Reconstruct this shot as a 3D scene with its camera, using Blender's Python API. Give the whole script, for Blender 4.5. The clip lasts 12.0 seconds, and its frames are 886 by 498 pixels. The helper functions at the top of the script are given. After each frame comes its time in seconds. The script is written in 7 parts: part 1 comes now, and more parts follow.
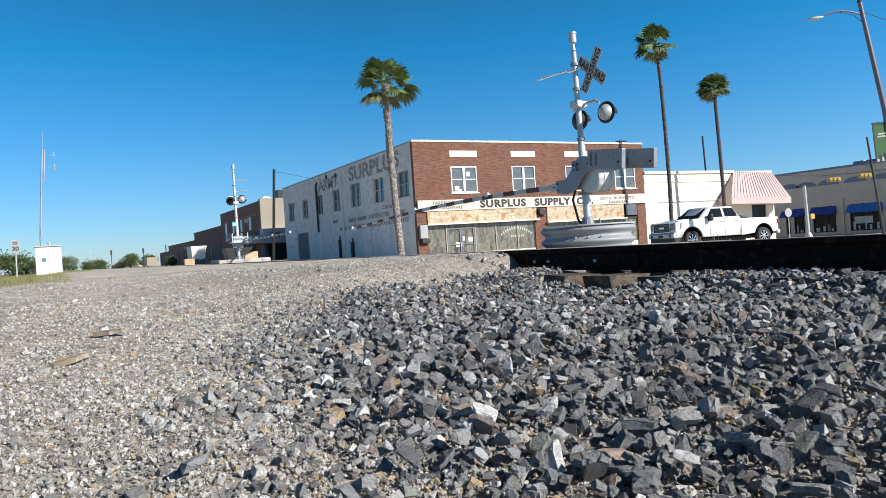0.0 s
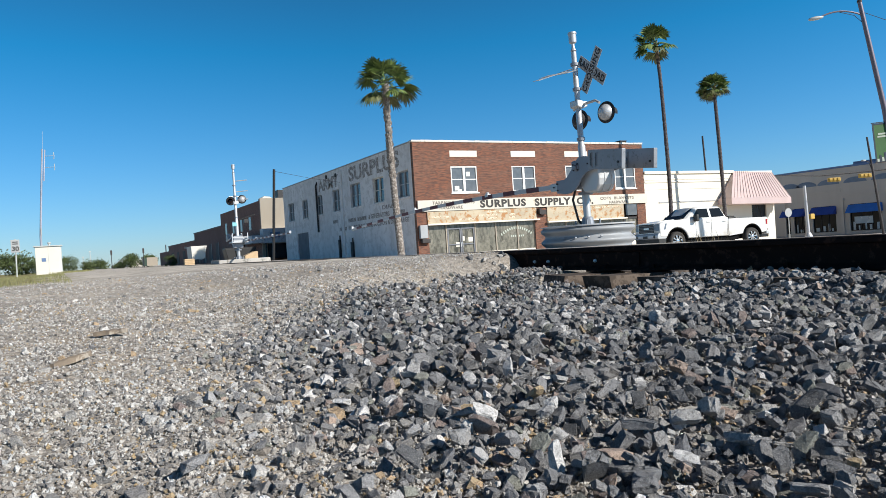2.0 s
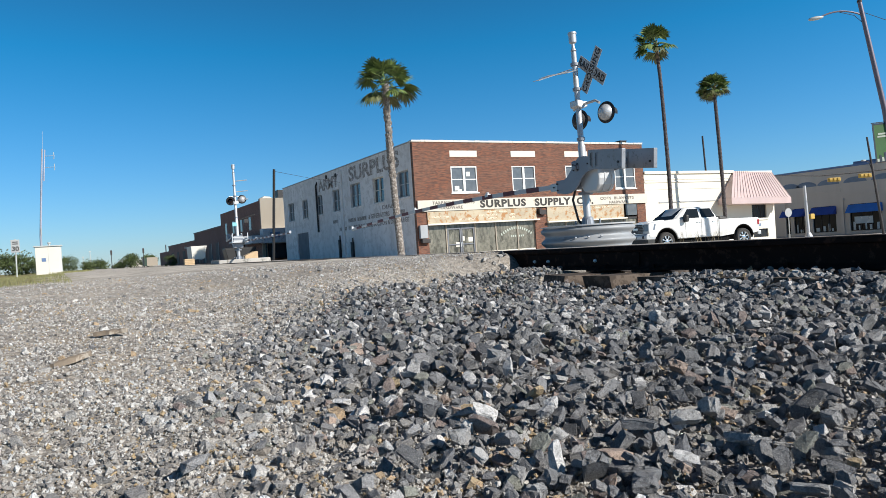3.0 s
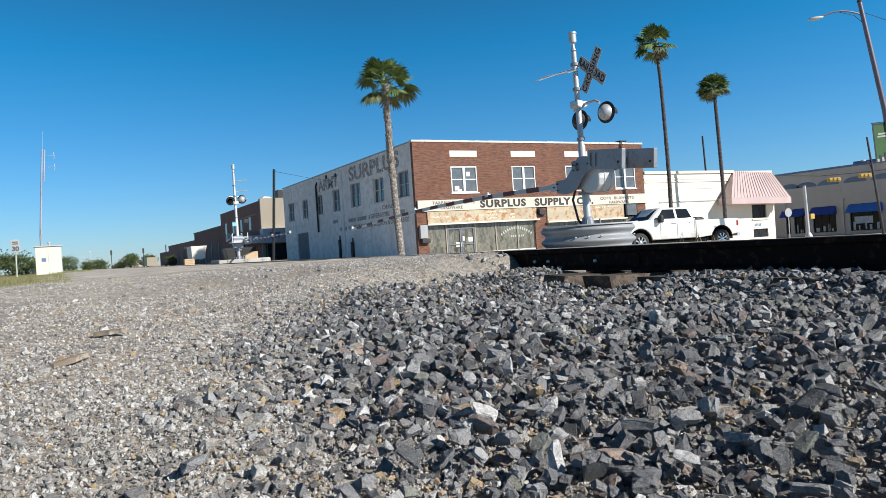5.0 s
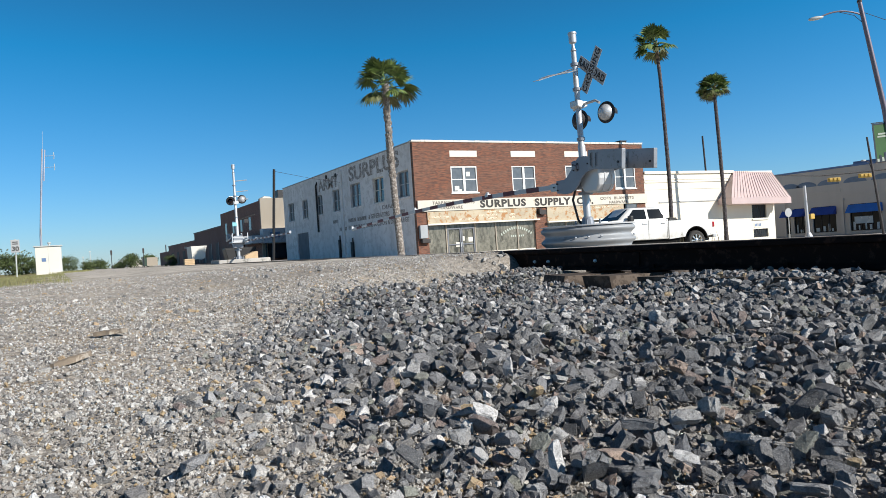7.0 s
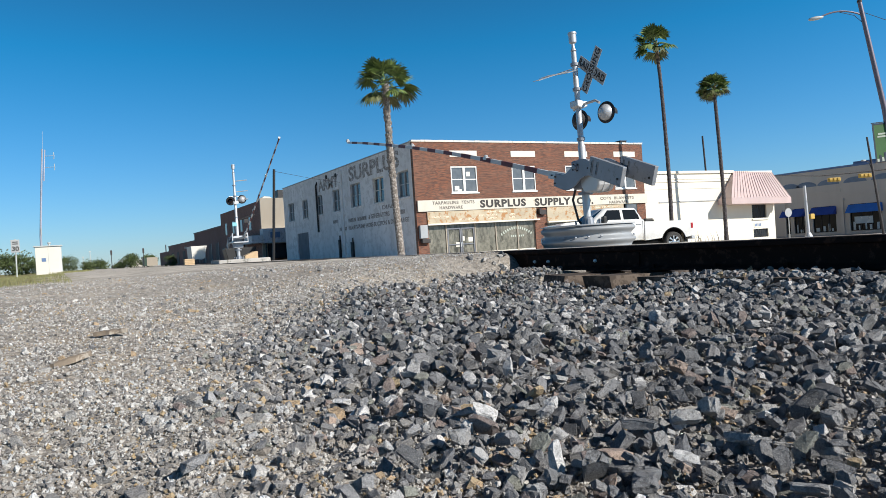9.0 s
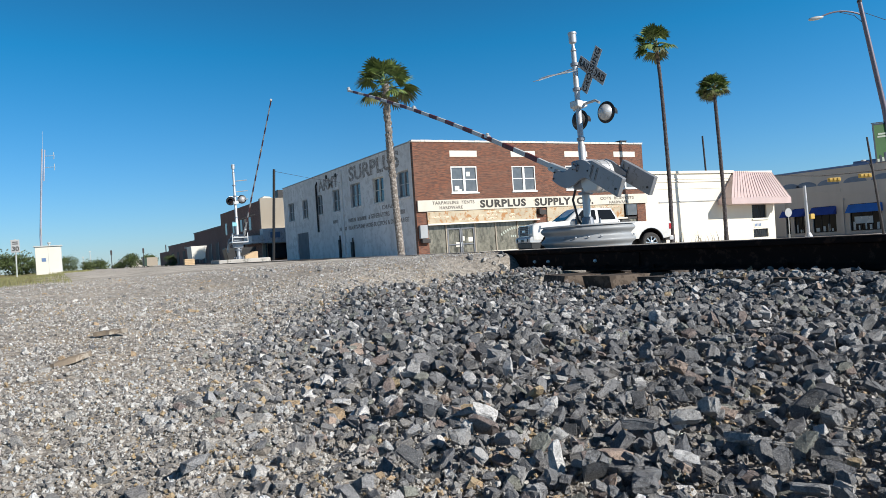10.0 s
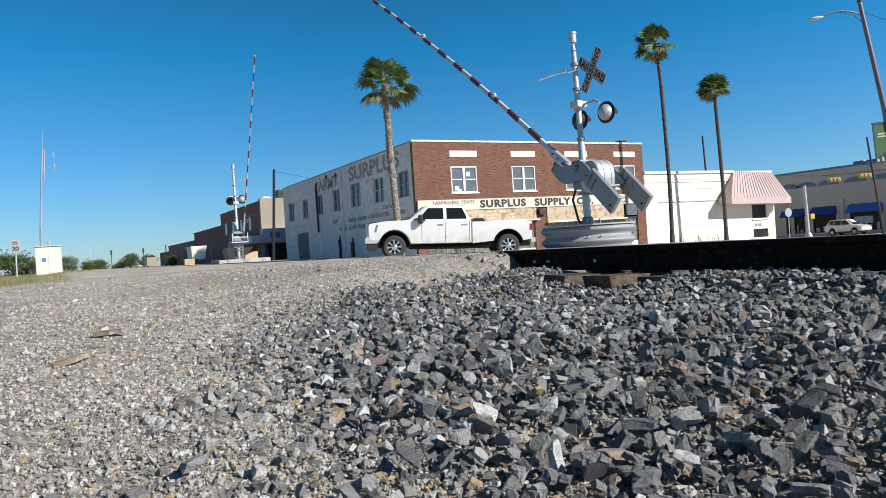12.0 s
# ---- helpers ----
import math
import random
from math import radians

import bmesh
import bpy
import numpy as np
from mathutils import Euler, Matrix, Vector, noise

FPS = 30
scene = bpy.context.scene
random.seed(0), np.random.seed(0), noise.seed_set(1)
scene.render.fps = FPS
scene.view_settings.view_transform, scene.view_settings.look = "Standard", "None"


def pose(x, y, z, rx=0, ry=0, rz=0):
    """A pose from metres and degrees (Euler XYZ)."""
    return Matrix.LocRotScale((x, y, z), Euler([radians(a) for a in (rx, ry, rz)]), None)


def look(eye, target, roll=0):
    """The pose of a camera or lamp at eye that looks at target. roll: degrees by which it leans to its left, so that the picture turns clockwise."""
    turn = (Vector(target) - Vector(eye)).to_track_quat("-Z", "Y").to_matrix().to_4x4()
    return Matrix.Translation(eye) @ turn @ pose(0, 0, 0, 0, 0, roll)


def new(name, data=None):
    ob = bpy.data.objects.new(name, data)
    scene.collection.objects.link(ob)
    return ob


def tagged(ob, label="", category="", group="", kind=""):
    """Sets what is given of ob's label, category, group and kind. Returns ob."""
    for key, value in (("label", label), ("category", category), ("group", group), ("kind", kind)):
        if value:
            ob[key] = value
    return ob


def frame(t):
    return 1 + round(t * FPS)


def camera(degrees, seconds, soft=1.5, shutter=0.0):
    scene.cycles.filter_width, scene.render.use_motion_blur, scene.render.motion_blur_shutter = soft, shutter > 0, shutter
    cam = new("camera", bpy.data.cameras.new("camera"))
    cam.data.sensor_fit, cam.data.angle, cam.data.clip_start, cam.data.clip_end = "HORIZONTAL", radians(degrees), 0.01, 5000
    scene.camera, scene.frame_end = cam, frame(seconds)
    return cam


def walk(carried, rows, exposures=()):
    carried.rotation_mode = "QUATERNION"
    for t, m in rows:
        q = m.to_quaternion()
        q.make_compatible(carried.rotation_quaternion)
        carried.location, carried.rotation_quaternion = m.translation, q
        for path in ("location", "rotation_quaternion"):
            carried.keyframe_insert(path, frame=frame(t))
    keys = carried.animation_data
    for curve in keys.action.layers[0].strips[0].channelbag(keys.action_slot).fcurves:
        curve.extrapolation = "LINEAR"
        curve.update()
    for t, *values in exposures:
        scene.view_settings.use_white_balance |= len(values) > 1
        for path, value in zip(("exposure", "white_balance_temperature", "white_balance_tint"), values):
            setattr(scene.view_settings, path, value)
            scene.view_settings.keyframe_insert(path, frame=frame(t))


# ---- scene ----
# The scene's axes: x runs along the street away from the tracks, y along the tracks, z up; the rails' foot is z = 0.
def cam_pose(yaw, pitch, roll, eye):
    y, p = radians(yaw), radians(pitch)
    way = Vector((math.sin(y) * math.cos(p), math.cos(y) * math.cos(p), math.sin(p)))
    return look(eye, Vector(eye) + way * 10, roll)


EYE = (0.0, 0.0, 0.275)
cam = camera(64, 12.0, soft=0.5)
CAM = cam_pose(28.35, -0.276, -3.8, EYE)
walk(cam, [(0, CAM), (12.0, CAM)], [(0, 0.48), (1.2, 0.38), (6, 0.36), (12.0, 0.32)])

# ---- light ----
SUN_TO = Vector((0.56, -1.0, 0.68)).normalized()
world = bpy.data.worlds.new("sky")
scene.world = world
world.use_nodes = True
wn = world.node_tree.nodes
sky = wn.new("ShaderNodeTexSky")
sky.sky_type = "NISHITA"
sky.sun_disc = False
sky.sun_elevation = math.asin(SUN_TO.z)
sky.sun_rotation = math.atan2(SUN_TO.x, SUN_TO.y)
sky.air_density, sky.dust_density, sky.ozone_density = 1.0, 0.1, 4.0
wn["Background"].inputs["Strength"].default_value = 0.075
deep = wn.new("ShaderNodeMix")
deep.data_type, deep.blend_type = "RGBA", "MULTIPLY"
deep.inputs[0].default_value = 1.0
# the clear sky deepens from a pale rim to a strong blue overhead
rise = wn.new("ShaderNodeTexCoord")
height = wn.new("ShaderNodeSeparateXYZ")
world.node_tree.links.new(rise.outputs["Generated"], height.inputs[0])
tint = wn.new("ShaderNodeValToRGB")
tint.color_ramp.elements[0].position, tint.color_ramp.elements[0].color = 0.0, (0.60, 0.80, 1.13, 1)
tint.color_ramp.elements[1].position, tint.color_ramp.elements[1].color = 0.27, (0.11, 0.83, 1.11, 1)
zenith = tint.color_ramp.elements.new(0.75)
zenith.color = (0.36, 0.23, 0.225, 1)
world.node_tree.links.new(height.outputs[2], tint.inputs[0])
world.node_tree.links.new(tint.outputs[0], deep.inputs[7])
world.node_tree.links.new(sky.outputs[0], deep.inputs[6])
# it grows lighter round the compass towards the sun's side
across = wn.new("ShaderNodeVectorMath")
across.operation = "DOT_PRODUCT"
across.inputs[1].default_value = (0.88, -0.475, 0.0)
world.node_tree.links.new(rise.outputs["Generated"], across.inputs[0])
side_gain = wn.new("ShaderNodeMapRange")
for slot, value in ((1, -0.1), (2, 0.6), (3, 1.0), (4, 1.34)):
    side_gain.inputs[slot].default_value = value
world.node_tree.links.new(across.outputs["Value"], side_gain.inputs[0])
lift = wn.new("ShaderNodeVectorMath")
lift.operation = "SCALE"
world.node_tree.links.new(deep.outputs[2], lift.inputs[0])
world.node_tree.links.new(side_gain.outputs[0], lift.inputs["Scale"])
world.node_tree.links.new(lift.outputs[0], wn["Background"].inputs[0])
sun_data = bpy.data.lights.new("sun", "SUN")
sun_data.energy, sun_data.angle, sun_data.color = 5.0, radians(0.53), (1.0, 0.95, 0.87)
sun = new("sun", sun_data)
sun.matrix_world = look((0, 0, 60), Vector((0, 0, 60)) - SUN_TO)


# ---- building blocks ----
class Mesh:
    """Gathers vertices and faces; several pieces may be joined into one part."""

    def __init__(self):
        self.v, self.f = [], []

    def add(self, verts, faces):
        n = len(self.v)
        self.v += [tuple(p) for p in verts]
        self.f += [tuple(i + n for i in q) for q in faces]
        return self

    def box(self, x0, x1, y0, y1, z0, z1):
        return self.add([(x, y, z) for z in (z0, z1) for x, y in ((x0, y0), (x1, y0), (x1, y1), (x0, y1))],
                        [(3, 2, 1, 0), (4, 5, 6, 7), (0, 1, 5, 4), (1, 2, 6, 5), (2, 3, 7, 6), (3, 0, 4, 7)])

    def obox(self, m, sx, sy, sz):
        """A box of that size round the origin of the pose m."""
        c = [m @ Vector((x * sx / 2, y * sy / 2, z * sz / 2)) for z in (-1, 1) for x, y in ((-1, -1), (1, -1), (1, 1), (-1, 1))]
        return self.add(c, [(3, 2, 1, 0), (4, 5, 6, 7), (0, 1, 5, 4), (1, 2, 6, 5), (2, 3, 7, 6), (3, 0, 4, 7)])

    def tube(self, pts, radii, n=10, cap=True):
        pts = [Vector(p) for p in pts]
        if isinstance(radii, (int, float)):
            radii = [radii] * len(pts)
        ring = []
        side = None
        for i, p in enumerate(pts):
            d = (pts[min(i + 1, len(pts) - 1)] - pts[max(i - 1, 0)]).normalized()
            if side is None:
                side = d.cross(Vector((0, 0, 1)))
                if side.length < 0.01:
                    side = Vector((1, 0, 0))
            side = (side - d * side.dot(d)).normalized()
            up = d.cross(side)
            ring.append([p + (side * math.cos(a) + up * math.sin(a)) * radii[i] for a in [2 * math.pi * k / n for k in range(n)]])
        verts = [q for r in ring for q in r]
        faces = [(i * n + k, i * n + (k + 1) % n, (i + 1) * n + (k + 1) % n, (i + 1) * n + k) for i in range(len(pts) - 1) for k in range(n)]
        if cap:
            faces += [tuple(range(n))[::-1], tuple((len(pts) - 1) * n + k for k in range(n))]
        return self.add(verts, faces)

    def prism(self, outline, axis, a, b, m=None):
        """A flat outline, pushed from a to b along the axis; the outline holds the other two coordinates in order."""
        n = len(outline)
        put = {"x": lambda p, s: (s, p[0], p[1]), "y": lambda p, s: (p[0], s, p[1]), "z": lambda p, s: (p[0], p[1], s)}[axis]
        verts = [put(p, s) for s in (a, b) for p in outline]
        if m is not None:
            verts = [m @ Vector(q) for q in verts]
        faces = [tuple(range(n)), tuple(range(n, 2 * n))[::-1]] + [(k, k + n, (k + 1) % n + n, (k + 1) % n) for k in range(n)]
        return self.add(verts, faces)

    def lathe(self, profile, n=20, m=None):
        """Turns (radius, height) pairs round z."""
        m = m or Matrix()
        verts = [m @ Vector((r * math.cos(2 * math.pi * k / n), r * math.sin(2 * math.pi * k / n), z)) for r, z in profile for k in range(n)]
        faces = [(i * n + k, i * n + (k + 1) % n, (i + 1) * n + (k + 1) % n, (i + 1) * n + k) for i in range(len(profile) - 1) for k in range(n)]
        return self.add(verts, faces)

    def mesh(self, name, smooth=0.0, fix=True):
        me = bpy.data.meshes.new(name)
        me.from_pydata(self.v, [], self.f)
        if fix:
            bm = bmesh.new()
            bm.from_mesh(me)
            bmesh.ops.recalc_face_normals(bm, faces=bm.faces)
            bm.to_mesh(me)
            bm.free()
        if smooth:
            me.polygons.foreach_set("use_smooth", [True] * len(me.polygons))
            me.set_sharp_from_angle(angle=radians(smooth))
        me.update()
        return me


def part(name, built, material, parent=None, label="", smooth=0.0, bevel=0.0, m=None):
    me = built if isinstance(built, bpy.types.Mesh) else built.mesh(name, smooth)
    if not len(me.materials):
        me.materials.append(material)
    ob = new(name, me)
    ob.parent = parent
    if m is not None:
        ob.matrix_basis = m
    if bevel:
        mod = ob.modifiers.new("bevel", "BEVEL")
        mod.width, mod.segments, mod.limit_method, mod.angle_limit = bevel, 2, "ANGLE", radians(40)
    return tagged(ob, label)


def thing(name, m, label, category, group="", kind=""):
    ob = new(name)
    ob.empty_display_size = 0.2
    ob.matrix_basis = m
    return tagged(ob, label, category, group, kind)


def letters(text, size, depth=0.01, align="CENTER", shear=0.0, space=1.0, wide=1.0, bold=0.0):
    """Raised lettering in the x-z plane, facing -y."""
    cu = bpy.data.curves.new("letters", "FONT")
    cu.body, cu.size, cu.extrude, cu.align_x, cu.align_y = text, size, depth / 2, align, "CENTER"
    cu.space_character, cu.shear, cu.offset = space, shear, bold
    cu.resolution_u = 3
    ob = bpy.data.objects.new("letters", cu)
    scene.collection.objects.link(ob)
    dg = bpy.context.evaluated_depsgraph_get()
    me = bpy.data.meshes.new_from_object(ob.evaluated_get(dg))
    bpy.data.objects.remove(ob)
    bpy.data.curves.remove(cu)
    me.materials.clear()
    me.transform(Matrix(((wide, 0, 0, 0), (0, 0, -1, 0), (0, 1, 0, 0), (0, 0, 0, 1))))
    return me


def letter_parts(me, material, parent, m):
    """Splits the mesh of a word into its letters, each a part of its own."""
    bm = bmesh.new()
    bm.from_mesh(me)
    bmesh.ops.remove_doubles(bm, verts=bm.verts, dist=1e-5)
    left = set(bm.verts)
    while left:
        group, todo = set(), [min(left, key=lambda v: v.co.x)]
        while todo:
            v = todo.pop()
            if v in group:
                continue
            group.add(v)
            todo += [e.other_vert(v) for e in v.link_edges]
        left -= group
        order = {v: i for i, v in enumerate(group)}
        faces = [[order[v] for v in f.verts] for f in bm.faces if f.verts[0] in group]
        one = bpy.data.meshes.new("letter")
        one.from_pydata([v.co[:] for v in group], [], faces)
        part("letter", one, material, parent, m=m)
    bm.free()
    bpy.data.meshes.remove(me)


# ---- materials ----
def node(nt, kind, **inputs):
    n = nt.nodes.new("ShaderNode" + kind)
    for k, v in inputs.items():
        n.inputs[k.replace("_", " ")].default_value = v
    return n


def ramp(nt, source, stops, mode="LINEAR"):
    r = nt.nodes.new("ShaderNodeValToRGB")
    r.color_ramp.interpolation = mode
    while len(r.color_ramp.elements) < len(stops):
        r.color_ramp.elements.new(0.5)
    for e, (p, c) in zip(r.color_ramp.elements, stops):
        e.position = p
        e.color = (c, c, c, 1) if isinstance(c, (int, float)) else (*c, 1)
    nt.links.new(source, r.inputs[0])
    return r.outputs[0]


def mix(nt, fac, a, b, blend="MIX"):
    m = nt.nodes.new("ShaderNodeMix")
    m.data_type, m.blend_type = "RGBA", blend
    for s, v in ((0, fac), (6, a), (7, b)):
        if isinstance(v, bpy.types.NodeSocket):
            nt.links.new(v, m.inputs[s])
        elif s:
            m.inputs[s].default_value = (*v, 1)
        else:
            m.inputs[s].default_value = v
    return m.outputs[2]


def start(name, rough=0.8, metal=0.0, spec=0.5):
    ma = bpy.data.materials.new(name)
    ma.use_nodes = True
    nt = ma.node_tree
    b = nt.nodes["Principled BSDF"]
    b.inputs["Roughness"].default_value, b.inputs["Metallic"].default_value = rough, metal
    b.inputs["Specular IOR Level"].default_value = spec
    return ma, nt, b


def where(nt, space="Object", scale=(1, 1, 1)):
    c = nt.nodes.new("ShaderNodeTexCoord")
    mp = nt.nodes.new("ShaderNodeMapping")
    mp.inputs["Scale"].default_value = scale
    nt.links.new(c.outputs[space], mp.inputs[0])
    return mp.outputs[0]


def noise_at(nt, at, scale, detail=4.0, rough=0.55):
    n = node(nt, "TexNoise", Scale=scale, Detail=detail, Roughness=rough)
    nt.links.new(at, n.inputs["Vector"])
    return n.outputs["Fac"]


def bump(nt, b, height, strength=0.3, distance=0.01):
    bp = node(nt, "Bump", Strength=strength, Distance=distance)
    nt.links.new(height, bp.inputs["Height"])
    nt.links.new(bp.outputs[0], b.inputs["Normal"])


def paint(name, color, rough=0.6, metal=0.0, wear=None, wear_amount=0.35, scale=1.0, vary=0.25, relief=0.15, streak=False, spec=0.5):
    """A worn surface: grain and stains at two sizes, and patches of a second colour where it is worn."""
    ma, nt, b = start(name, rough, metal, spec)
    at = where(nt)
    big = noise_at(nt, where(nt, "Object", (1, 1, 0.15)) if streak else at, 1.3 * scale)
    fine = noise_at(nt, at, 14 * scale, 6)
    c1 = tuple(v * (1 - vary) for v in color)
    c2 = tuple(min(1, v * (1 + vary * 0.5)) for v in color)
    col = mix(nt, ramp(nt, big, [(0.3, 0.0), (0.7, 1.0)]), c1, c2)
    col = mix(nt, 0.35, col, mix(nt, fine, c1, c2))
    if wear:
        w = noise_at(nt, at, 3.5 * scale, 8, 0.7)
        lo = 0.78 - wear_amount * 0.5
        col = mix(nt, ramp(nt, w, [(lo - 0.06, 0.0), (lo, 1.0)]), col, wear)
    nt.links.new(col, b.inputs["Base Color"])
    rr = ramp(nt, fine, [(0.2, max(0.02, rough - 0.15)), (0.8, min(1, rough + 0.12))])
    nt.links.new(rr, b.inputs["Roughness"])
    bump(nt, b, fine, relief, 0.006)
    return ma


def glass(name, tint=(0.02, 0.025, 0.03), rough=0.06):
    """Window glass before a dark room: dark and mirror-like, slightly dusty."""
    ma, nt, b = start(name, rough)
    n = noise_at(nt, where(nt), 2.0)
    nt.links.new(mix(nt, n, tint, tuple(v * 2.2 for v in tint)), b.inputs["Base Color"])
    nt.links.new(ramp(nt, n, [(0.3, rough), (0.8, rough + 0.15)]), b.inputs["Roughness"])
    b.inputs["Specular IOR Level"].default_value = 0.6
    return ma


def brick_material(name, c1, c2, mortar, axis, size=0.2, dark=(0.05, 0.03, 0.025)):
    """Weathered running-bond brickwork on a wall whose length runs along the axis."""
    ma, nt, b = start(name, 0.85)
    tc = nt.nodes.new("ShaderNodeTexCoord")
    sep = nt.nodes.new("ShaderNodeSeparateXYZ")
    com = nt.nodes.new("ShaderNodeCombineXYZ")
    nt.links.new(tc.outputs["Object"], sep.inputs[0])
    nt.links.new(sep.outputs["XYZ".index(axis)], com.inputs[0])
    nt.links.new(sep.outputs[2], com.inputs[1])
    br = node(nt, "TexBrick", Scale=1.0, Mortar_Size=0.008, Mortar_Smooth=0.2, Bias=-0.2, Brick_Width=size + 0.01, Row_Height=0.075)
    br.inputs["Color1"].default_value, br.inputs["Color2"].default_value, br.inputs["Mortar"].default_value = (*c1, 1), (*c2, 1), (*mortar, 1)
    nt.links.new(com.outputs[0], br.inputs["Vector"])
    # sooty courses, washed-out pale courses, and broad stains
    st = noise_at(nt, where(nt, "Object", (0.9, 0.9, 11.0)), 1.6, 7, 0.75)
    col = mix(nt, ramp(nt, st, [(0.47, 0.0), (0.58, 0.85)]), br.outputs["Color"], dark)
    lime = noise_at(nt, where(nt, "Object", (0.7, 0.7, 9.0)), 2.3, 7, 0.75)
    col = mix(nt, ramp(nt, lime, [(0.57, 0.0), (0.68, 0.6)]), col, tuple(min(1, 1.5 * v + 0.03) for v in c1))
    soot = noise_at(nt, where(nt, "Object", (1, 1, 0.3)), 0.45, 5)
    col = mix(nt, ramp(nt, soot, [(0.45, 0.0), (0.72, 0.4)]), col, (0.10, 0.05, 0.035))
    nt.links.new(col, b.inputs["Base Color"])
    bump(nt, b, br.outputs["Fac"], -0.5, 0.01)
    return ma
# ---- ground ----
def smooth(v, a, b):
    s = np.clip((np.asarray(v, float) - a) / (b - a), 0, 1)
    return s * s * (3 - 2 * s)


def fill_edge(x):
    """Where, along the track, the crossing's fill begins."""
    return 5.0 + 0.25 * np.sin(np.asarray(x) * 3.1) - 0.25 * smooth(x, 1.0, 2.6) + 1.1 * smooth(x, 2.5, 3.3)


def ground_z(x, y):
    x, y = np.asarray(x, float), np.asarray(y, float)
    road = np.interp(x, [-60, -12, -4, 2.4, 3.6, 5.3, 6.4, 7.5, 11, 15, 20, 24, 40, 60, 70, 90], [0.03, 0.05, 0.11, 0.163, 0.174, 0.137, 0.125, 0.10, -0.09, -0.30, -0.57, -0.69, -0.84, -1.25, -1.45, -1.5])
    low = np.interp(y, [-5, 3.5, 6, 12, 40], [-0.12, -0.11, -0.05, 0.03, 0.05])
    low = np.where(x > 3.9, np.interp(x, [3.9, 6.5, 9, 20, 60, 70, 90], [-0.1, -0.12, -0.25, -0.6, -1.25, -1.45, -1.5]), low)
    e = fill_edge(x)
    near = smooth(x, 0.2, 2.6)
    end = smooth(x, 2.5, 3.3)
    w = smooth(y, e - 0.6 + 0.25 * end - 3.0 * (1 - near), e + 0.5 - 0.42 * end + 2.5 * (1 - near))
    z = low * (1 - w) + road * w
    # the bed of the track, sunk between the rails' feet before the crossing
    bed = smooth(x, 2.9, 3.3) * (1 - smooth(x, 5.9, 6.4)) * (1 - smooth(y, 5.35, 5.6))
    free = smooth(x, 3.0, 3.2) * (1 - smooth(x, 3.78, 3.84)) * smooth(y, 3.3, 3.5) * (1 - smooth(y, 4.55, 4.7))
    return z * (1 - bed) + bed * (-0.05 + 0.035 * smooth(y, 4.4, 4.9) - 0.085 * free)


def ballast_edge(y):
    return np.interp(y, [-1, 1.1, 1.5, 1.95, 2.97, 3.7, 4.5, 5.4], [-0.5, 0.27, 0.34, 0.45, 0.68, 1.05, 1.55, 2.6])


def steps(lo, hi, fine, grow, far):
    """Grid lines: fine from lo to hi, widening up to far on both sides."""
    mid = list(np.arange(lo, hi, fine))
    a, b, s = [lo], [hi], fine
    while a[-1] > -far or b[-1] < far:
        s *= grow
        a.append(a[-1] - s)
        b.append(b[-1] + s)
    return np.array(a[::-1][:-1] + mid + b)


def sheet(xs, ys, z):
    X, Y = np.meshgrid(xs, ys)
    nx, ny = len(xs), len(ys)
    i = np.arange(nx * ny).reshape(ny, nx)
    q = np.stack([i[:-1, :-1], i[:-1, 1:], i[1:, 1:], i[1:, :-1]], -1).reshape(-1, 4)
    return np.stack([X, Y, z], -1).reshape(-1, 3), q


def raw_mesh(name, v, q, smooth_it=True):
    """A mesh from arrays of places and of faces with equal corner counts."""
    me = bpy.data.meshes.new(name)
    k = q.shape[1]
    me.vertices.add(len(v))
    me.vertices.foreach_set("co", np.ascontiguousarray(v, np.float32).ravel())
    me.loops.add(q.size)
    me.loops.foreach_set("vertex_index", np.ascontiguousarray(q, np.int32).ravel())
    me.polygons.add(len(q))
    me.polygons.foreach_set("loop_start", np.arange(0, q.size, k, dtype=np.int32))
    me.polygons.foreach_set("use_smooth", np.full(len(q), smooth_it))
    me.update(calc_edges=True)
    return me


def lumps(x, y, seed, scale):
    """Smooth unevenness between -1 and 1."""
    r = np.random.RandomState(seed)
    out = np.zeros_like(np.asarray(x, float))
    for k in range(10):
        a, f, p = r.uniform(0, 6.28), scale * r.uniform(0.6, 2.2), r.uniform(0, 6.28)
        out += np.sin((x * math.cos(a) + y * math.sin(a)) * f + p)
    return out / 4.0


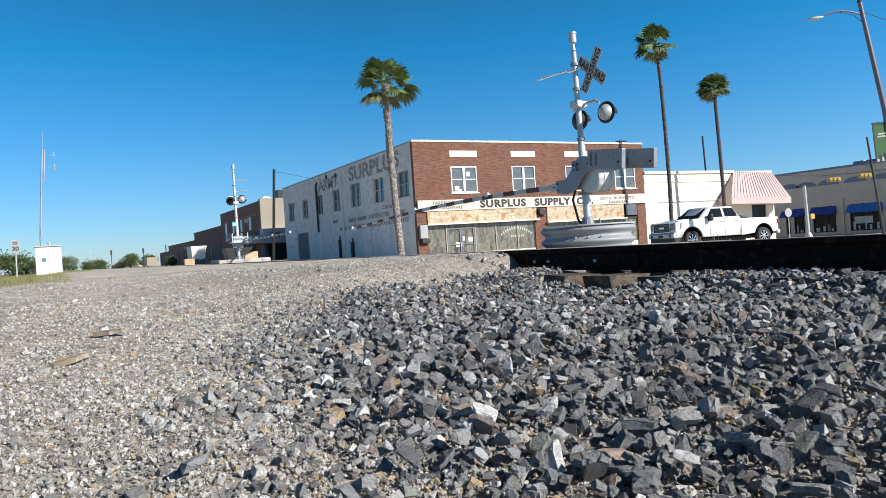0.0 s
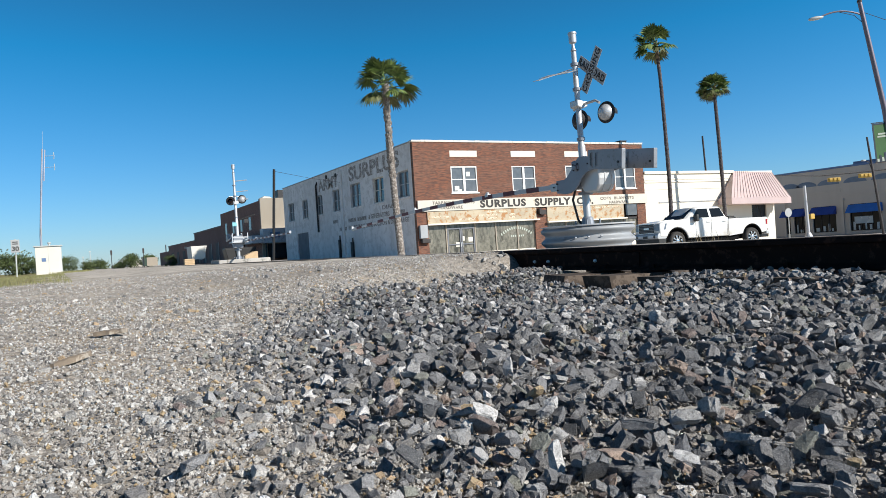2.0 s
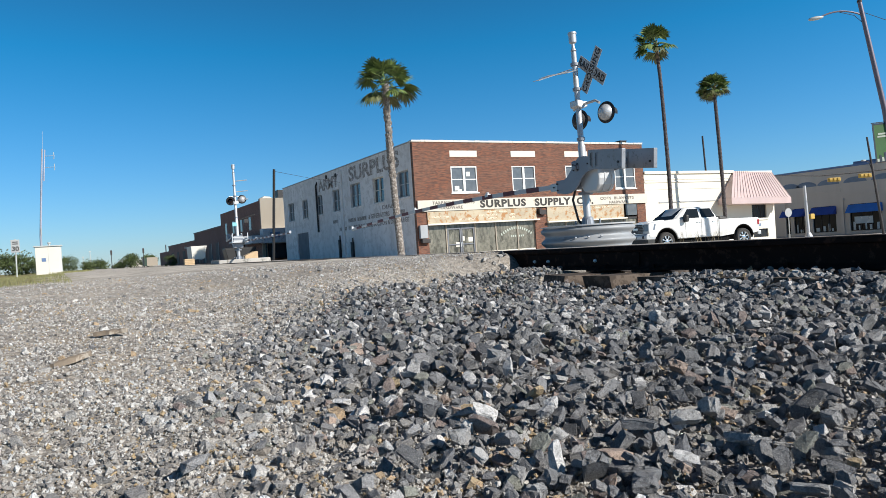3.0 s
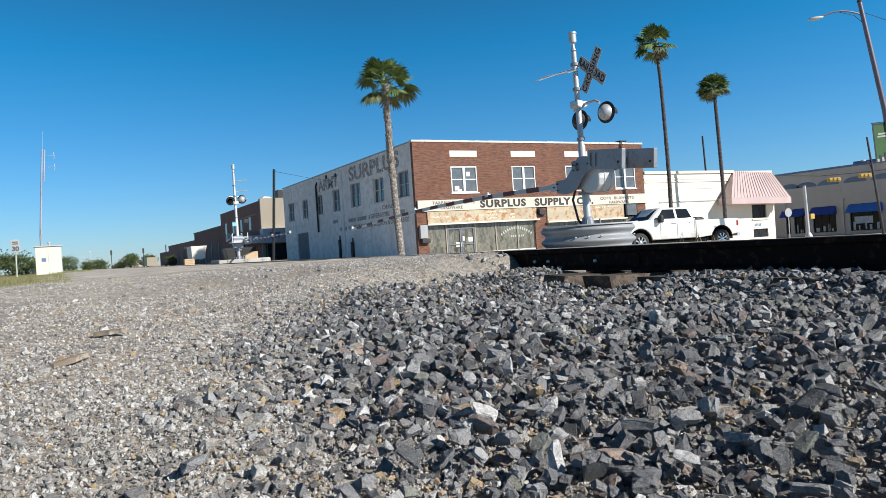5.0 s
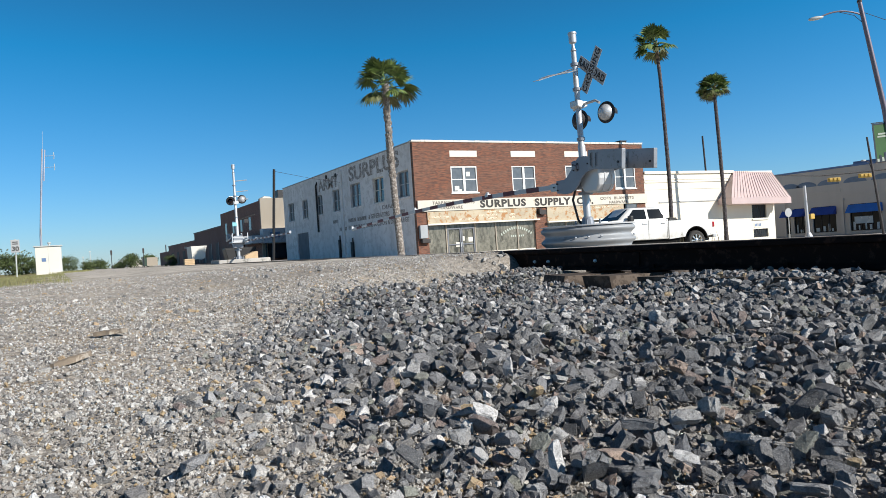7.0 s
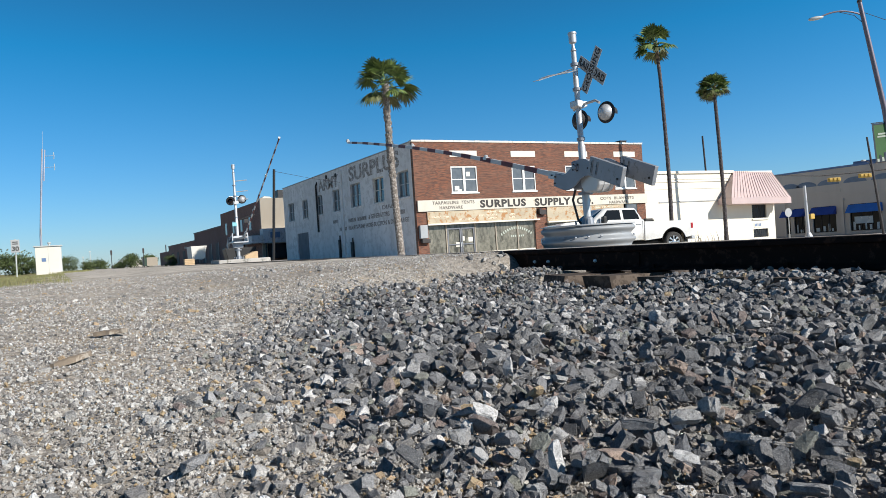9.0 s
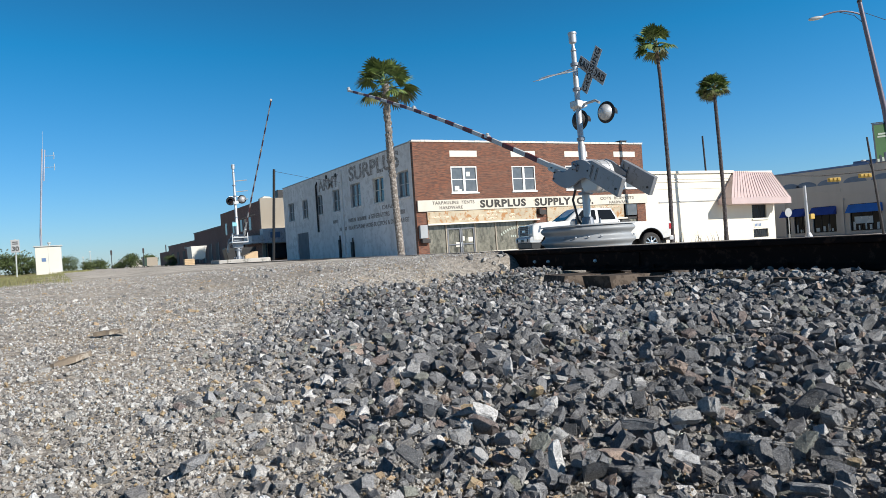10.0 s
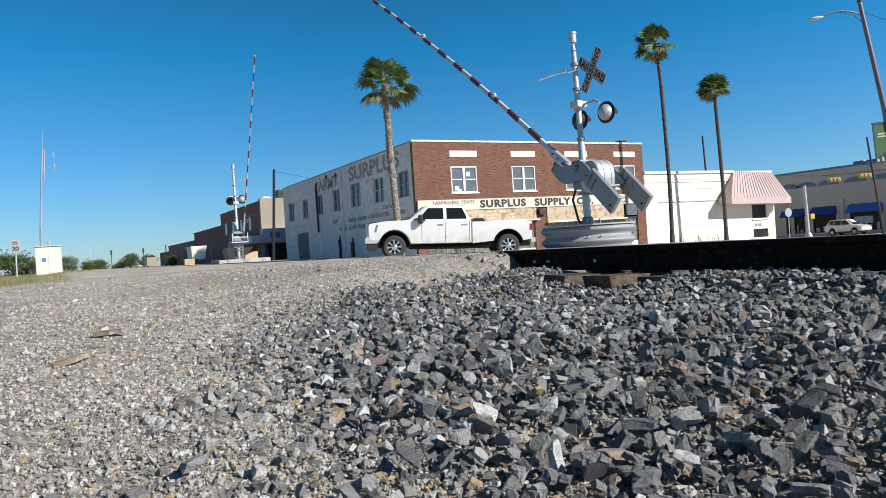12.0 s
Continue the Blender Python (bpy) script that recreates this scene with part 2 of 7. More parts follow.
def gravel_ground():
    ma, nt, b = start("gravel_ground", 0.95, spec=0.1)
    at = where(nt)
    v1 = node(nt, "TexVoronoi", Scale=150.0)
    v2 = node(nt, "TexVoronoi", Scale=75.0)
    for v in (v1, v2):
        nt.links.new(at, v.inputs["Vector"])
    sep = nt.nodes.new("ShaderNodeSeparateColor")
    nt.links.new(v1.outputs["Color"], sep.inputs[0])
    peb = ramp(nt, sep.outputs[0], [(0.0, (0.16, 0.14, 0.12)), (0.25, (0.30, 0.27, 0.23)), (0.5, (0.42, 0.39, 0.35)), (0.75, (0.24, 0.22, 0.21)), (0.9, (0.55, 0.53, 0.49)), (1.0, (0.36, 0.27, 0.17))], "CONSTANT")
    soil = mix(nt, noise_at(nt, at, 5, 6), (0.14, 0.115, 0.09), (0.31, 0.275, 0.235))
    col = mix(nt, ramp(nt, noise_at(nt, at, 11, 6, 0.7), [(0.34, 0.0), (0.48, 0.9)]), soil, peb)
    # far off the pebbles run together into pale grey grit with darker drifts
    geo = nt.nodes.new("ShaderNodeTexCoord")
    sx = nt.nodes.new("ShaderNodeSeparateXYZ")
    nt.links.new(geo.outputs["Object"], sx.inputs[0])
    sep2 = nt.nodes.new("ShaderNodeSeparateColor")
    nt.links.new(v2.outputs["Color"], sep2.inputs[0])
    big = ramp(nt, sep2.outputs[0], [(0.0, (0.12, 0.115, 0.11)), (0.2, (0.28, 0.26, 0.23)), (0.5, (0.40, 0.37, 0.33)), (0.72, (0.20, 0.185, 0.17)), (0.88, (0.62, 0.6, 0.56)), (0.95, (0.36, 0.28, 0.18))], "CONSTANT")
    col = mix(nt, ramp(nt, noise_at(nt, at, 17, 5, 0.7), [(0.46, 0.0), (0.54, 0.9)]), col, big)
    ochre = noise_at(nt, at, 2.6, 5, 0.65)
    col = mix(nt, ramp(nt, ochre, [(0.54, 0.0), (0.68, 0.5)]), col, (0.31, 0.225, 0.125))
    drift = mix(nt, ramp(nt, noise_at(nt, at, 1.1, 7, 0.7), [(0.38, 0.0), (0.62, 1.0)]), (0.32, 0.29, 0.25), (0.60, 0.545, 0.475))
    col = mix(nt, ramp(nt, noise_at(nt, at, 1.6, 4), [(0.35, 0.05), (0.7, 0.34)]), col, drift)
    # grey asphalt tone on the fill before the crossing, painting its sunlit slope darker
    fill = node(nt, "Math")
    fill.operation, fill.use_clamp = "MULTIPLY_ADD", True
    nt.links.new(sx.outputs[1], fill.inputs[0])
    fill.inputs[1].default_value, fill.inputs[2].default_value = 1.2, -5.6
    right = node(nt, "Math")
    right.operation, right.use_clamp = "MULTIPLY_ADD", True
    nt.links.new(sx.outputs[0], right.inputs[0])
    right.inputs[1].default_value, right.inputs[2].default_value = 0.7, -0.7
    slope_dim = node(nt, "Math")
    slope_dim.operation = "MULTIPLY"
    nt.links.new(fill.outputs[0], slope_dim.inputs[0])
    nt.links.new(right.outputs[0], slope_dim.inputs[1])
    col = mix(nt, slope_dim.outputs[0], col, mix(nt, 0.55, col, (0.17, 0.155, 0.14)))
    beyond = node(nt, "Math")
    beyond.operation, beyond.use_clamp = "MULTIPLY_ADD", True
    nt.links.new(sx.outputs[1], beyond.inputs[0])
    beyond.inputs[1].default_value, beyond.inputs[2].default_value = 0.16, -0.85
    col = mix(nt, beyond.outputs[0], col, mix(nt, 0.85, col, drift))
    # clumps of paler and darker grit
    clump = noise_at(nt, at, 26, 8, 0.8)
    col = mix(nt, 1.0, col, ramp(nt, clump, [(0.38, 0.68), (0.50, 1.02), (0.62, 1.45)]), "MULTIPLY")
    # dry grass takes over on the open land beyond the yard
    edge = noise_at(nt, at, 0.35, 5, 0.7)
    m1 = node(nt, "Math")
    m1.operation = "MULTIPLY_ADD"
    nt.links.new(edge, m1.inputs[0])
    m1.inputs[1].default_value = 3.0
    nt.links.new(sx.outputs[0], m1.inputs[2])
    neg = node(nt, "Math")
    neg.operation = "MULTIPLY_ADD"
    nt.links.new(m1.outputs[0], neg.inputs[0])
    neg.inputs[1].default_value, neg.inputs[2].default_value = -1.0, 1.9
    far = node(nt, "Math")
    far.operation = "MULTIPLY_ADD"
    nt.links.new(sx.outputs[1], far.inputs[0])
    far.inputs[1].default_value, far.inputs[2].default_value = 0.3, -2.4
    for q in (neg, far):
        q.use_clamp = True
    both = node(nt, "Math")
    both.operation = "MULTIPLY"
    nt.links.new(neg.outputs[0], both.inputs[0])
    nt.links.new(far.outputs[0], both.inputs[1])
    grass = mix(nt, noise_at(nt, at, 3, 6, 0.7), (0.12, 0.115, 0.035), (0.33, 0.29, 0.14))
    col = mix(nt, both.outputs[0], col, grass)
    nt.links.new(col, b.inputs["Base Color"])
    add = node(nt, "Math")
    add.operation = "ADD"
    nt.links.new(v1.outputs["Distance"], add.inputs[0])
    nt.links.new(v2.outputs["Distance"], add.inputs[1])
    bump(nt, b, add.outputs[0], -0.6, 0.005)
    return ma


def asphalt(name, base=0.06, dust=(0.22, 0.2, 0.18), amount=0.4):
    ma, nt, b = start(name, 0.95, spec=0.1)
    at = where(nt)
    v = node(nt, "TexVoronoi", Scale=90.0)
    nt.links.new(at, v.inputs["Vector"])
    grain = mix(nt, v.outputs["Distance"], (base * 0.6,) * 3, (base * 2.2,) * 3)
    col = mix(nt, ramp(nt, noise_at(nt, at, 0.9, 7, 0.65), [(0.45 - amount * 0.4, 0.0), (0.8, amount * 1.6)]), grain, dust)
    nt.links.new(col, b.inputs["Base Color"])
    bump(nt, b, v.outputs["Distance"], 0.4, 0.004)
    return ma


GRAVEL = gravel_ground()
ASPHALT = asphalt("asphalt", 0.27, (0.52, 0.475, 0.415), 0.9)
gx, gy = steps(-2.2, 8.8, 0.06, 1.10, 2600), steps(-0.4, 9.5, 0.06, 1.10, 2600)
GX, GY = np.meshgrid(gx, gy)
close = np.exp(-(((GX - 1) / 8) ** 2 + ((GY - 3) / 9) ** 2))
GZ = ground_z(GX, GY) + close * (0.012 * lumps(GX, GY, 3, 5) + 0.006 * lumps(GX, GY, 4, 22))
gv, gq = sheet(gx, gy, GZ)
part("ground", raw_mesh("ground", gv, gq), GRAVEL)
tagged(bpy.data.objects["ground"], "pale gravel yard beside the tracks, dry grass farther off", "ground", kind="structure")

# the street over the tracks, one strip of worn asphalt
rx = np.concatenate([np.arange(-70, -4, 2.0), np.arange(-4, 30, 0.5), np.arange(30, 300, 4.0)])
kerb = np.interp(rx, [-70, 3, 5, 7, 9, 300], [42.8, 42.5, 34, 22, 12.5, 12.5]) + 0.2 * lumps(rx, rx * 0, 9, 1.2)
RX = np.tile(rx, (24, 1))
RY = kerb + np.linspace(0, 1, 24)[:, None] * (43 - kerb)
rv, rq = sheet(rx, np.arange(24), ground_z(RX, RY) + 0.012)
rv[:, 1] = RY.ravel()
part("road", raw_mesh("road", rv, rq), ASPHALT)
tagged(bpy.data.objects["road"], "worn grey asphalt street over the level crossing", "road", kind="structure")
# ---- shared materials ----
BRICK = brick_material("red_brick", (0.225, 0.074, 0.035), (0.085, 0.030, 0.021), (0.20, 0.14, 0.105), "X")
BRICK_SIDE = brick_material("dark_brick", (0.27, 0.125, 0.095), (0.17, 0.08, 0.065), (0.24, 0.19, 0.165), "Y")
WHITEWASH = paint("peeling_white_wall", (0.82, 0.79, 0.775), 0.85, wear=(0.66, 0.63, 0.61), wear_amount=0.45, scale=0.35, vary=0.2, streak=True)
WHITE = paint("white_paint", (0.64, 0.61, 0.54), 0.6, vary=0.1, scale=0.6)
CREAM = paint("cream_stucco", (0.74, 0.69, 0.59), 0.8, vary=0.07, scale=0.4, streak=True)
CONCRETE = paint("concrete", (0.42, 0.40, 0.37), 0.9, wear=(0.2, 0.19, 0.17), vary=0.2)
RUSTY = paint("rusted_sign", (0.47, 0.40, 0.29), 0.8, wear=(0.36, 0.18, 0.07), wear_amount=0.38, scale=0.8, vary=0.3)
STEEL = paint("grey_steel", (0.23, 0.25, 0.285), 0.5, 0.3, vary=0.15, scale=2)
SILVER = paint("aluminium_paint", (0.50, 0.51, 0.52), 0.45, 0.35, vary=0.12, scale=2)
GALV = paint("galvanised_sheet", (0.32, 0.335, 0.35), 0.6, 0.15, vary=0.3, scale=1.2, streak=True)
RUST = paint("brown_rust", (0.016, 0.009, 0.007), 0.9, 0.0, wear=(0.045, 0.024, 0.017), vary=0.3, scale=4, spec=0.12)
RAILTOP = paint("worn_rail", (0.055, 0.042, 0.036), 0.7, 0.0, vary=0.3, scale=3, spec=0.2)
TIMBER = paint("weathered_timber", (0.13, 0.10, 0.078), 0.9, wear=(0.055, 0.04, 0.03), wear_amount=0.6, vary=0.35, scale=3, relief=0.5)
BLACK = paint("black_paint", (0.012, 0.012, 0.013), 0.5, vary=0.2)
DARKPOLE = paint("dark_pole", (0.035, 0.03, 0.03), 0.7, vary=0.3)
GLASS = glass("window_glass")
GLASS_PALE = glass("dusty_glass", (0.07, 0.077, 0.085), 0.14)
def papered_glass(name):
    """Dusty shop glass, papered and boarded behind in pale, uneven sheets."""
    ma, nt, b = start(name, 0.2, spec=0.5)
    at = where(nt, "Object", (1.0, 1.0, 0.7))
    v = node(nt, "TexVoronoi", Scale=1.1, Randomness=1.0)
    nt.links.new(at, v.inputs["Vector"])
    sheets = nt.nodes.new("ShaderNodeSeparateColor")
    nt.links.new(v.outputs["Color"], sheets.inputs[0])
    col = ramp(nt, sheets.outputs[0], [(0.0, (0.05, 0.048, 0.038)), (0.3, (0.115, 0.108, 0.085)), (0.6, (0.18, 0.17, 0.135)), (0.85, (0.07, 0.07, 0.055))])
    streak = noise_at(nt, where(nt, "Object", (2.2, 1.0, 0.8)), 1.7, 7, 0.7)
    col = mix(nt, ramp(nt, streak, [(0.42, 0.0), (0.62, 0.7)]), col, (0.26, 0.245, 0.20))
    col = mix(nt, ramp(nt, noise_at(nt, at, 5, 6, 0.7), [(0.5, 0.0), (0.68, 0.6)]), col, (0.05, 0.048, 0.04))
    nt.links.new(col, b.inputs["Base Color"])
    return ma


SHOPGLASS = papered_glass("papered_shop_glass")
INK = paint("dark_sign_paint", (0.03, 0.027, 0.025), 0.7, vary=0.2)
FADED = paint("faded_lettering", (0.29, 0.255, 0.235), 0.9, wear=(0.55, 0.51, 0.48), wear_amount=0.45, scale=1.2, vary=0.4)
PINK = paint("pink_metal", (0.53, 0.41, 0.395), 0.5, 0.1, vary=0.12, streak=True)
BLUE = paint("blue_canvas", (0.02, 0.06, 0.30), 0.75, vary=0.25)
BEIGE = paint("beige_stucco", (0.33, 0.29, 0.235), 0.85, vary=0.18, scale=0.4, streak=True)
GREYWALL = paint("grey_stucco", (0.52, 0.465, 0.41), 0.85, vary=0.15, scale=0.4, streak=True)
ROOF = paint("flat_roof_felt", (0.16, 0.15, 0.15), 0.9, vary=0.2, scale=0.3)
SIGNCREAM = paint("cream_sign_paint", (0.60, 0.56, 0.48), 0.7, wear=(0.42, 0.36, 0.27), wear_amount=0.2, vary=0.15, scale=0.8)
FRAME = paint("window_frame_paint", (0.72, 0.72, 0.70), 0.6, vary=0.12)
DOORGREY = paint("dark_grey_door", (0.17, 0.18, 0.20), 0.8, vary=0.3)
GREYFRAME = paint("grey_frame_paint", (0.36, 0.37, 0.38), 0.7, vary=0.2)


# ---- track ----
def rail_outline():
    half = [(0.070, 0.0), (0.070, 0.011), (0.020, 0.028), (0.009, 0.05), (0.009, 0.12), (0.016, 0.138), (0.035, 0.146), (0.036, 0.168), (0.028, 0.178), (0.012, 0.181)]
    return half + [(-x, z) for x, z in half[::-1]]


def track():
    root = thing("railway_track", pose(0, 0, 0), "rusty steel rails spiked to weathered timber ties", "railway track", kind="structure")
    # the far rail lies lower: the track is canted
    for x, drop in ((3.80, 0.0), (5.31, -0.036)):
        ou = [(x + a, z + drop) for a, z in rail_outline()]
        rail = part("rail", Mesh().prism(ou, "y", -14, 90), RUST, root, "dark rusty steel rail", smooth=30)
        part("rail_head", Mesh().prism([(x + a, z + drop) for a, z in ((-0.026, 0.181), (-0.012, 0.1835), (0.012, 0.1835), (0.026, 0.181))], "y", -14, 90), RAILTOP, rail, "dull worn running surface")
    r = random.Random(5)
    ties = [Mesh().box(-1.32, 1.32, -0.14, 0.14, -0.19, -0.018).mesh("tie") for _ in range(4)]
    for i, me in enumerate(ties):
        for v in me.vertices:
            v.co += Vector((r.uniform(-0.03, 0.03), r.uniform(-0.008, 0.008), r.uniform(-0.006, 0.004)))
    plate = Mesh().box(-0.17, 0.17, -0.09, 0.09, -0.012, 0.001)
    spike = Mesh().box(-0.008, 0.008, -0.008, 0.008, -0.01, 0.03).box(-0.016, 0.016, -0.014, 0.014, 0.028, 0.042)
    plate_me, spike_me = plate.mesh("tie_plate"), spike.mesh("spike")
    for k in range(22):
        y = -4.86 + 0.51 * k + r.uniform(-0.03, 0.03)
        if y > 4.7:
            break
        tie = part("tie", ties[k % 4], TIMBER, root, "split weathered timber tie", m=pose(4.555 + r.uniform(-0.05, 0.05), y, -0.018, 0, 1.37, r.uniform(-1.5, 1.5)))
        for s in (-0.755, 0.755):
            part("tie_plate", plate_me, RUST, tie, m=pose(s, 0, 0))
            for q in (-0.085, 0.085):
                part("spike", spike_me, RUST, tie, m=pose(s + q, 0.05 * (1 if q > 0 else -1), 0))
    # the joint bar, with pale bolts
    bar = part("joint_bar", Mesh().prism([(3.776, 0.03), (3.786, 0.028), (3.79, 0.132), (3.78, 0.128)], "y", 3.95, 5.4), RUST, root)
    for y in (4.455, 5.08, 5.28):
        part("bolt", Mesh().lathe([(0.0, 0.0), (0.014, 0.0), (0.014, 0.012), (0.009, 0.02), (0, 0.022)], 8, pose(3.777, y - 0.02, 0.073, 0, -90)), FRAME, bar, "pale bolt head")
    return root


track()
# the crossing's deck: concrete panels between the rails and beside them
deck = thing("crossing_deck", pose(0, 0, 0), "light grey concrete panels of the level crossing", "crossing deck", kind="structure")
for k in range(11):
    y0 = 5.75 + 2.45 * k
    part("concrete_panel", Mesh().prism([(3.90, 0.0), (5.22, 0.0), (5.22, 0.143), (3.90, 0.174)], "y", y0, y0 + 2.43), CONCRETE, deck, bevel=0.01)
    part("concrete_panel", Mesh().prism([(5.42, 0.0), (6.3, 0.0), (6.3, 0.128), (5.42, 0.140)], "y", y0, y0 + 2.43), CONCRETE, deck, bevel=0.01)


# ---- buildings ----
def wall_with_openings(length, z0, z1, thick, openings):
    """A wall along x from 0, its outer face at y = 0; openings are (x0, x1, z0, z1)."""
    b = Mesh()
    xs = sorted({0.0, length, *[o[0] for o in openings], *[o[1] for o in openings]})
    zs = sorted({z0, z1, *[o[2] for o in openings], *[o[3] for o in openings]})
    nx, nz = len(xs), len(zs)
    b.v = [(x, y, z) for y in (0.0, thick) for z in zs for x in xs]
    def solid(i, k):
        if not (0 <= i < nx - 1 and 0 <= k < nz - 1):
            return False
        x, z = (xs[i] + xs[i + 1]) / 2, (zs[k] + zs[k + 1]) / 2
        return not any(o[0] < x < o[1] and o[2] < z < o[3] for o in openings)
    n = nx * nz
    for i in range(nx - 1):
        for k in range(nz - 1):
            if not solid(i, k):
                continue
            p, q, r, s = k * nx + i, k * nx + i + 1, (k + 1) * nx + i + 1, (k + 1) * nx + i
            b.f += [(p, q, r, s), (s + n, r + n, q + n, p + n)]
            for di, dk, (u, v) in ((-1, 0, (s, p)), (1, 0, (q, r)), (0, -1, (p, q)), (0, 1, (r, s))):
                if not solid(i + di, k + dk):
                    b.f.append((v, u, u + n, v + n))
    return b


def sash_window(parent, m, w, h, frame_mat, pane_mat, split=True, mid=True, sill=True, label=""):
    """A pair of double-hung sashes, base centre at m, facing -y."""
    win = part("window", Mesh().box(-w / 2, -w / 2 + 0.09, 0.02, 0.14, 0, h).box(w / 2 - 0.09, w / 2, 0.02, 0.14, 0, h)
               .box(-w / 2 + 0.09, w / 2 - 0.09, 0.02, 0.14, h - 0.1, h).box(-w / 2 + 0.09, w / 2 - 0.09, 0.02, 0.14, 0, 0.09)
               .box(-0.1 if split else -0.02, 0.1 if split else 0.02, 0.025, 0.135, 0.09, h - 0.1), frame_mat, parent, label, m=m)
    cols = [(-w / 2 + 0.09, -0.1), (0.1, w / 2 - 0.09)] if split else [(-w / 2 + 0.09, w / 2 - 0.09)]
    for a, c in cols:
        halves = [(0.09, h / 2), (h / 2, h - 0.1)] if mid else [(0.09, h - 0.1)]
        for i, (za, zb) in enumerate(halves):
            part("pane", Mesh().box(a, c, 0.085 + 0.02 * i, 0.095 + 0.02 * i, za, zb), pane_mat, win)
        if mid:
            part("sash_rail", Mesh().box(a, c, 0.05, 0.12, h / 2 - 0.035, h / 2 + 0.035), frame_mat, win)
    if sill:
        part("sill", Mesh().box(-w / 2 - 0.08, w / 2 + 0.08, -0.07, 0.03, -0.1, 0), frame_mat, win)
    return win


def surplus_store():
    X0, X1, Y0, Y1, TOP = 23.82, 47.12, 48.0, 83.4, 8.26
    root = thing("surplus_store", pose(X0, Y0, -0.9), "two-storey brick store with whitewashed flank and rusted sign", "building")
    L, D, H = X1 - X0, Y1 - Y0, TOP + 0.9
    up = 0.9
    wins = [(27.03, 29.4), (32.73, 35.05), (38.22, 40.6), (43.69, 46.1)]
    front_open = [(a - X0, c - X0, 4.32 + up, 6.38 + up) for a, c in wins]
    front_open += [(24.75 - X0, 34.72 - X0, 0, 2.95 + up), (35.95 - X0, 46.1 - X0, 0, 2.95 + up)]
    part("front_wall", wall_with_openings(L, 0, H, 0.35, front_open), BRICK, root, "weathered red brick front")
    side = [(81.5, 79.3, 6.3, 4.23), (76.2, 74.2, 6.25, 4.23), (71.2, 69.3, 6.28, 4.3), (66.2, 64.15, 6.36, 4.28), (61.35, 58.9, 6.42, 4.3), (56.0, 53.75, 6.36, 4.25), (51.0, 48.95, 6.3, 4.25)]
    so = [(b - Y0 - 0.35, a - Y0 - 0.35, z0 + up, z1 + up) for a, b, z1, z0 in side] + [(74.6 - Y0 - 0.35, 78.7 - Y0 - 0.35, 0, 2.7 + up)]
    # the flank: built along x, then turned to face -x
    turn = Matrix.Translation((0, D, 0)) @ pose(0, 0, 0, 0, 0, -90)
    so_t = [(D - 0.35 - b, D - 0.35 - a, z0, z1) for a, b, z0, z1 in so]
    part("side_wall", wall_with_openings(D - 0.352, 0, H, 0.35, so_t), WHITEWASH, root, "peeling whitewashed brick flank", m=turn)
    part("rear_wall", Mesh().box(0.36, L, D - 0.35, D, 0, H), BRICK, root)
    part("party_wall", Mesh().box(L - 0.35, L, 0.36, D - 0.36, 0, H), BRICK, root)
    roof = part("roof", Mesh().box(0.36, L - 0.36, 0.36, D - 0.36, H - 0.9, H - 0.7), ROOF, root)
    part("floor_slab", Mesh().box(0.36, L - 0.36, 0.36, D - 0.36, 3.75 + up, 3.95 + up), ROOF, root)
    # coping
    r = random.Random(2)
    x = -0.06
    while x < L:
        w = min(r.uniform(0.3, 0.8), L + 0.05 - x)
        part("coping_tile", Mesh().box(x + 0.003, x + w - 0.003, -0.06 + r.uniform(-0.01, 0.01), 0.4, H, H + 0.15 + r.uniform(-0.012, 0.012)), WHITE, root, bevel=0.015)
        x += w
    part("side_coping", Mesh().box(-0.05, 0.38, 0.41, D, H, H + 0.1), GREYFRAME, root)
    part("chimney", Mesh().box(21.2, 21.9, 0.45, 1.0, H - 0.4, H + 0.35).box(21.15, 21.95, 0.4, 1.05, H + 0.35, H + 0.42), DARKPOLE, root)
    # pale lintel panels and the windows below them
    for (a, c) in wins:
        part("lintel_panel", Mesh().box(a - X0 - 0.02, c - X0 + 0.08, -0.03, 0.02, 7.12 + up, 7.6 + up), WHITE, root, "cream-painted stone panel")
        sash_window(root, pose((a + c) / 2 - X0, 0.0, 4.32 + up), c - a, 2.06, FRAME, GLASS_PALE, label="white double-hung window pair")
    part("window_paper", Mesh().box(27.35 - X0, 27.75 - X0, 0.076, 0.084, 4.5 + up, 4.85 + up).box(27.6 - X0, 27.95 - X0, 0.078, 0.086, 4.42 + up, 4.6 + up), WHITE, root, "crumpled white paper in the window")
    part("window_paper", Mesh().box(28.45 - X0, 28.8 - X0, 0.096, 0.104, 5.6 + up, 5.95 + up), WHITE, root, "white paper in the window")
    for a, b, z1, z0 in side:
        m = turn @ pose(D - ((a + b) / 2 - Y0), 0.12, z0 + up)
        dark = a == 56.0
        sash_window(root, m, a - b, z1 - z0, WHITE if dark else GREYFRAME, GLASS if dark else GLASS_PALE, label="white-framed dark window" if dark else "grey-painted window pair")
    for a, b, z1, z0 in side:
        part("side_sill", Mesh().box(-0.08, 0.06, b - Y0 - 0.1, a - Y0 + 0.1, z0 + up - 0.14, z0 + up - 0.02), WHITEWASH, root)
    part("side_door", Mesh().box(0.12, 0.2, 74.6 - Y0, 78.7 - Y0, 0, 2.7 + up), DOORGREY, root, "closed dark grey freight door")
    part("pilaster", Mesh().box(-0.12, 0.02, 63.3 - Y0, 63.9 - Y0, 0, H - 0.25), WHITEWASH, root)
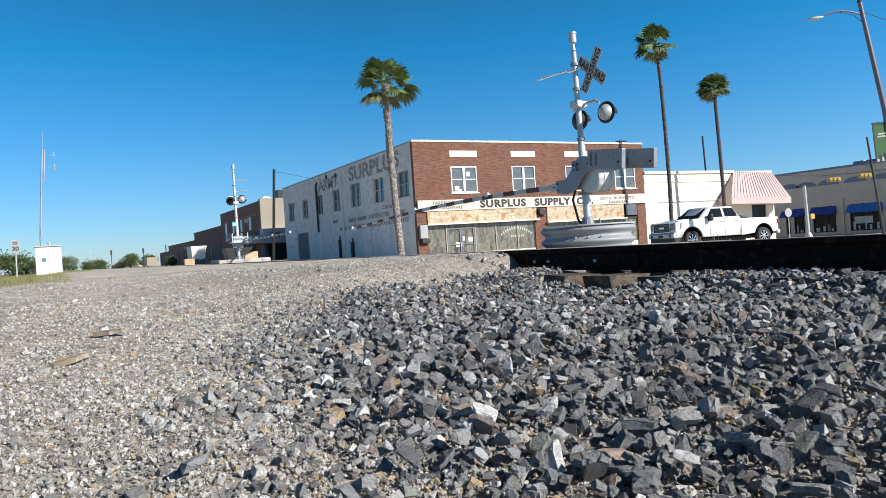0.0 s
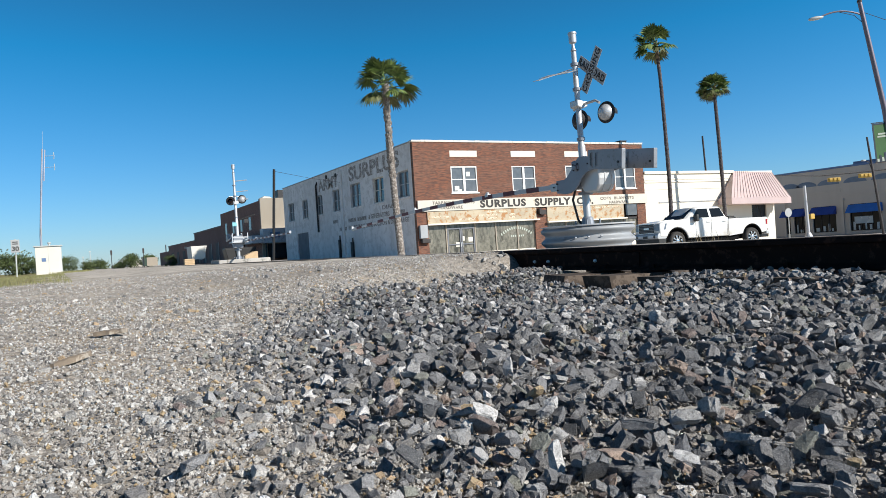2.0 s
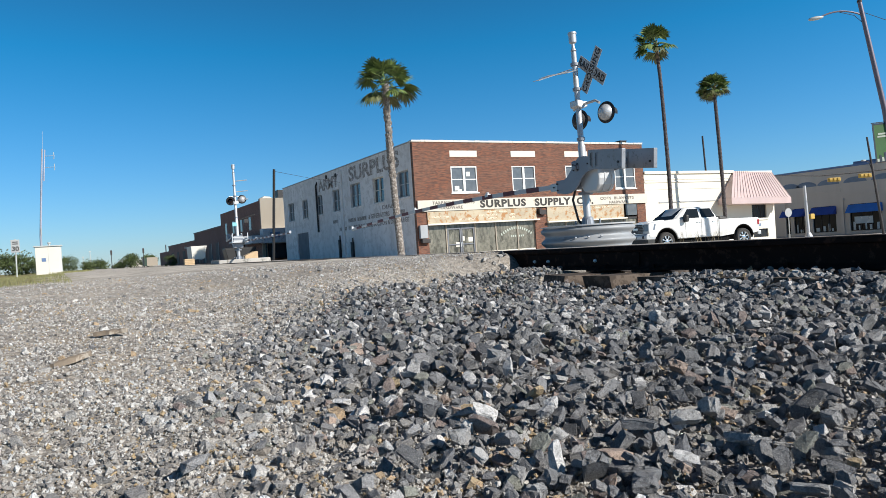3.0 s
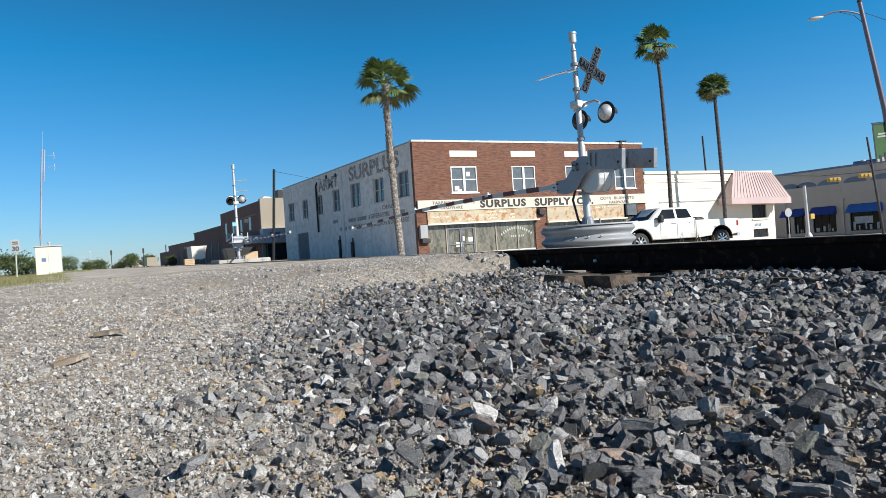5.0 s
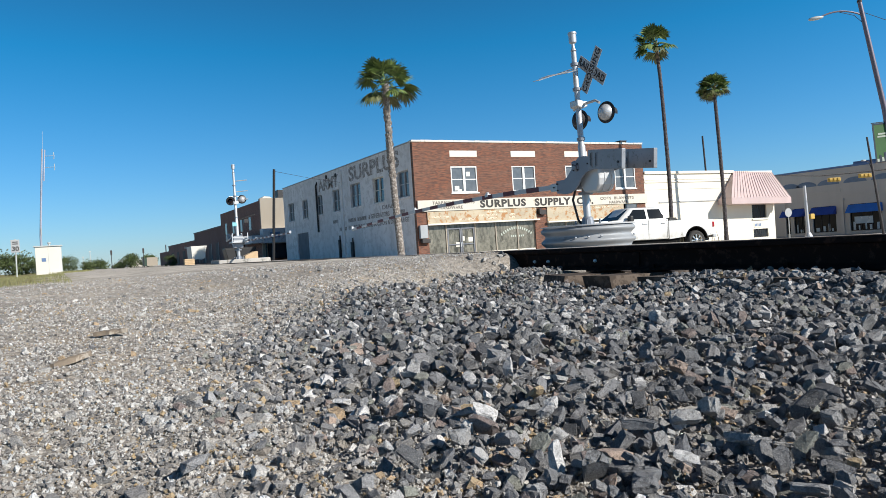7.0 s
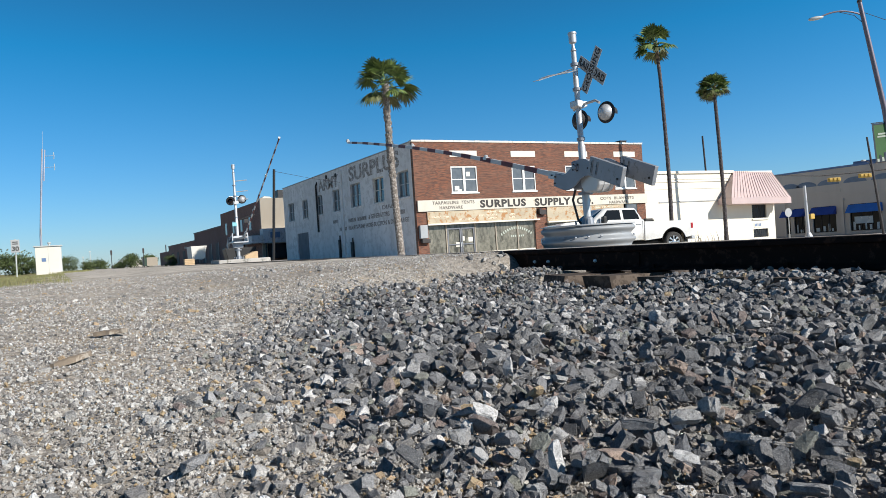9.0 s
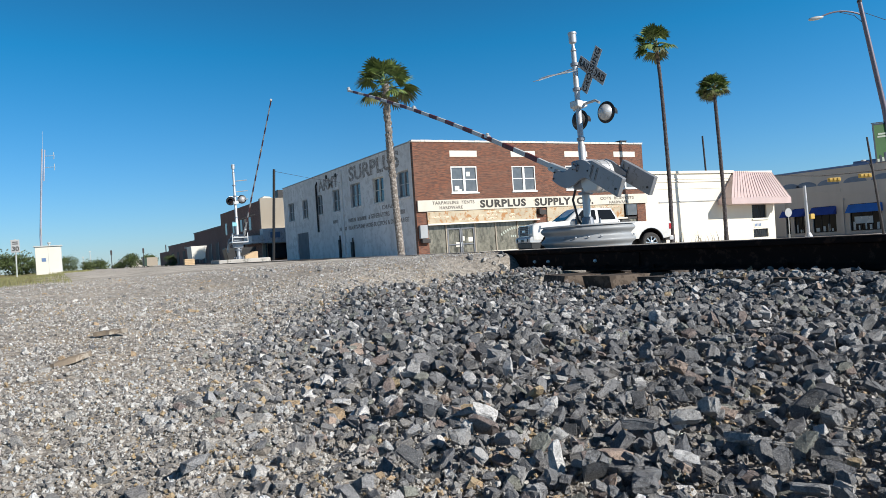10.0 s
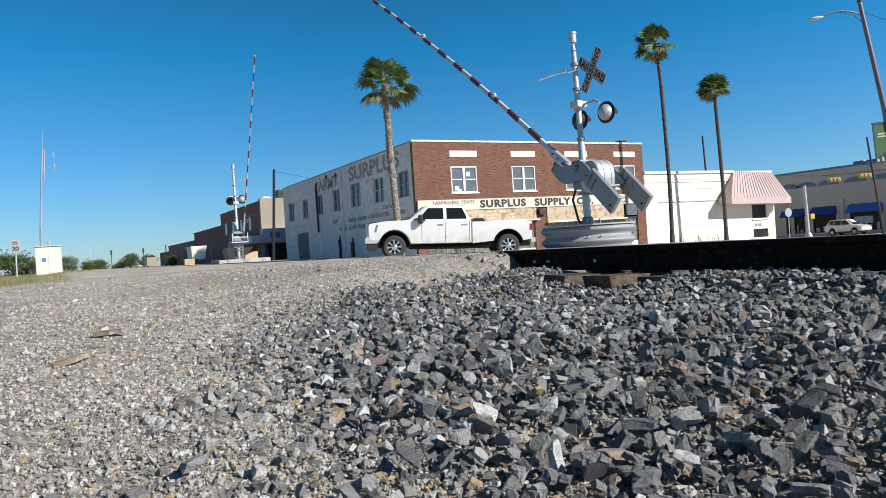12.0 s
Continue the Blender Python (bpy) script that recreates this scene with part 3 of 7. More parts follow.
    part("downpipe", Mesh().tube([(-0.14, 70.7 - Y0, 2.5 + up), (-0.14, 70.7 - Y0, 7.3 + up), (0.05, 70.7 - Y0, 7.7 + up)], 0.1, 8), DARKPOLE, root, "black downpipe")
    for y, z in ((64.9, 7.72), (67.6, 7.85)):
        part("vent_hole", Mesh().lathe([(0.0, -0.02), (0.2, -0.02), (0.2, 0.06), (0.16, 0.06), (0.15, 0.02), (0, 0.02)], 14, pose(-0.02, y - Y0, z + up, 0, -90)), DARKPOLE, root, "round dark vent")
    for y, w, z1 in ((61.2, 0.45, 1.35), (64.6, 0.3, 1.7)):
        part("meter_box", Mesh().box(-0.2, 0.02, y - Y0, y - Y0 + w, up - 0.6, up + z1 - 0.2).box(-0.1, 0.02, y - Y0 + w * 0.3, y - Y0 + w * 0.7, up + z1 - 0.2, up + z1 + 0.2), DARKPOLE, root)
    # sign band, rusted canopy faces
    band = part("sign_band", Mesh().box(0.1, L + 0.12, -0.16, -0.005, 2.93 + up, 3.78 + up), SIGNCREAM, root, "cream painted sign band", bevel=0.015)
    def word(text, xa, xb, z, size, bold=0.02, mat=INK):
        me = letters(text, size, 0.012, space=1.12, bold=bold)
        w = max(v.co.x for v in me.vertices) - min(v.co.x for v in me.vertices)
        me.transform(Matrix.Diagonal(((xb - xa) / w, 1, 1, 1)))
        letter_parts(me, mat, band, pose((xa + xb) / 2 - X0, -0.168, z + up))
    word("SURPLUS", 29.4, 33.8, 3.34, 0.80, 0.035)
    word("SUPPLY", 34.65, 38.4, 3.32, 0.80, 0.035)
    word("CO.", 39.1, 40.9, 3.3, 0.80, 0.035)
    word("TARPAULINS  TENTS", 25.15, 28.9, 3.54, 0.34, 0.008, FADEDINK)
    word("HARDWARE", 25.75, 27.8, 3.16, 0.34, 0.008, FADEDINK)
    word("COTS  BLANKETS", 41.7, 45.6, 3.46, 0.34, 0.008, FADEDINK)
    word("HARDWARE", 42.7, 44.8, 3.1, 0.32, 0.008, FADEDINK)
    for a, c, z0, z1 in ((24.7, 34.85, 1.98, 2.9), (35.95, 44.4, 1.72, 2.9)):
        fascia = part("rusted_fascia", Mesh().box(a - X0, c - X0, -0.1, 0.06, z0 + up, z1 + up), RUSTY, root, "peeling rust-stained fascia board")
        part("canopy_lip", Mesh().box(a - X0 - 0.1, c - X0 + 0.15, -0.35, -0.101, z0 + up - 0.12, z0 + up), CREAM, root, bevel=0.01)
        rr = random.Random(int(a))
        rows = 3 if a < 30 else 1
        x = a - X0 + 0.3
        while x < c - X0 - 1.2:
            w = rr.uniform(0.3, 1.1)
            for k in range(rows):
                if rr.random() < 0.62:
                    part("faded_word", Mesh().box(x, x + w, -0.106, -0.09, z1 + up - 0.24 - 0.25 * k, z1 + up - 0.12 - 0.25 * k), RUSTMARK, fascia)
            x += w + 0.22
    # shop fronts
    def shopfront(a, c, posts, top):
        for p0, p1 in zip([a] + posts, posts + [c]):
            part("shop_pane", Mesh().box(p0 - X0 + 0.06, p1 - X0 - 0.06, 0.16, 0.18, 0.5, top + up), SHOPGLASS, root, "dusty shop window")
            part("stallriser", Mesh().box(p0 - X0, p1 - X0, 0.1, 0.26, 0, 0.5), CREAM, root)
        for p in [a] + posts + [c]:
            part("mullion", Mesh().box(p - X0 - 0.05, p - X0 + 0.05, 0.09, 0.22, 0, top + up + 0.15), BEIGE, root)
        part("transom", Mesh().box(a - X0, c - X0, 0.08, 0.24, top + up, top + up + 0.16), DARKPOLE, root)
    shopfront(24.75, 34.72, [26.35, 28.95, 30.9, 33.0], 1.85)
    shopfront(35.95, 46.1, [38.0, 40.4, 43.0, 44.6], 1.6)
    # the double door
    for x in (26.42, 27.66):
        leaf = part("shop_door", Mesh().box(x - X0, x - X0 + 0.1, 0.08, 0.155, 0, 1.6 + up).box(x - X0 + 1.1, x - X0 + 1.2, 0.08, 0.155, 0, 1.6 + up)
                    .box(x - X0 + 0.1, x - X0 + 1.1, 0.08, 0.155, 1.48 + up, 1.6 + up).box(x - X0 + 0.1, x - X0 + 1.1, 0.08, 0.155, 0, 0.45).box(x - X0 + 0.1, x - X0 + 1.1, 0.08, 0.155, up + 0.25, up + 0.33), DOORGREY, root, "dark grey shop door leaf")
        part("door_handle", Mesh().box(x - X0 + (1.12 if x < 27 else 0.02), x - X0 + (1.18 if x < 27 else 0.08), 0.03, 0.08, up + 0.1, up + 0.45), SILVER, leaf)
    for x, z in ((27.55, 0.55), (27.15, 0.1), (29.0 - 0.35 - 0.35, 0.45)):
        part("notice", Mesh().box(x - X0, x - X0 + 0.42, 0.14, 0.156, z + up, z + up + 0.36), WHITE, root, "white paper notice")
    # arched lettering on the pane is too faint to read: short pale bars on a curve
    for k in range(15):
        t = (k - 7) / 7
        part("window_mark", Mesh().obox(pose(32.9 - X0 + 1.45 * t, 0.152, 1.35 + up - 0.5 * t * t, 0, 30 * t), 0.11, 0.008, 0.2), PALEMARK, root)
    for k in range(7):
        part("window_mark", Mesh().box(32.35 - X0 + k * 0.19, 32.46 - X0 + k * 0.19, 0.148, 0.156, 0.6 + up, 0.75 + up), PALEMARK, root)
    # box and bracket by the corner
    part("wall_cabinet", Mesh().box(0.1, 0.75, -0.3, -0.003, 0.9 + up, 1.9 + up), GALV, root, "dented grey metal wall box", bevel=0.03)
    part("wall_lamp", Mesh().box(0.2, 0.9, -0.35, -0.003, 0.55 + up, 0.85 + up), DARKPOLE, root, bevel=0.03)
    part("sign_bracket", Mesh().box(11.15, 11.35, -0.4, -0.003, 2.35 + up, 2.8 + up).box(11.4, 11.9, -0.3, -0.003, 2.3 + up, 2.7 + up), DARKPOLE, root)
    part("transom_pane", Mesh().box(44.7 - X0, 46.0 - X0, -0.03, 0.03, 1.9 + up, 2.9 + up), GLASS_PALE, root)
    # faded flank lettering
    def mark(text, ya, yb, zc, h, mat=FADED):
        me = letters(text, h, 0.008, bold=h * 0.035)
        w = max(v.co.x for v in me.vertices) - min(v.co.x for v in me.vertices)
        me.transform(Matrix.Diagonal(((ya - yb) / w, 1, 1, 1)))
        letter_parts(me, mat, root, turn @ pose(D - ((ya + yb) / 2 - Y0), -0.012, zc + up))
    mark("SURPLUS", 61.5, 50.4, 7.28, 1.75)
    mark("ARMY", 70.3, 64.3, 7.12, 1.55)
    mark("DIAL", 54.3, 52.0, 3.75, 0.45)
    mark("& GENERATORS", 57.4, 52.9, 3.17, 0.52)
    mark("PLANTS-PUMP HOSE-SUCTION & DISCHARGE", 62.3, 49.3, 2.47, 0.5)
    # words too worn to read
    for ya, yb, z in ((62.3, 60.4, 3.17), (60.0, 57.9, 3.17), (64.6, 62.8, 2.47), (66.5, 65.2, 3.3), (52.0, 50.0, 3.15)):
        part("faded_word", Mesh().box(-0.008, 0.004, yb - Y0, ya - Y0, z - 0.17 + up, z + 0.17 + up), FADED, root)
    return root


FADEDINK = paint("faded_sign_paint", (0.17, 0.15, 0.13), 0.8, wear=(0.6, 0.58, 0.52), wear_amount=0.3, scale=2)
RUSTMARK = paint("rust_lettering", (0.30, 0.13, 0.06), 0.85, wear=(0.70, 0.62, 0.47), wear_amount=0.55, scale=2.5)
PALEMARK = paint("pale_lettering", (0.42, 0.46, 0.40), 0.7, vary=0.2)
surplus_store()


def white_shop():
    X0, X1, Y0, Y1, TOP, up = 47.14, 65.0, 48.05, 76.0, 5.75, 1.3
    root = thing("white_shop", pose(X0, Y0, -1.3), "single-storey cream shop with moulded cornice and pink awning", "building")
    L, D, H = X1 - X0, Y1 - Y0, TOP + up
    op = [(61.55 - X0, 63.75 - X0, 0.95 + up, 2.5 + up), (61.6 - X0, 63.85 - X0, -1.0 + up, -0.15 + up)]
    part("front_wall", wall_with_openings(L, 0, H, 0.3, op), CREAM, root, "smooth cream stucco front")
    part("right_wall", Mesh().box(L - 0.3, L, 0.302, D, 0, H - 0.2), CREAM, root)
    part("rear_wall", Mesh().box(0, L - 0.31, D - 0.3, D, 0, H - 0.2), CREAM, root)
    part("roof", Mesh().box(0.01, L - 0.31, 0.302, D - 0.31, H - 0.7, H - 0.5), ROOF, root)
    for z0, z1, d in ((5.55, 5.8, 0.16), (5.0, 5.15, 0.05), (4.75, 4.9, 0.08), (4.1, 4.16, 0.04)):
        part("cornice", Mesh().box(0.02, 11.9, -d, -0.003, z0 + up, z1 + up), CREAM, root, bevel=0.02)
    part("sign_rail", Mesh().box(1.7, 11.5, -0.08, -0.003, 2.88 + up, 2.96 + up), GREYFRAME, root)
    for a, c, z0, z1 in op:
        win = part("window", Mesh().box(a, c, 0.12, 0.2, z0, z0 + 0.07).box(a, c, 0.12, 0.2, z1 - 0.07, z1).box(a, a + 0.07, 0.12, 0.2, z0 + 0.07, z1 - 0.07).box(c - 0.07, c, 0.12, 0.2, z0 + 0.07, z1 - 0.07), DARKPOLE, root, "dark barred window")
        part("pane", Mesh().box(a + 0.07, c - 0.07, 0.16, 0.175, z0 + 0.07, z1 - 0.07), GLASS, win)
        for k in range(1, 8):
            x = a + (c - a) * k / 8
            part("bar", Mesh().box(x - 0.015, x + 0.015, 0.06, 0.09, z0, z1), DARKPOLE, win)
    part("window_sill", Mesh().box(61.45 - X0, 63.9 - X0, -0.12, -0.003, 0.75 + up, 0.9 + up), WHITE, root)
    part("shop_sign", Mesh().box(61.7 - X0, 62.9 - X0, -0.04, -0.003, 0.0 + up, 0.5 + up), WHITE, root)
    for k in range(5):
        part("sign_mark", Mesh().box(61.8 - X0 + 0.2 * k, 61.92 - X0 + 0.2 * k, -0.05, -0.035, 0.12 + up, 0.4 + up), SIGNBLUE, root)
    # pink standing-seam awning, sloping out from the parapet
    lo, hi = 2.93 + up, 5.6 + up
    bl, br_, tl, tr = 9.2, 17.85, 12.0, 17.75
    aw = part("awning", Mesh().add([(bl, -1.9, lo + 0.06), (br_, -1.9, lo - 0.08), (tr, -0.02, hi - 0.05), (tl, -0.02, hi + 0.14), (bl + 0.4, -0.02, lo), (br_, -0.02, lo - 0.05)],
                                   [(0, 1, 2, 3), (0, 3, 4), (1, 5, 2), (0, 4, 5, 1), (3, 2, 5, 4)]), PINK, root, "pink standing-seam metal awning")
    part("awning_fascia", Mesh().add([(bl - 0.05, -1.95, lo - 0.52), (br_ + 0.05, -1.95, lo - 0.68), (br_ + 0.05, -1.95, lo - 0.08), (bl - 0.05, -1.95, lo + 0.07), (bl + 0.3, -0.01, lo - 0.52), (br_ + 0.05, -0.01, lo - 0.68), (br_ + 0.05, -0.01, lo - 0.08), (bl + 0.3, -0.01, lo + 0.07)],
                                     [(0, 1, 2, 3), (4, 7, 6, 5), (0, 4, 5, 1), (0, 3, 7, 4), (1, 5, 6, 2)]), PINK, aw)
    for k in range(0, 20):
        t = k / 19
        a = Vector((bl + (br_ - bl) * t, -1.92, lo + 0.06 - 0.14 * t))
        c = Vector((tl + (tr - tl) * t, -0.04, hi + 0.14 - 0.19 * t))
        part("seam", Mesh().tube([a, c], 0.035, 4), PINK, aw)
    part("awning_light", Mesh().box(17.9, 18.3, -1.6, -1.1, 2.5 + up, 2.9 + up), DARKPOLE, root)
    return root


SIGNBLUE = paint("blue_sign_paint", (0.12, 0.2, 0.36), 0.7)
white_shop()


def corner_block():
    """Grey block across the side street; its long front faces -x."""
    X0, up, Ya, Yb, TOP = 80.0, 1.5, 34.0, 61.0, 6.2
    root = thing("corner_block", pose(X0, Ya, -1.5), "grey stucco corner block with arched panels and blue awnings", "building")
    L, H = Yb - Ya, TOP + up
    turn = Matrix.Translation((0, L, 0)) @ pose(0, 0, 0, 0, 0, -90)
    def at(y):
        return L - (y - Ya)
    shops = [(57.9, 57.0), (56.5, 55.1), (54.0, 51.1), (49.45, 45.8), (44.5, 40.5), (39.5, 36.0)]
    op = [(at(a), at(b), 0.35, 1.9 + up) for a, b in shops]
    part("front_wall", wall_with_openings(L, 0, H, 0.35, op), GREYWALL, root, "grey stucco front", m=turn)
    part("end_wall", Mesh().box(0.352, 25, 0, 0.35, 0, H), GREYWALL, root)
    part("end_wall", Mesh().box(0.352, 25, L - 0.35, L, 0, H), GREYWALL, root)
    part("rear_wall", Mesh().box(24.7, 25, 0.36, L - 0.36, 0, H), GREYWALL, root)
    part("roof", Mesh().box(0.36, 24.6, 0.36, L - 0.36, H - 0.6, H - 0.4), ROOF, root)
    part("coping", Mesh().box(-0.12, 0.4, -0.1, L + 0.1, H, H + 0.22), SIGNBLUE, root, "dark blue coping")
    part("upper_block", Mesh().box(3, 24, 0.5, L - 10.5, H, H + 0.75), SIGNBLUE, root)
    part("ledge", Mesh().box(at(61), at(50.3), -0.12, -0.003, 3.55 + up, 3.75 + up).box(at(50.0), at(34), -0.12, -0.003, 2.95 + up, 3.15 + up), GREYWALL, root, m=turn)
    for y in (50.25, 61.0 - 3.3, 45.0):
        part("pilaster", Mesh().box(at(y) - 0.18, at(y) + 0.18, -0.16, -0.003, 0, 2.7 + up).box(at(y) - 0.3, at(y) + 0.3, -0.22, -0.003, 2.45 + up, 2.7 + up), GREYWALL, root, m=turn)
    # blind arches
    for y in (56.8, 54.6, 51.8, 48.6, 45.4, 42.2, 39.0):
        n, w = 10, 1.35
        arc = [(at(y) + w * math.cos(math.pi * k / n), 4.4 + up + 0.62 * math.sin(math.pi * k / n)) for k in range(n + 1)]
        part("blind_arch", Mesh().prism(arc, "y", -0.05, -0.003), SLATE, root, "slate-blue arched panel", m=turn)
    for (a, b), (x0, x1, z0, z1) in zip(shops, op):
        part("shop_pane", Mesh().box(x0 + 0.05, x1 - 0.05, 0.2, 0.22, z0, z1), DEEPGLASS, root, m=turn)
        for k in range(4):
            x = x0 + (x1 - x0) * k / 3
            part("mullion", Mesh().box(x - 0.03, x + 0.03, 0.14, 0.26, z0, z1), DARKPOLE, root, m=turn)
        aw = Mesh().add([(x0 - 0.1, -0.8, 0.92 + up), (x1 + 0.1, -0.8, 0.92 + up), (x1 + 0.1, -0.01, 1.85 + up), (x0 - 0.1, -0.01, 1.85 + up), (x0 - 0.1, -0.01, 0.92 + up), (x1 + 0.1, -0.01, 0.92 + up)],
                        [(0, 1, 2, 3), (0, 3, 4), (1, 5, 2), (0, 4, 5, 1), (3, 2, 5, 4)])
        part("awning", aw, BLUE if a > 50 else BRIGHTBLUE, root, "blue canvas awning", m=turn)
    # display goods, pale behind the glass
    rnd = random.Random(8)
    for x0, x1, z0, z1 in op[1:5]:
        x = x0 + 0.25
        while x < x1 - 0.4:
            w, h = rnd.uniform(0.15, 0.45), rnd.uniform(0.3, 1.0)
            part("window_display", Mesh().box(x, x + w, 0.17, 0.195, z0 + 0.1, z0 + 0.1 + h), PALEPOSTER, root, m=turn)
            x += w + rnd.uniform(0.15, 0.6)
    part("poster", Mesh().box(at(49.0), at(46.9), 0.12, 0.15, -0.35 + up, 0.45 + up), PALEPOSTER, root, "pale poster in the shop window", m=turn)
    return root


DEEPGLASS = paint("dark_shop_glass", (0.008, 0.009, 0.01), 0.12, vary=0.3, relief=0.02, spec=0.12)
SLATE = paint("slate_blue_paint", (0.16, 0.21, 0.28), 0.8)
BRIGHTBLUE = paint("bright_blue_canvas", (0.03, 0.16, 0.52), 0.7)
PALEPOSTER = paint("pale_poster", (0.45, 0.52, 0.55), 0.7, wear=(0.7, 0.7, 0.65))
corner_block()
# ---- level-crossing signals ----
RED = paint("red_stripe", (0.105, 0.015, 0.018), 0.55, vary=0.2)
STRIPE = paint("white_stripe", (0.50, 0.505, 0.515), 0.5, vary=0.12)
WEIGHT = paint("grey_weight_plate", (0.27, 0.285, 0.31), 0.5, 0.25, wear=(0.17, 0.175, 0.185), wear_amount=0.3, vary=0.2, scale=3)
LENS = paint("dark_red_lens", (0.035, 0.004, 0.004), 0.2)
SIGNWHITE = paint("reflective_white", (0.37, 0.38, 0.385), 0.5, vary=0.1)
TEAL = paint("teal_sign", (0.20, 0.48, 0.55), 0.6)


def flasher(parent, m, facing, back=None):
    """A flashing light: round black backboard, silver housing behind, hood before the lens. Local +x is the way it faces."""
    t = m @ pose(0, 0, 0, 0, 0, facing) @ pose(0, 0, 0, 0, 90, 0)
    f = part("backboard", Mesh().lathe([(0.0, 0.0), (0.24, 0.0), (0.255, 0.012), (0.24, 0.03), (0.13, 0.03)], 28, t), BLACK, parent, "round black backboard", smooth=40)
    part("lamp_housing", Mesh().lathe([(0.0, -0.17), (0.06, -0.17), (0.12, -0.13), (0.185, -0.04), (0.19, -0.004)], 20, t), back or SILVER, f, "lamp housing", smooth=40)
    part("lens", Mesh().lathe([(0.13, 0.031), (0.08, 0.05), (0.0, 0.06)], 16, t), LENS, f)
    hood = []
    for k in range(9):
        a = math.radians(-20 + 220 * k / 8)
        hood.append((math.cos(a), math.sin(a)))
    v = [t @ Vector((-0.14 * s, 0.14 * c, z)) for z in (0.031, 0.26) for c, s in hood]
    part("hood", Mesh().add(v, [(k, k + 1, k + 10, k + 9) for k in range(8)]), BLACK, f)


def crossbuck(parent, m, size=1.1, lettered=True):
    """Two crossed blades in the local x-z plane, facing -y."""
    for ang, word in ((52, "CROSSING"), (-38, "RAILROAD")):
        b = part("crossbuck_blade", Mesh().box(-size / 2, size / 2, 0.0 if ang > 0 else 0.008, 0.006 if ang > 0 else 0.014, -0.105, 0.105), SIGNWHITE, parent, "white reflective blade", m=m @ pose(0, 0, 0, 0, -ang, 0))
        if lettered:
            letter_parts(letters(word, 0.17, 0.003, space=1.12, wide=0.92, bold=0.003), INK, b, pose(0, -0.003 if ang > 0 else 0.004, -0.005))


def gate_arm(length, side, start_at, bx=0.0, bend=(0.0, 0.0)):
    """The moving part: curved bracket plates on both sides of the mast, counterweights, and the striped boom. The boom runs along local +y * side; the pivot is the origin."""
    root = new("gate_boom")
    s = side
    # the plate: clamp end low, rising in a curve over the pivot to the weights
    ou = [(0.58, -0.17), (0.59, -0.40), (0.34, -0.44), (0.20, -0.435), (0.08, -0.39), (-0.03, -0.31), (-0.13, -0.20), (-0.25, -0.125), (-0.44, -0.10), (-0.64, -0.10), (-0.64, 0.06),
          (-0.43, 0.115), (-0.24, 0.165), (-0.08, 0.165), (0.01, 0.10), (0.12, -0.01), (0.25, -0.125), (0.35, -0.175)]
    for x in (-0.29, 0.29):
        out = -1 if x < 0 else 1
        plate = part("bracket", Mesh().prism([(y * s, z) for y, z in ou], "x", x - 0.016, x + 0.016), STEEL, root, "grey steel bracket arm", bevel=0.006)
        part("pivot_hub", Mesh().lathe([(0, 0.05), (0.035, 0.05), (0.045, 0.035), (0.045, 0.016), (0.075, 0.016), (0.08, 0.0)], 14, pose(x + out * 0.012, 0, 0, 0, 90 * out)), STEEL, plate, "pivot hub", smooth=40)
        for yy, zz in ((0.05, 0.05), (-0.05, 0.05), (-0.05, -0.05), (0.05, -0.05), (0.5, -0.23), (0.5, -0.35), (-0.3, 0.02)):
            part("bolt", Mesh().lathe([(0, 0.025), (0.014, 0.025), (0.014, 0.0)], 6, pose(x + out * 0.016, yy * s * 1.1, zz, 0, 90 * out)), DARKPOLE, plate)
        # the weight is a thick plate, hung a little lower at its outer end
        at = pose(0, -0.84 * s, 0.02) @ pose(0, 0, 0, 7.3 * s)
        a, c = (x - 0.105, x - 0.02) if x < 0 else (x + 0.02, x + 0.105)
        cw = part("counterweight", Mesh().box(a, c, -0.41, 0.41, -0.165, 0.165), WEIGHT, root, "grey steel counterweight plate", bevel=0.008, m=at)
        for face in (a, c):
            for yy in (0.33, 0.2):
                part("slot", Mesh().box(face - 0.005, face + 0.005, yy * s - 0.012, yy * s + 0.012, -0.10, 0.11), BLACK, cw)
                part("slot_lip", Mesh().box(face - 0.012, face + 0.012, yy * s - 0.022, yy * s - 0.014, -0.11, 0.12), WEIGHT, cw)
            part("bolt", Mesh().lathe([(0, 0.016), (0.02, 0.016), (0.02, 0.0)], 8, pose(face, -0.33 * s, -0.05, 0, 90 if face == c else -90)), BLACK, cw)
    part("cross_tie", Mesh().tube([(-0.28, -0.62 * s, -0.03), (0.28, -0.62 * s, -0.03)], 0.03, 10), STEEL, root)
    part("clevis", Mesh().box(-0.27, 0.27, min(0.42 * s, 0.5 * s), max(0.42 * s, 0.5 * s), -0.32, -0.19), SILVER, root, "galvanised clevis", bevel=0.006)
    part("arm_clamp", Mesh().box(bx - 0.05, bx + 0.05, min(0.48 * s, 1.1 * s), max(0.48 * s, 1.1 * s), -0.33, -0.18), SILVER, root, "galvanised arm clamp", bevel=0.01)
    for yy in (0.62, 0.8, 0.98):
        part("clamp_bolt", Mesh().tube([(bx - 0.075, yy * s, -0.254), (bx + 0.075, yy * s, -0.254)], 0.014, 6), DARKPOLE, root)
    boom = part("boom", Mesh().add(*tapered(length, s, start_at, bx=bx, bend=bend)), STRIPE, root, "tapered boom with dark red and white stripes")
    y = start_at + 0.75
    while y < length - 0.2:
        y1 = min(y + 0.42, length)
        part("red_stripe", Mesh().add(*tapered(y1, s, y, start_at, length, 1.06, bx, bend)), RED, boom)
        y += 0.84
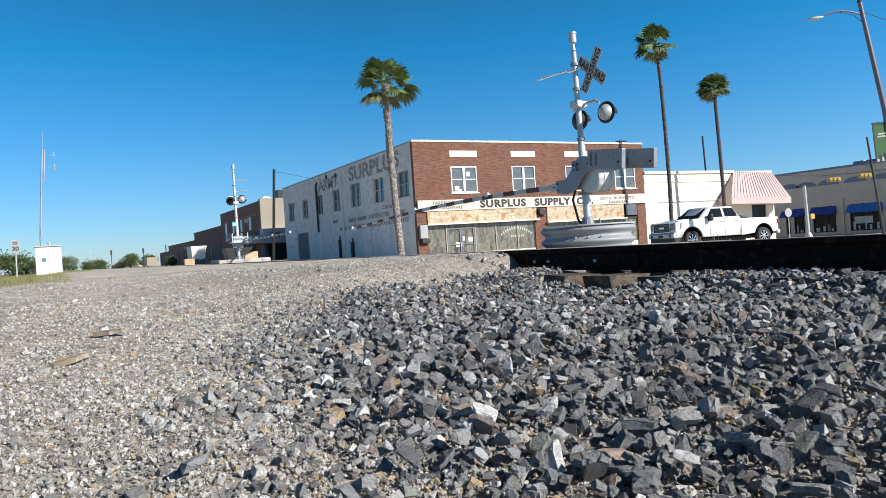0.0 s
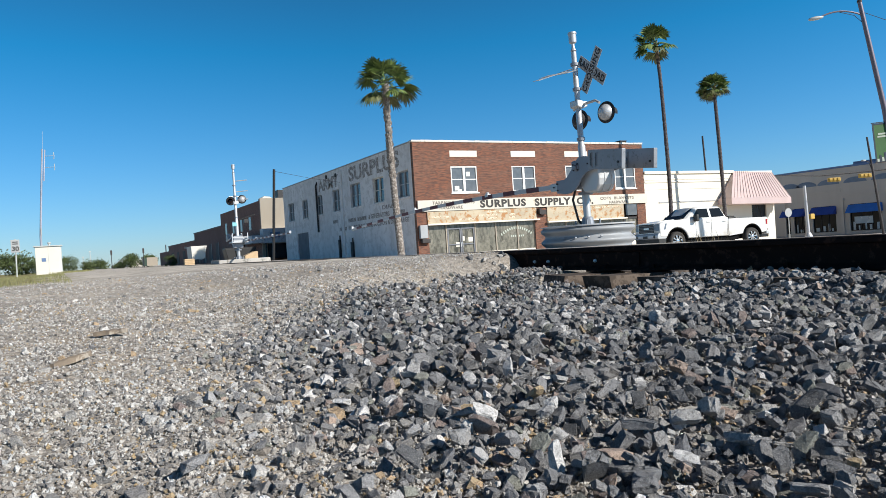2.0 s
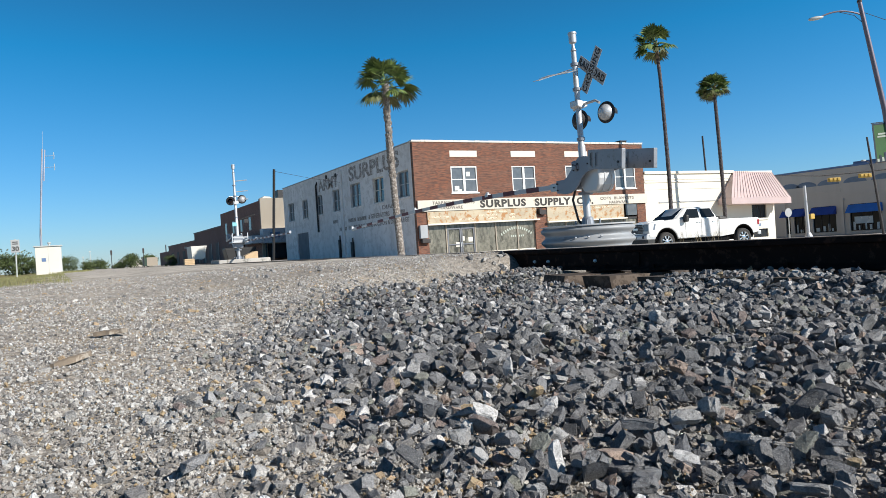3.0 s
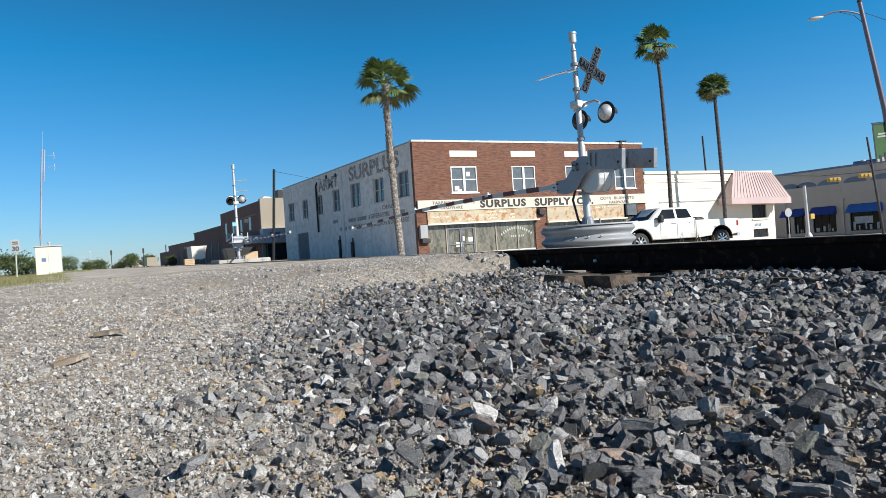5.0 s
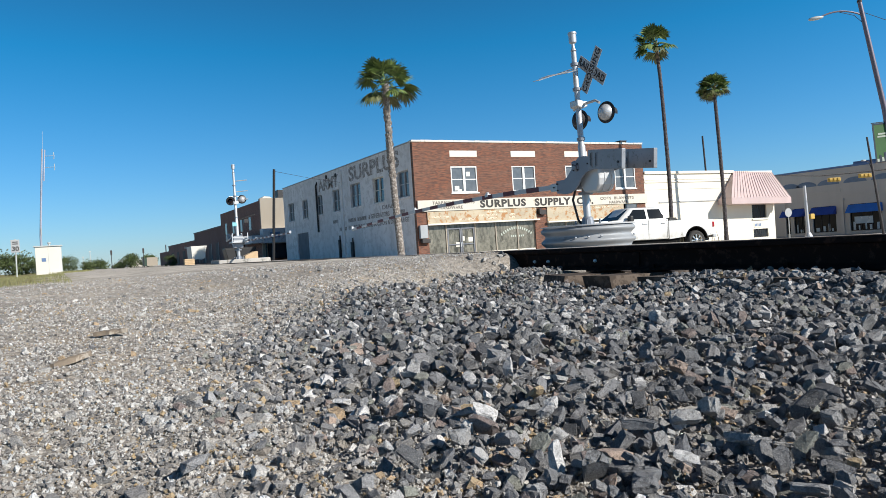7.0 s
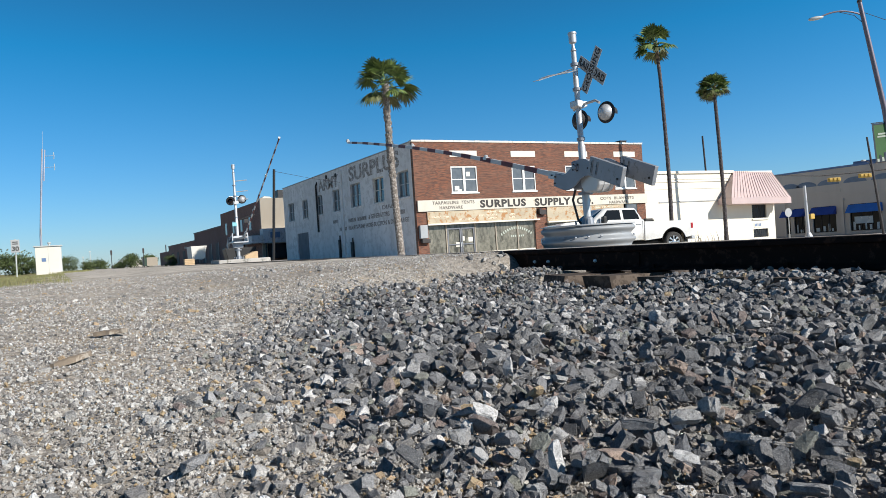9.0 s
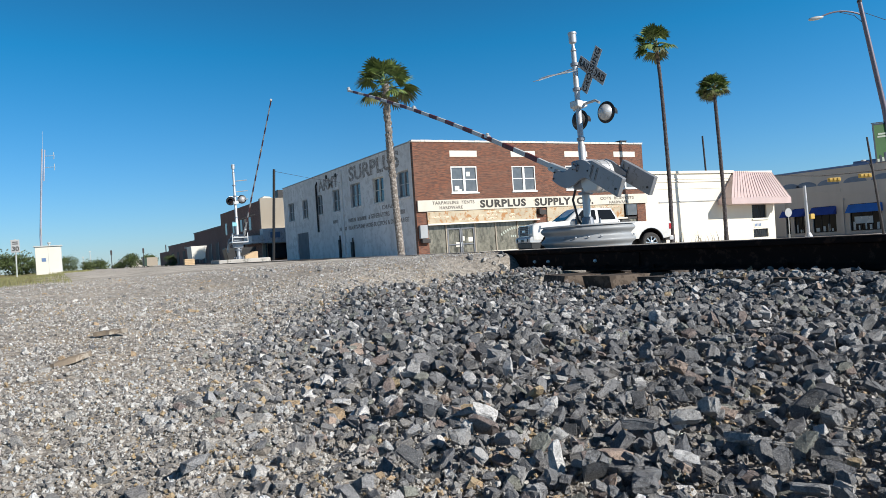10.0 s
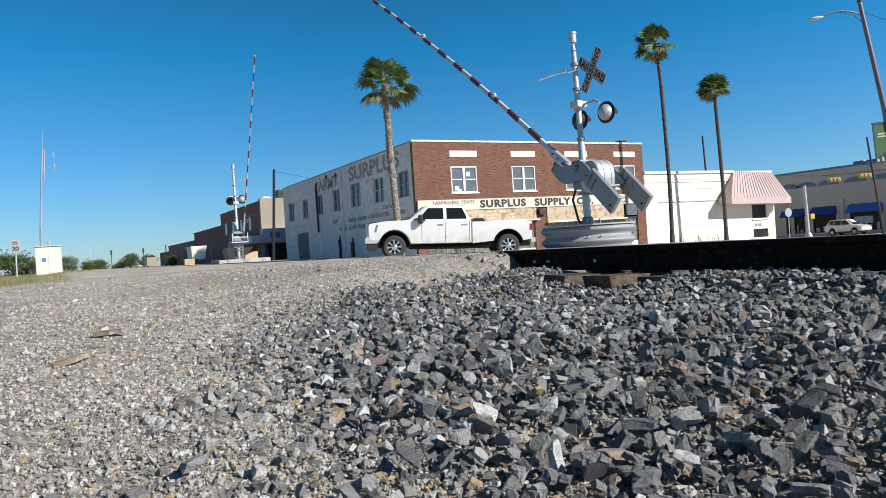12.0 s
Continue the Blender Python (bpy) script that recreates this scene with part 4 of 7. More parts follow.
    for yy in (start_at + 2.6, start_at + 6.2, length - 0.1):
        u = (yy - start_at) / (length - start_at)
        at = pose(bx, yy * s, bend[0] * u - bend[1] * u * u)
        part("boom_lamp", Mesh().box(-0.04, 0.05, min(0, 0.12 * s), max(0, 0.12 * s), -0.25, -0.19).lathe([(0.0, 0), (0.04, 0), (0.04, 0.03), (0.02, 0.045), (0, 0.045)], 10, pose(0, 0.06 * s, -0.19)), SILVER, boom, "small boom lamp", m=at)
    return root


def tapered(y1, s, y0, a=None, b=None, grow=1.0, bx=0.0, bend=(0.0, 0.0)):
    """Verts and faces of a tapering bar beside the bracket, sagging towards its tip by bend."""
    a = y0 if a is None else a
    b = y1 if b is None else b
    n = max(1, round((y1 - y0) / 0.42))
    out, faces = [], [(0, 1, 2, 3), (4 * n + 3, 4 * n + 2, 4 * n + 1, 4 * n)]
    for k in range(n + 1):
        y = y0 + (y1 - y0) * k / n
        u = (y - a) / max(b - a, 0.01)
        h, w = (0.047 - 0.016 * u) * grow, (0.028 - 0.01 * u) * grow
        z = -0.254 + bend[0] * u - bend[1] * u * u
        out += [(bx - w, y * s, z - h), (bx + w, y * s, z - h), (bx + w, y * s, z + h), (bx - w, y * s, z + h)]
        if k:
            o = 4 * k - 4
            faces += [(o + q, o + 4 + q, o + 4 + (q + 1) % 4, o + (q + 1) % 4) for q in range(4)]
    return out, faces


def gate(x, y, base_z, pivot_z, side, tall, label, ring):
    root = thing("crossing_gate", pose(x, y, base_z), label, "crossing gate", "crossing gates")
    up = -base_z
    foot = 0.48 + up if ring else 0.28 + up
    part("mast", Mesh().tube([(0, 0, foot), (0, 0, 1.9 + up), (0, 0, 1.92 + up), (0, 0, 3.6 + tall + up)], [0.066, 0.066, 0.055, 0.046], 16), SILVER, root, "aluminium-painted steel mast", smooth=40)
    part("mast_foot", Mesh().box(-0.2, 0.2, -0.2, 0.2, foot - 0.04, foot).lathe([(0.12, foot), (0.1, foot + 0.12), (0.076, foot + 0.14)], 14), STEEL, root, bevel=0.006)
    for q in ((-1, -1), (1, -1), (1, 1), (-1, 1)):
        part("anchor_bolt", Mesh().tube([(q[0] * 0.15, q[1] * 0.15, foot), (q[0] * 0.15, q[1] * 0.15, foot + 0.09)], 0.018, 6), STEEL, root)
    part("bell", Mesh().lathe([(q, z + tall + up) for q, z in ((0.02, 3.6), (0.055, 3.62), (0.028, 3.68), (0.028, 3.74), (0.066, 3.77), (0.07, 3.91), (0.078, 3.915), (0.078, 3.95), (0, 3.97))], 18), SILVER, root, "warning bell housing", smooth=40)
    # drive housing: a round-topped cover with two raised bands, before the mast
    big = 1.0 if ring else 0.7
    def cover(grow):
        half, top = 0.25 * grow, -0.05
        o = [(half * 0.62, -0.46 * grow), (half * 0.92, -0.36), (half, -0.25), (half, top - 0.10)]
        o += [(half * math.cos(radians(q)), top - 0.10 + 0.24 * grow * math.sin(radians(q))) for q in range(12, 180, 12)]
        o += [(-half, top - 0.10), (-half, -0.25), (-half * 0.92, -0.36), (-half * 0.62, -0.46 * grow)]
        return [((a - 0.38) * side * big, pivot_z + up + z * big) for a, z in o]
    dz = pivot_z - 1.52
    hs = part("drive_housing", Mesh().prism(cover(1.0), "x", -0.21 * big, 0.17 * big), SILVER, root, "silver drive housing", bevel=0.03)
    for x in (-0.07, 0.09):
        part("housing_band", Mesh().prism(cover(1.035), "x", (x - 0.018) * big, (x + 0.018) * big), SILVER, hs, bevel=0.006)
    part("drive_box", Mesh().box(-0.2, 0.2, -0.16 if side > 0 else -0.1, 0.1 if side > 0 else 0.16, 1.14 + up + dz, 1.66 + up + dz), STEEL, root, bevel=0.03)
    part("mast_collar", Mesh().lathe([(0.08, 0), (0.13, 0), (0.13, 0.05), (0.08, 0.05)], 16, Matrix.Translation((0, 0, 1.04 + up + dz))), STEEL, root)
    part("hub", Mesh().tube([(-0.30, -0.16 * side, pivot_z + up), (0.30, -0.16 * side, pivot_z + up)], 0.05, 12), STEEL, root)
    part("cable", Mesh().tube([(-0.1, 0.12, 1.2 + up + dz), (-0.12, 0.22, 0.95 + up), (-0.05, 0.2, foot + 0.1), (-0.02, 0.14, foot)], 0.022, 6), BLACK, root)
    # signals
    box = part("junction_box", Mesh().prism([(-0.1, 2.60 + up), (0.02, 2.56 + up), (0.13, 2.60 + up), (0.13, 2.69 + up), (-0.1, 2.72 + up)], "y", -0.11, 0.11), SILVER, root, "white junction box", bevel=0.015)
    if ring:
        part("cross_arm", Mesh().tube([(0.06, -0.5 * side, 2.58 + up), (0.06, -0.4 * side, 2.64 + up), (0.06, 0.12 * side, 2.64 + up), (0.06, 0.2 * side, 2.58 + up)], 0.024, 8), SILVER, root)
    if ring:
        for q in (-0.42, 0.30):
            flasher(root, pose(0.26, q, 2.43 + up) @ Matrix.Scale(0.76, 4), 10, None if q < 0 else DARKPOLE)
    else:
        flasher(root, pose(0.27, -0.05, 2.78 + up) @ Matrix.Scale(0.72, 4), 75)
        flasher(root, pose(-0.2, -0.05, 2.72 + up) @ Matrix.Scale(0.72, 4), 255)
        part("cross_arm", Mesh().tube([(-0.25, 0, 2.9 + up), (0.3, 0, 2.9 + up)], 0.025, 8), SILVER, root)
    for z in (2.0, 3.35, 2.9):
        part("clamp", Mesh().tube([(0, 0, z + up), (0, 0, z + 0.05 + up)], 0.075, 14), STEEL, root)
    return root


gate_near = gate(8.41, 10.0, -0.05, 1.50, 1, 0.0, "silver crossing gate with counterweighted striped boom and lights", True)
# the mast leans a little
gate_near.matrix_basis = gate_near.matrix_basis @ Matrix.Rotation(radians(-1.1), 4, Vector((0.47, 0.88, 0)))
boom_near = gate_arm(11.6, 1, 0.75, 0.0, (0.42, 0.55))
boom_near.parent = gate_near
crossbuck(gate_near, pose(0.225, -0.17, 3.29, 0, 0, -92), 0.84)
part("sign_bracket", Mesh().tube([(0.0, 0.0, 2.98), (0.08, -0.1, 2.95), (0.11, -0.14, 3.1)], 0.012, 6), STEEL, gate_near)
# the second crossbuck is bent over, seen almost along its blades
sight = Vector((0.62, 0.75, 0.22)).normalized()
level = Vector((0.77, -0.63, 0.16)).normalized()
plate_up = (sight * 0.97 + Vector((0, 0, 1)) * 0.06).normalized()
face = plate_up.cross(level).normalized()
bent = Matrix.Translation((-0.24, 0.2, 3.3)) @ Matrix((level, face, level.cross(face))).transposed().to_4x4() @ pose(0, 0, 0, 0, 20, 0)
crossbuck(gate_near, bent, 0.95, False)

gate_far = gate(6.6, 30.3, 0.0, 1.12, -1, 0.3, "far crossing gate on a white mast with striped boom", False)
boom_far = gate_arm(10.53, -1, 0.95, 0.3)
boom_far.scale = (0.75, 0.75, 0.75)
boom_far.parent = gate_far
part("work_platform", Mesh().box(-0.3, 0.36, -0.35, 0.35, 0.96, 1.0).box(-0.3, -0.27, -0.35, -0.32, 1.0, 1.36).box(0.33, 0.36, -0.35, -0.32, 1.0, 1.36).box(-0.27, 0.33, -0.35, -0.32, 1.16, 1.2), SILVER, gate_far, "white steel work platform")
part("plaque", Mesh().box(-0.2, -0.02, -0.1, -0.08, 1.66, 1.82), TEAL, gate_far, "small teal sign plate")
for z in (3.55, 3.1, 2.75):
    part("step_bar", Mesh().tube([(0, 0, z), (0.5, -0.2, z + 0.03)], 0.02, 6), SILVER, gate_far)
part("side_lamp", Mesh().box(0.28, 0.46, -0.12, 0.06, 1.78, 1.95).tube([(0.1, 0, 1.92), (0.75, -0.1, 2.12)], 0.035, 8), BLACK, gate_far, "dark sideways lamp", bevel=0.03)
part("base_slab", Mesh().box(-1.0, 1.1, -0.9, 0.9, -0.02, 0.28), CONCRETE, gate_far, "concrete base slab", bevel=0.04)


def culvert_ring():
    """The corrugated ring round the mast's foundation, filled with concrete."""
    root = thing("corrugated_ring", pose(8.39, 10.02, -0.06), "corrugated galvanised ring round the gate's foundation", "planter ring")
    prof = []
    for k in range(33):
        z = 0.52 * k / 32
        prof.append((0.80 + 0.04 * math.sin(z / 0.52 * 2 * math.pi * 2.6), z))
    prof += [(r - 0.012, z) for r, z in prof[::-1]]
    part("ring_wall", Mesh().lathe(prof, 48), GALV, root, smooth=60)
    part("ring_rim", Mesh().lathe([(0.79, 0.515), (0.835, 0.515), (0.838, 0.535), (0.79, 0.538)], 48), STRIPE, root, "pale rolled rim", smooth=40)
    part("fill", Mesh().lathe([(0.0, 0.53), (0.5, 0.53), (0.74, 0.49), (0.74, 0.0)], 32), CONCRETE, root)
    for a in (200, 215, 230, 245, 300):
        for z in (0.12, 0.32):
            part("bolt", Mesh().lathe([(0, 0.03), (0.014, 0.03), (0.014, 0), (0, 0)], 8, Matrix.Translation((0.83 * math.cos(radians(a)), 0.83 * math.sin(radians(a)), z)) @ pose(0, 0, 0, 0, 90, 0)), STEEL, root)


culvert_ring()


# ---- palms ----
def leaf_material(name, a, b):
    ma, nt, bs = start(name, 0.55)
    info = nt.nodes.new("ShaderNodeNewGeometry")
    col = ramp(nt, info.outputs["Random Per Island"], [(0.0, a), (0.55, b), (1.0, tuple(v * 1.5 for v in b))])
    col = mix(nt, 0.3, col, mix(nt, noise_at(nt, where(nt), 2), a, b))
    nt.links.new(col, bs.inputs["Base Color"])
    return ma


FROND = leaf_material("palm_frond", (0.04, 0.075, 0.02), (0.145, 0.195, 0.055))
DRYFROND = leaf_material("dry_frond", (0.11, 0.085, 0.045), (0.22, 0.17, 0.09))
TRUNK = paint("palm_trunk", (0.40, 0.365, 0.33), 0.9, wear=(0.16, 0.135, 0.115), wear_amount=0.55, scale=2.2, vary=0.4, relief=0.6)
TRUNK_DARK = paint("palm_trunk_dark", (0.115, 0.103, 0.112), 0.9, wear=(0.045, 0.037, 0.037), wear_amount=0.55, scale=2.2, vary=0.4, relief=0.6)


def fan_leaf(b, base, way, length, blade, rnd, droop):
    """A stalk and a folded fan of leaflets, split towards the rim, their tips hanging."""
    way = way.normalized()
    side = way.cross(Vector((0, 0, 1)))
    side = side.normalized() if side.length > 0.05 else Vector((1, 0, 0))
    side = Matrix.Rotation(rnd.uniform(-0.6, 0.6), 3, way) @ side
    up = side.cross(way)
    hang = Vector((0, 0, -1))
    tip = base + way * length + hang * (droop * length * 0.22)
    b.tube([base, base + way * length * 0.55 + hang * (droop * length * 0.05), tip], [0.035, 0.026, 0.018], 4, False)
    # beyond the stalk's end the fan bends over
    fore = (way + hang * (0.06 + 0.42 * droop)).normalized()
    up = side.cross(fore)
    n = 19
    for k in range(n):
        a = radians(-112 + 224 * k / (n - 1)) + rnd.uniform(-0.04, 0.04)
        fold = 0.32 * abs(math.sin(a))
        d = (fore * math.cos(a) + side * math.sin(a) - up * fold).normalized()
        L = blade * (0.74 + 0.26 * math.cos(a * 0.7)) * rnd.uniform(0.86, 1.08)
        across = d.cross(up).normalized() * blade * 0.088
        p1 = tip + d * L * 0.55 + hang * L * 0.03
        p2 = tip + d * L * 0.80 + hang * L * (0.07 + 0.12 * droop)
        p3 = tip + d * L * 0.97 + hang * L * (0.11 + 0.26 * droop) + across * rnd.uniform(-1, 1)
        b.add([tip + across * 0.12, tip - across * 0.12, p1 + across + up * 0.02, p1 - across, p2 + across * 0.5, p2 - across * 0.5, p3],
              [(0, 1, 3, 2), (2, 3, 5, 4), (4, 5, 6)])


def palm(path, radius, leaves, reach, blade, seed, label, dark, rough_top, low=-38, gap=None):
    """gap: a way (x, y) on which side the crown is thin."""
    rnd = random.Random(seed)
    base = Vector(path[0])
    root = thing("palm_tree", Matrix.Translation(base), label, "palm tree", "street palms")
    pts, rad = [], []
    n = 90
    P = [Vector(p) - base for p in path]
    for k in range(n + 1):
        t = k / n * (len(P) - 1)
        i = min(int(t), len(P) - 2)
        f = t - i
        p0, p1, p2, p3 = P[max(i - 1, 0)], P[i], P[i + 1], P[min(i + 2, len(P) - 1)]
        q = 0.5 * (2 * p1 + (p2 - p0) * f + (2 * p0 - 5 * p1 + 4 * p2 - p3) * f * f + (3 * p1 - p0 - 3 * p2 + p3) * f ** 3)
        pts.append(q)
        rad.append(radius * (1.30 - 0.3 * min(1, k / 8) - 0.22 * k / n + (0.07 if k % 2 else 0)) * rnd.uniform(0.96, 1.05))
    part("trunk", Mesh().tube(pts, rad, 14), TRUNK_DARK if dark else TRUNK, root, "ringed fibrous trunk")
    top = pts[-1]
    # split boots of old leaf stalks clothe the upper trunk
    boots = Mesh()
    for k in range(int(rough_top * 46)):
        z = rough_top * rnd.random() ** 1.3
        i = min(range(len(pts)), key=lambda q: abs(pts[q].z - (top.z - z)))
        a = 2.4 * k + rnd.uniform(-0.3, 0.3)
        o = Vector((math.cos(a), math.sin(a), 0))
        w = Vector((-o.y, o.x, 0)) * radius * 0.28
        c = pts[i] + o * rad[i] * 0.92
        e = pts[i] + o * (rad[i] + radius * rnd.uniform(0.15, 0.45)) + Vector((0, 0, radius * rnd.uniform(0.7, 1.3)))
        boots.add([c - w, c + w, e + w * 0.5, e - w * 0.5, c - w - Vector((0, 0, 0.05)), c + w - Vector((0, 0, 0.05))], [(0, 1, 2, 3), (4, 3, 2, 5), (0, 3, 4), (1, 5, 2), (0, 4, 5, 1)])
    part("leaf_boots", boots, TRUNK if not dark else DRYFROND, root, "split bases of old leaf stalks")
    green, old = Mesh(), Mesh()
    for k in range(leaves):
        a = 2.4 * k + rnd.uniform(-0.25, 0.25)
        e = radians(82 - (82 - low) * (k / (leaves - 1)) ** 0.85 + rnd.uniform(-7, 7))
        d = Vector((math.cos(a) * math.cos(e), math.sin(a) * math.cos(e), math.sin(e)))
        if gap and d.x * gap[0] + d.y * gap[1] > 0.15 and rnd.random() < 0.62:
            continue
        t = k / leaves
        fan_leaf(old if t > 0.86 else green, top + Vector((0, 0, rnd.uniform(-0.3, 0.15))), d, reach * rnd.uniform(0.85, 1.12) * (0.88 + 0.12 * min(1, 2.2 * t)), blade * rnd.uniform(0.85, 1.12), rnd, 0.05 + 0.55 * t)
    part("crown", green, FROND, root, "crown of green fan leaves")
    part("low_fan", old, FROND_LOW, root, "lowest dull fan leaves")
    return root


# duller green for the lowest leaves, putting the crown's own shade into colour
FROND_LOW = leaf_material("low_frond", (0.05, 0.065, 0.022), (0.12, 0.125, 0.05))
palm([(20.77, 44.5, -0.7), (20.62, 44.5, 1.9), (20.47, 44.5, 5.0), (20.37, 44.5, 8.2), (20.36, 44.5, 11.55)], 0.25, 27, 1.25, 1.12, 3, "tall fan palm with a pale ringed trunk", False, 6.5, -16)
palm([(46.55, 44.5, -0.95), (46.64, 44.5, 4.1), (46.53, 44.5, 9.0), (46.34, 44.5, 13.5), (46.05, 44.5, 16.4)], 0.175, 30, 1.15, 1.05, 5, "slim tall fan palm with a ragged crown", True, 1.6, -22, (0.88, -0.47))
palm([(53.32, 44.5, -1.2), (53.32, 44.5, 2.9), (53.21, 44.5, 6.6), (53.05, 44.5, 10.4), (52.92, 44.5, 12.95)], 0.175, 34, 0.85, 0.95, 7, "slim fan palm with a rounded crown", True, 0.9, -14)


# ---- poles, lamps ----
def street_lamp():
    root = thing("street_lamp", pose(31.35, 17.3, -0.7), "steel street lamp pole with curved arm and green banner", "street lamp")
    up = 0.7
    part("pole", Mesh().tube([(0.18, -0.1, 0), (-0.33, 0.08, 4.76 + up), (-1.0, 0.46, 9.4 + up)], [0.13, 0.11, 0.085], 14), POLEPAINT, root, "tapered steel pole", smooth=50)
    part("pole_cap", Mesh().lathe([(0.1, 0.0), (0.1, 0.08), (0.0, 0.14)], 12, Matrix.Translation((-1.0, 0.46, 9.38 + up))), DARKPOLE, root)
    pts = []
    for k in range(9):
        t = k / 8
        pts.append((-0.92 - 1.62 * t, 0.42 + 0.88 * t, 8.85 + up + 0.5 * math.sin(math.pi * (0.15 + 0.62 * t)) - 0.24 - 0.1 * t))
    part("arm", Mesh().tube(pts, 0.035, 8), POLEPAINT, root, "curved lamp arm")
    part("arm_brace", Mesh().tube([(-0.86, 0.4, 8.45 + up), (-1.2, 0.6, 8.85 + up), (-1.9, 0.95, 9.06 + up)], 0.012, 6), DARKPOLE, root)
    e = Vector(pts[-1])
    part("lamp_head", Mesh().lathe([(0.0, -0.2), (0.07, -0.16), (0.12, 0.0), (0.13, 0.2), (0.09, 0.4), (0.0, 0.46)], 16, Matrix.Translation(e) @ look((0, 0, 0), (0.88, -0.475, 0.12)) @ Matrix.Diagonal((1, 0.6, 1, 1))), LAMPGREY, root, "grey cobra lamp head", smooth=50)
    bn = part("banner", Mesh().box(-0.47, 0.47, -0.008, 0.008, -0.92, 0.92), GREEN, root, "green street banner with dark border", m=Matrix.Translation((-0.45, 0.14, 3.42 + up)) @ pose(0, 0, 0, 0, -3, -28) @ Matrix.Diagonal((0.9, 1, 0.88, 1)))
    for z in (0.95, -0.95):
        part("banner_rod", Mesh().tube([(-0.5, 0, z), (0.52, 0, z)], 0.022, 6), DARKPOLE, bn)
    for x in (-0.44, 0.44):
        part("banner_border", Mesh().box(x - 0.035, x + 0.035, -0.014, -0.007, -0.92, 0.92), NAVY, bn)
    part("banner_border", Mesh().box(-0.4, 0.4, -0.014, -0.007, 0.84, 0.92), NAVY, bn)
    for z, w in ((0.40, 0.24), (0.27, 0.28)):
        part("banner_mark", Mesh().box(-w, w - 0.04, -0.016, -0.007, z - 0.04, z + 0.04), PALEMARK, bn)
    # a row of dark rooftops along the foot
    for k, h in enumerate((0.14, 0.3, 0.2, 0.42, 0.24, 0.34, 0.16)):
        part("banner_skyline", Mesh().box(-0.4 + 0.115 * k, -0.4 + 0.115 * k + 0.10, -0.015, -0.007, -0.92, -0.92 + h), NAVY if k % 2 else PALEMARK, bn)
    part("wire", Mesh().tube([(-0.9, 0.4, 8.95 + up), (3.0, -1.0, 7.6 + up)], 0.012, 5), DARKPOLE, root)


POLEPAINT = paint("pole_paint", (0.16, 0.14, 0.17), 0.5, 0.4, vary=0.2)
LAMPGREY = paint("lamp_grey", (0.45, 0.47, 0.46), 0.5)
NAVY = paint("dark_banner_blue", (0.015, 0.03, 0.05), 0.7)
GREEN = paint("green_banner", (0.035, 0.115, 0.03), 0.7, vary=0.15)
street_lamp()


def plain_pole(name, a, b, r0, r1, mat, label, category):
    a, b = Vector(a), Vector(b)
    root = thing(name, Matrix.Translation(a), label, category)
    part("shaft", Mesh().tube([(0, 0, 0), (b - a) * 0.5, b - a], [r0, (r0 + r1) / 2, r1], 10), mat, root)
    return root


up_pole = plain_pole("utility_pole", (15.85, 59.6, 0.0), (16.34, 59.4, 7.66), 0.125, 0.11, BLACK, "black-stained wooden utility pole", "pole")
part("wire", Mesh().tube([(0.45, -0.2, 7.5), (4.2, 1.9, 7.12), (7.9, 4.0, 6.9)], 0.015, 5), DARKPOLE, up_pole)
plain_pole("roof_pole", (59.92, 52.0, 4.4), (59.66, 52.0, 9.9), 0.10, 0.09, DARKPOLE, "dark pole rising behind the cream shop", "pole")
thin = plain_pole("thin_pole", (56.3, 32.2, -1.2), (55.55, 32.6, 6.5), 0.10, 0.07, DARKPOLE, "thin dark street pole with small lamp", "pole")
part("small_arm", Mesh().tube([(-0.55, 0.3, 5.2), (-0.72, 0.38, 5.75), (-1.05, 0.5, 5.9)], 0.03, 6), DARKPOLE, thin)
part("small_lamp", Mesh().box(-1.35, -1.0, 0.42, 0.62, 5.84, 5.95), LAMPGREY, thin, bevel=0.03)


def signal_pole():
    root = thing("traffic_signal", pose(55.75, 38.1, -1.1), "silver pole with mast arm and yellow traffic signals", "traffic signal")
    part("pole", Mesh().tube([(0, 0, 0), (-0.1, 0.05, 4.4)], [0.14, 0.11], 12), SILVER, root, smooth=50)
    part("pole_foot", Mesh().lathe([(0.3, 0), (0.3, 0.15), (0.18, 0.4), (0.14, 0.45)], 14), SILVER, root)
    # the long arm reaches in from a mast farther up the street
    arm = [(-3.9, 0.0, 5.3), (-0.8, -1.8, 5.02), (2.0, -3.3, 5.1), (4.0, -4.4, 5.2), (8.0, -6.6, 5.35)]
    part("mast_arm", Mesh().tube(arm, [0.03, 0.04, 0.05, 0.06, 0.07], 8), DARKPOLE, root, "thin dark signal arm")
    for x, y, z in ((0.18, -2.4, 4.63), (2.43, -3.6, 4.8)):
        head = part("signal_head", Mesh().obox(pose(x, y, z, 0, 0, -30), 1.0, 0.22, 0.34), YELLOW, root, "yellow signal head seen from behind", bevel=0.05)
        for q in (-0.32, 0, 0.32):
            part("visor", Mesh().obox(pose(x, y, z, 0, 0, -30) @ pose(q, -0.14, 0.03), 0.24, 0.1, 0.22), YELLOW, head, bevel=0.04)
    part("walk_signal", Mesh().box(0.1, 0.62, -0.25, 0.15, 1.55, 2.0), YELLOW, root, "yellow pedestrian signal box", bevel=0.05)
    return root


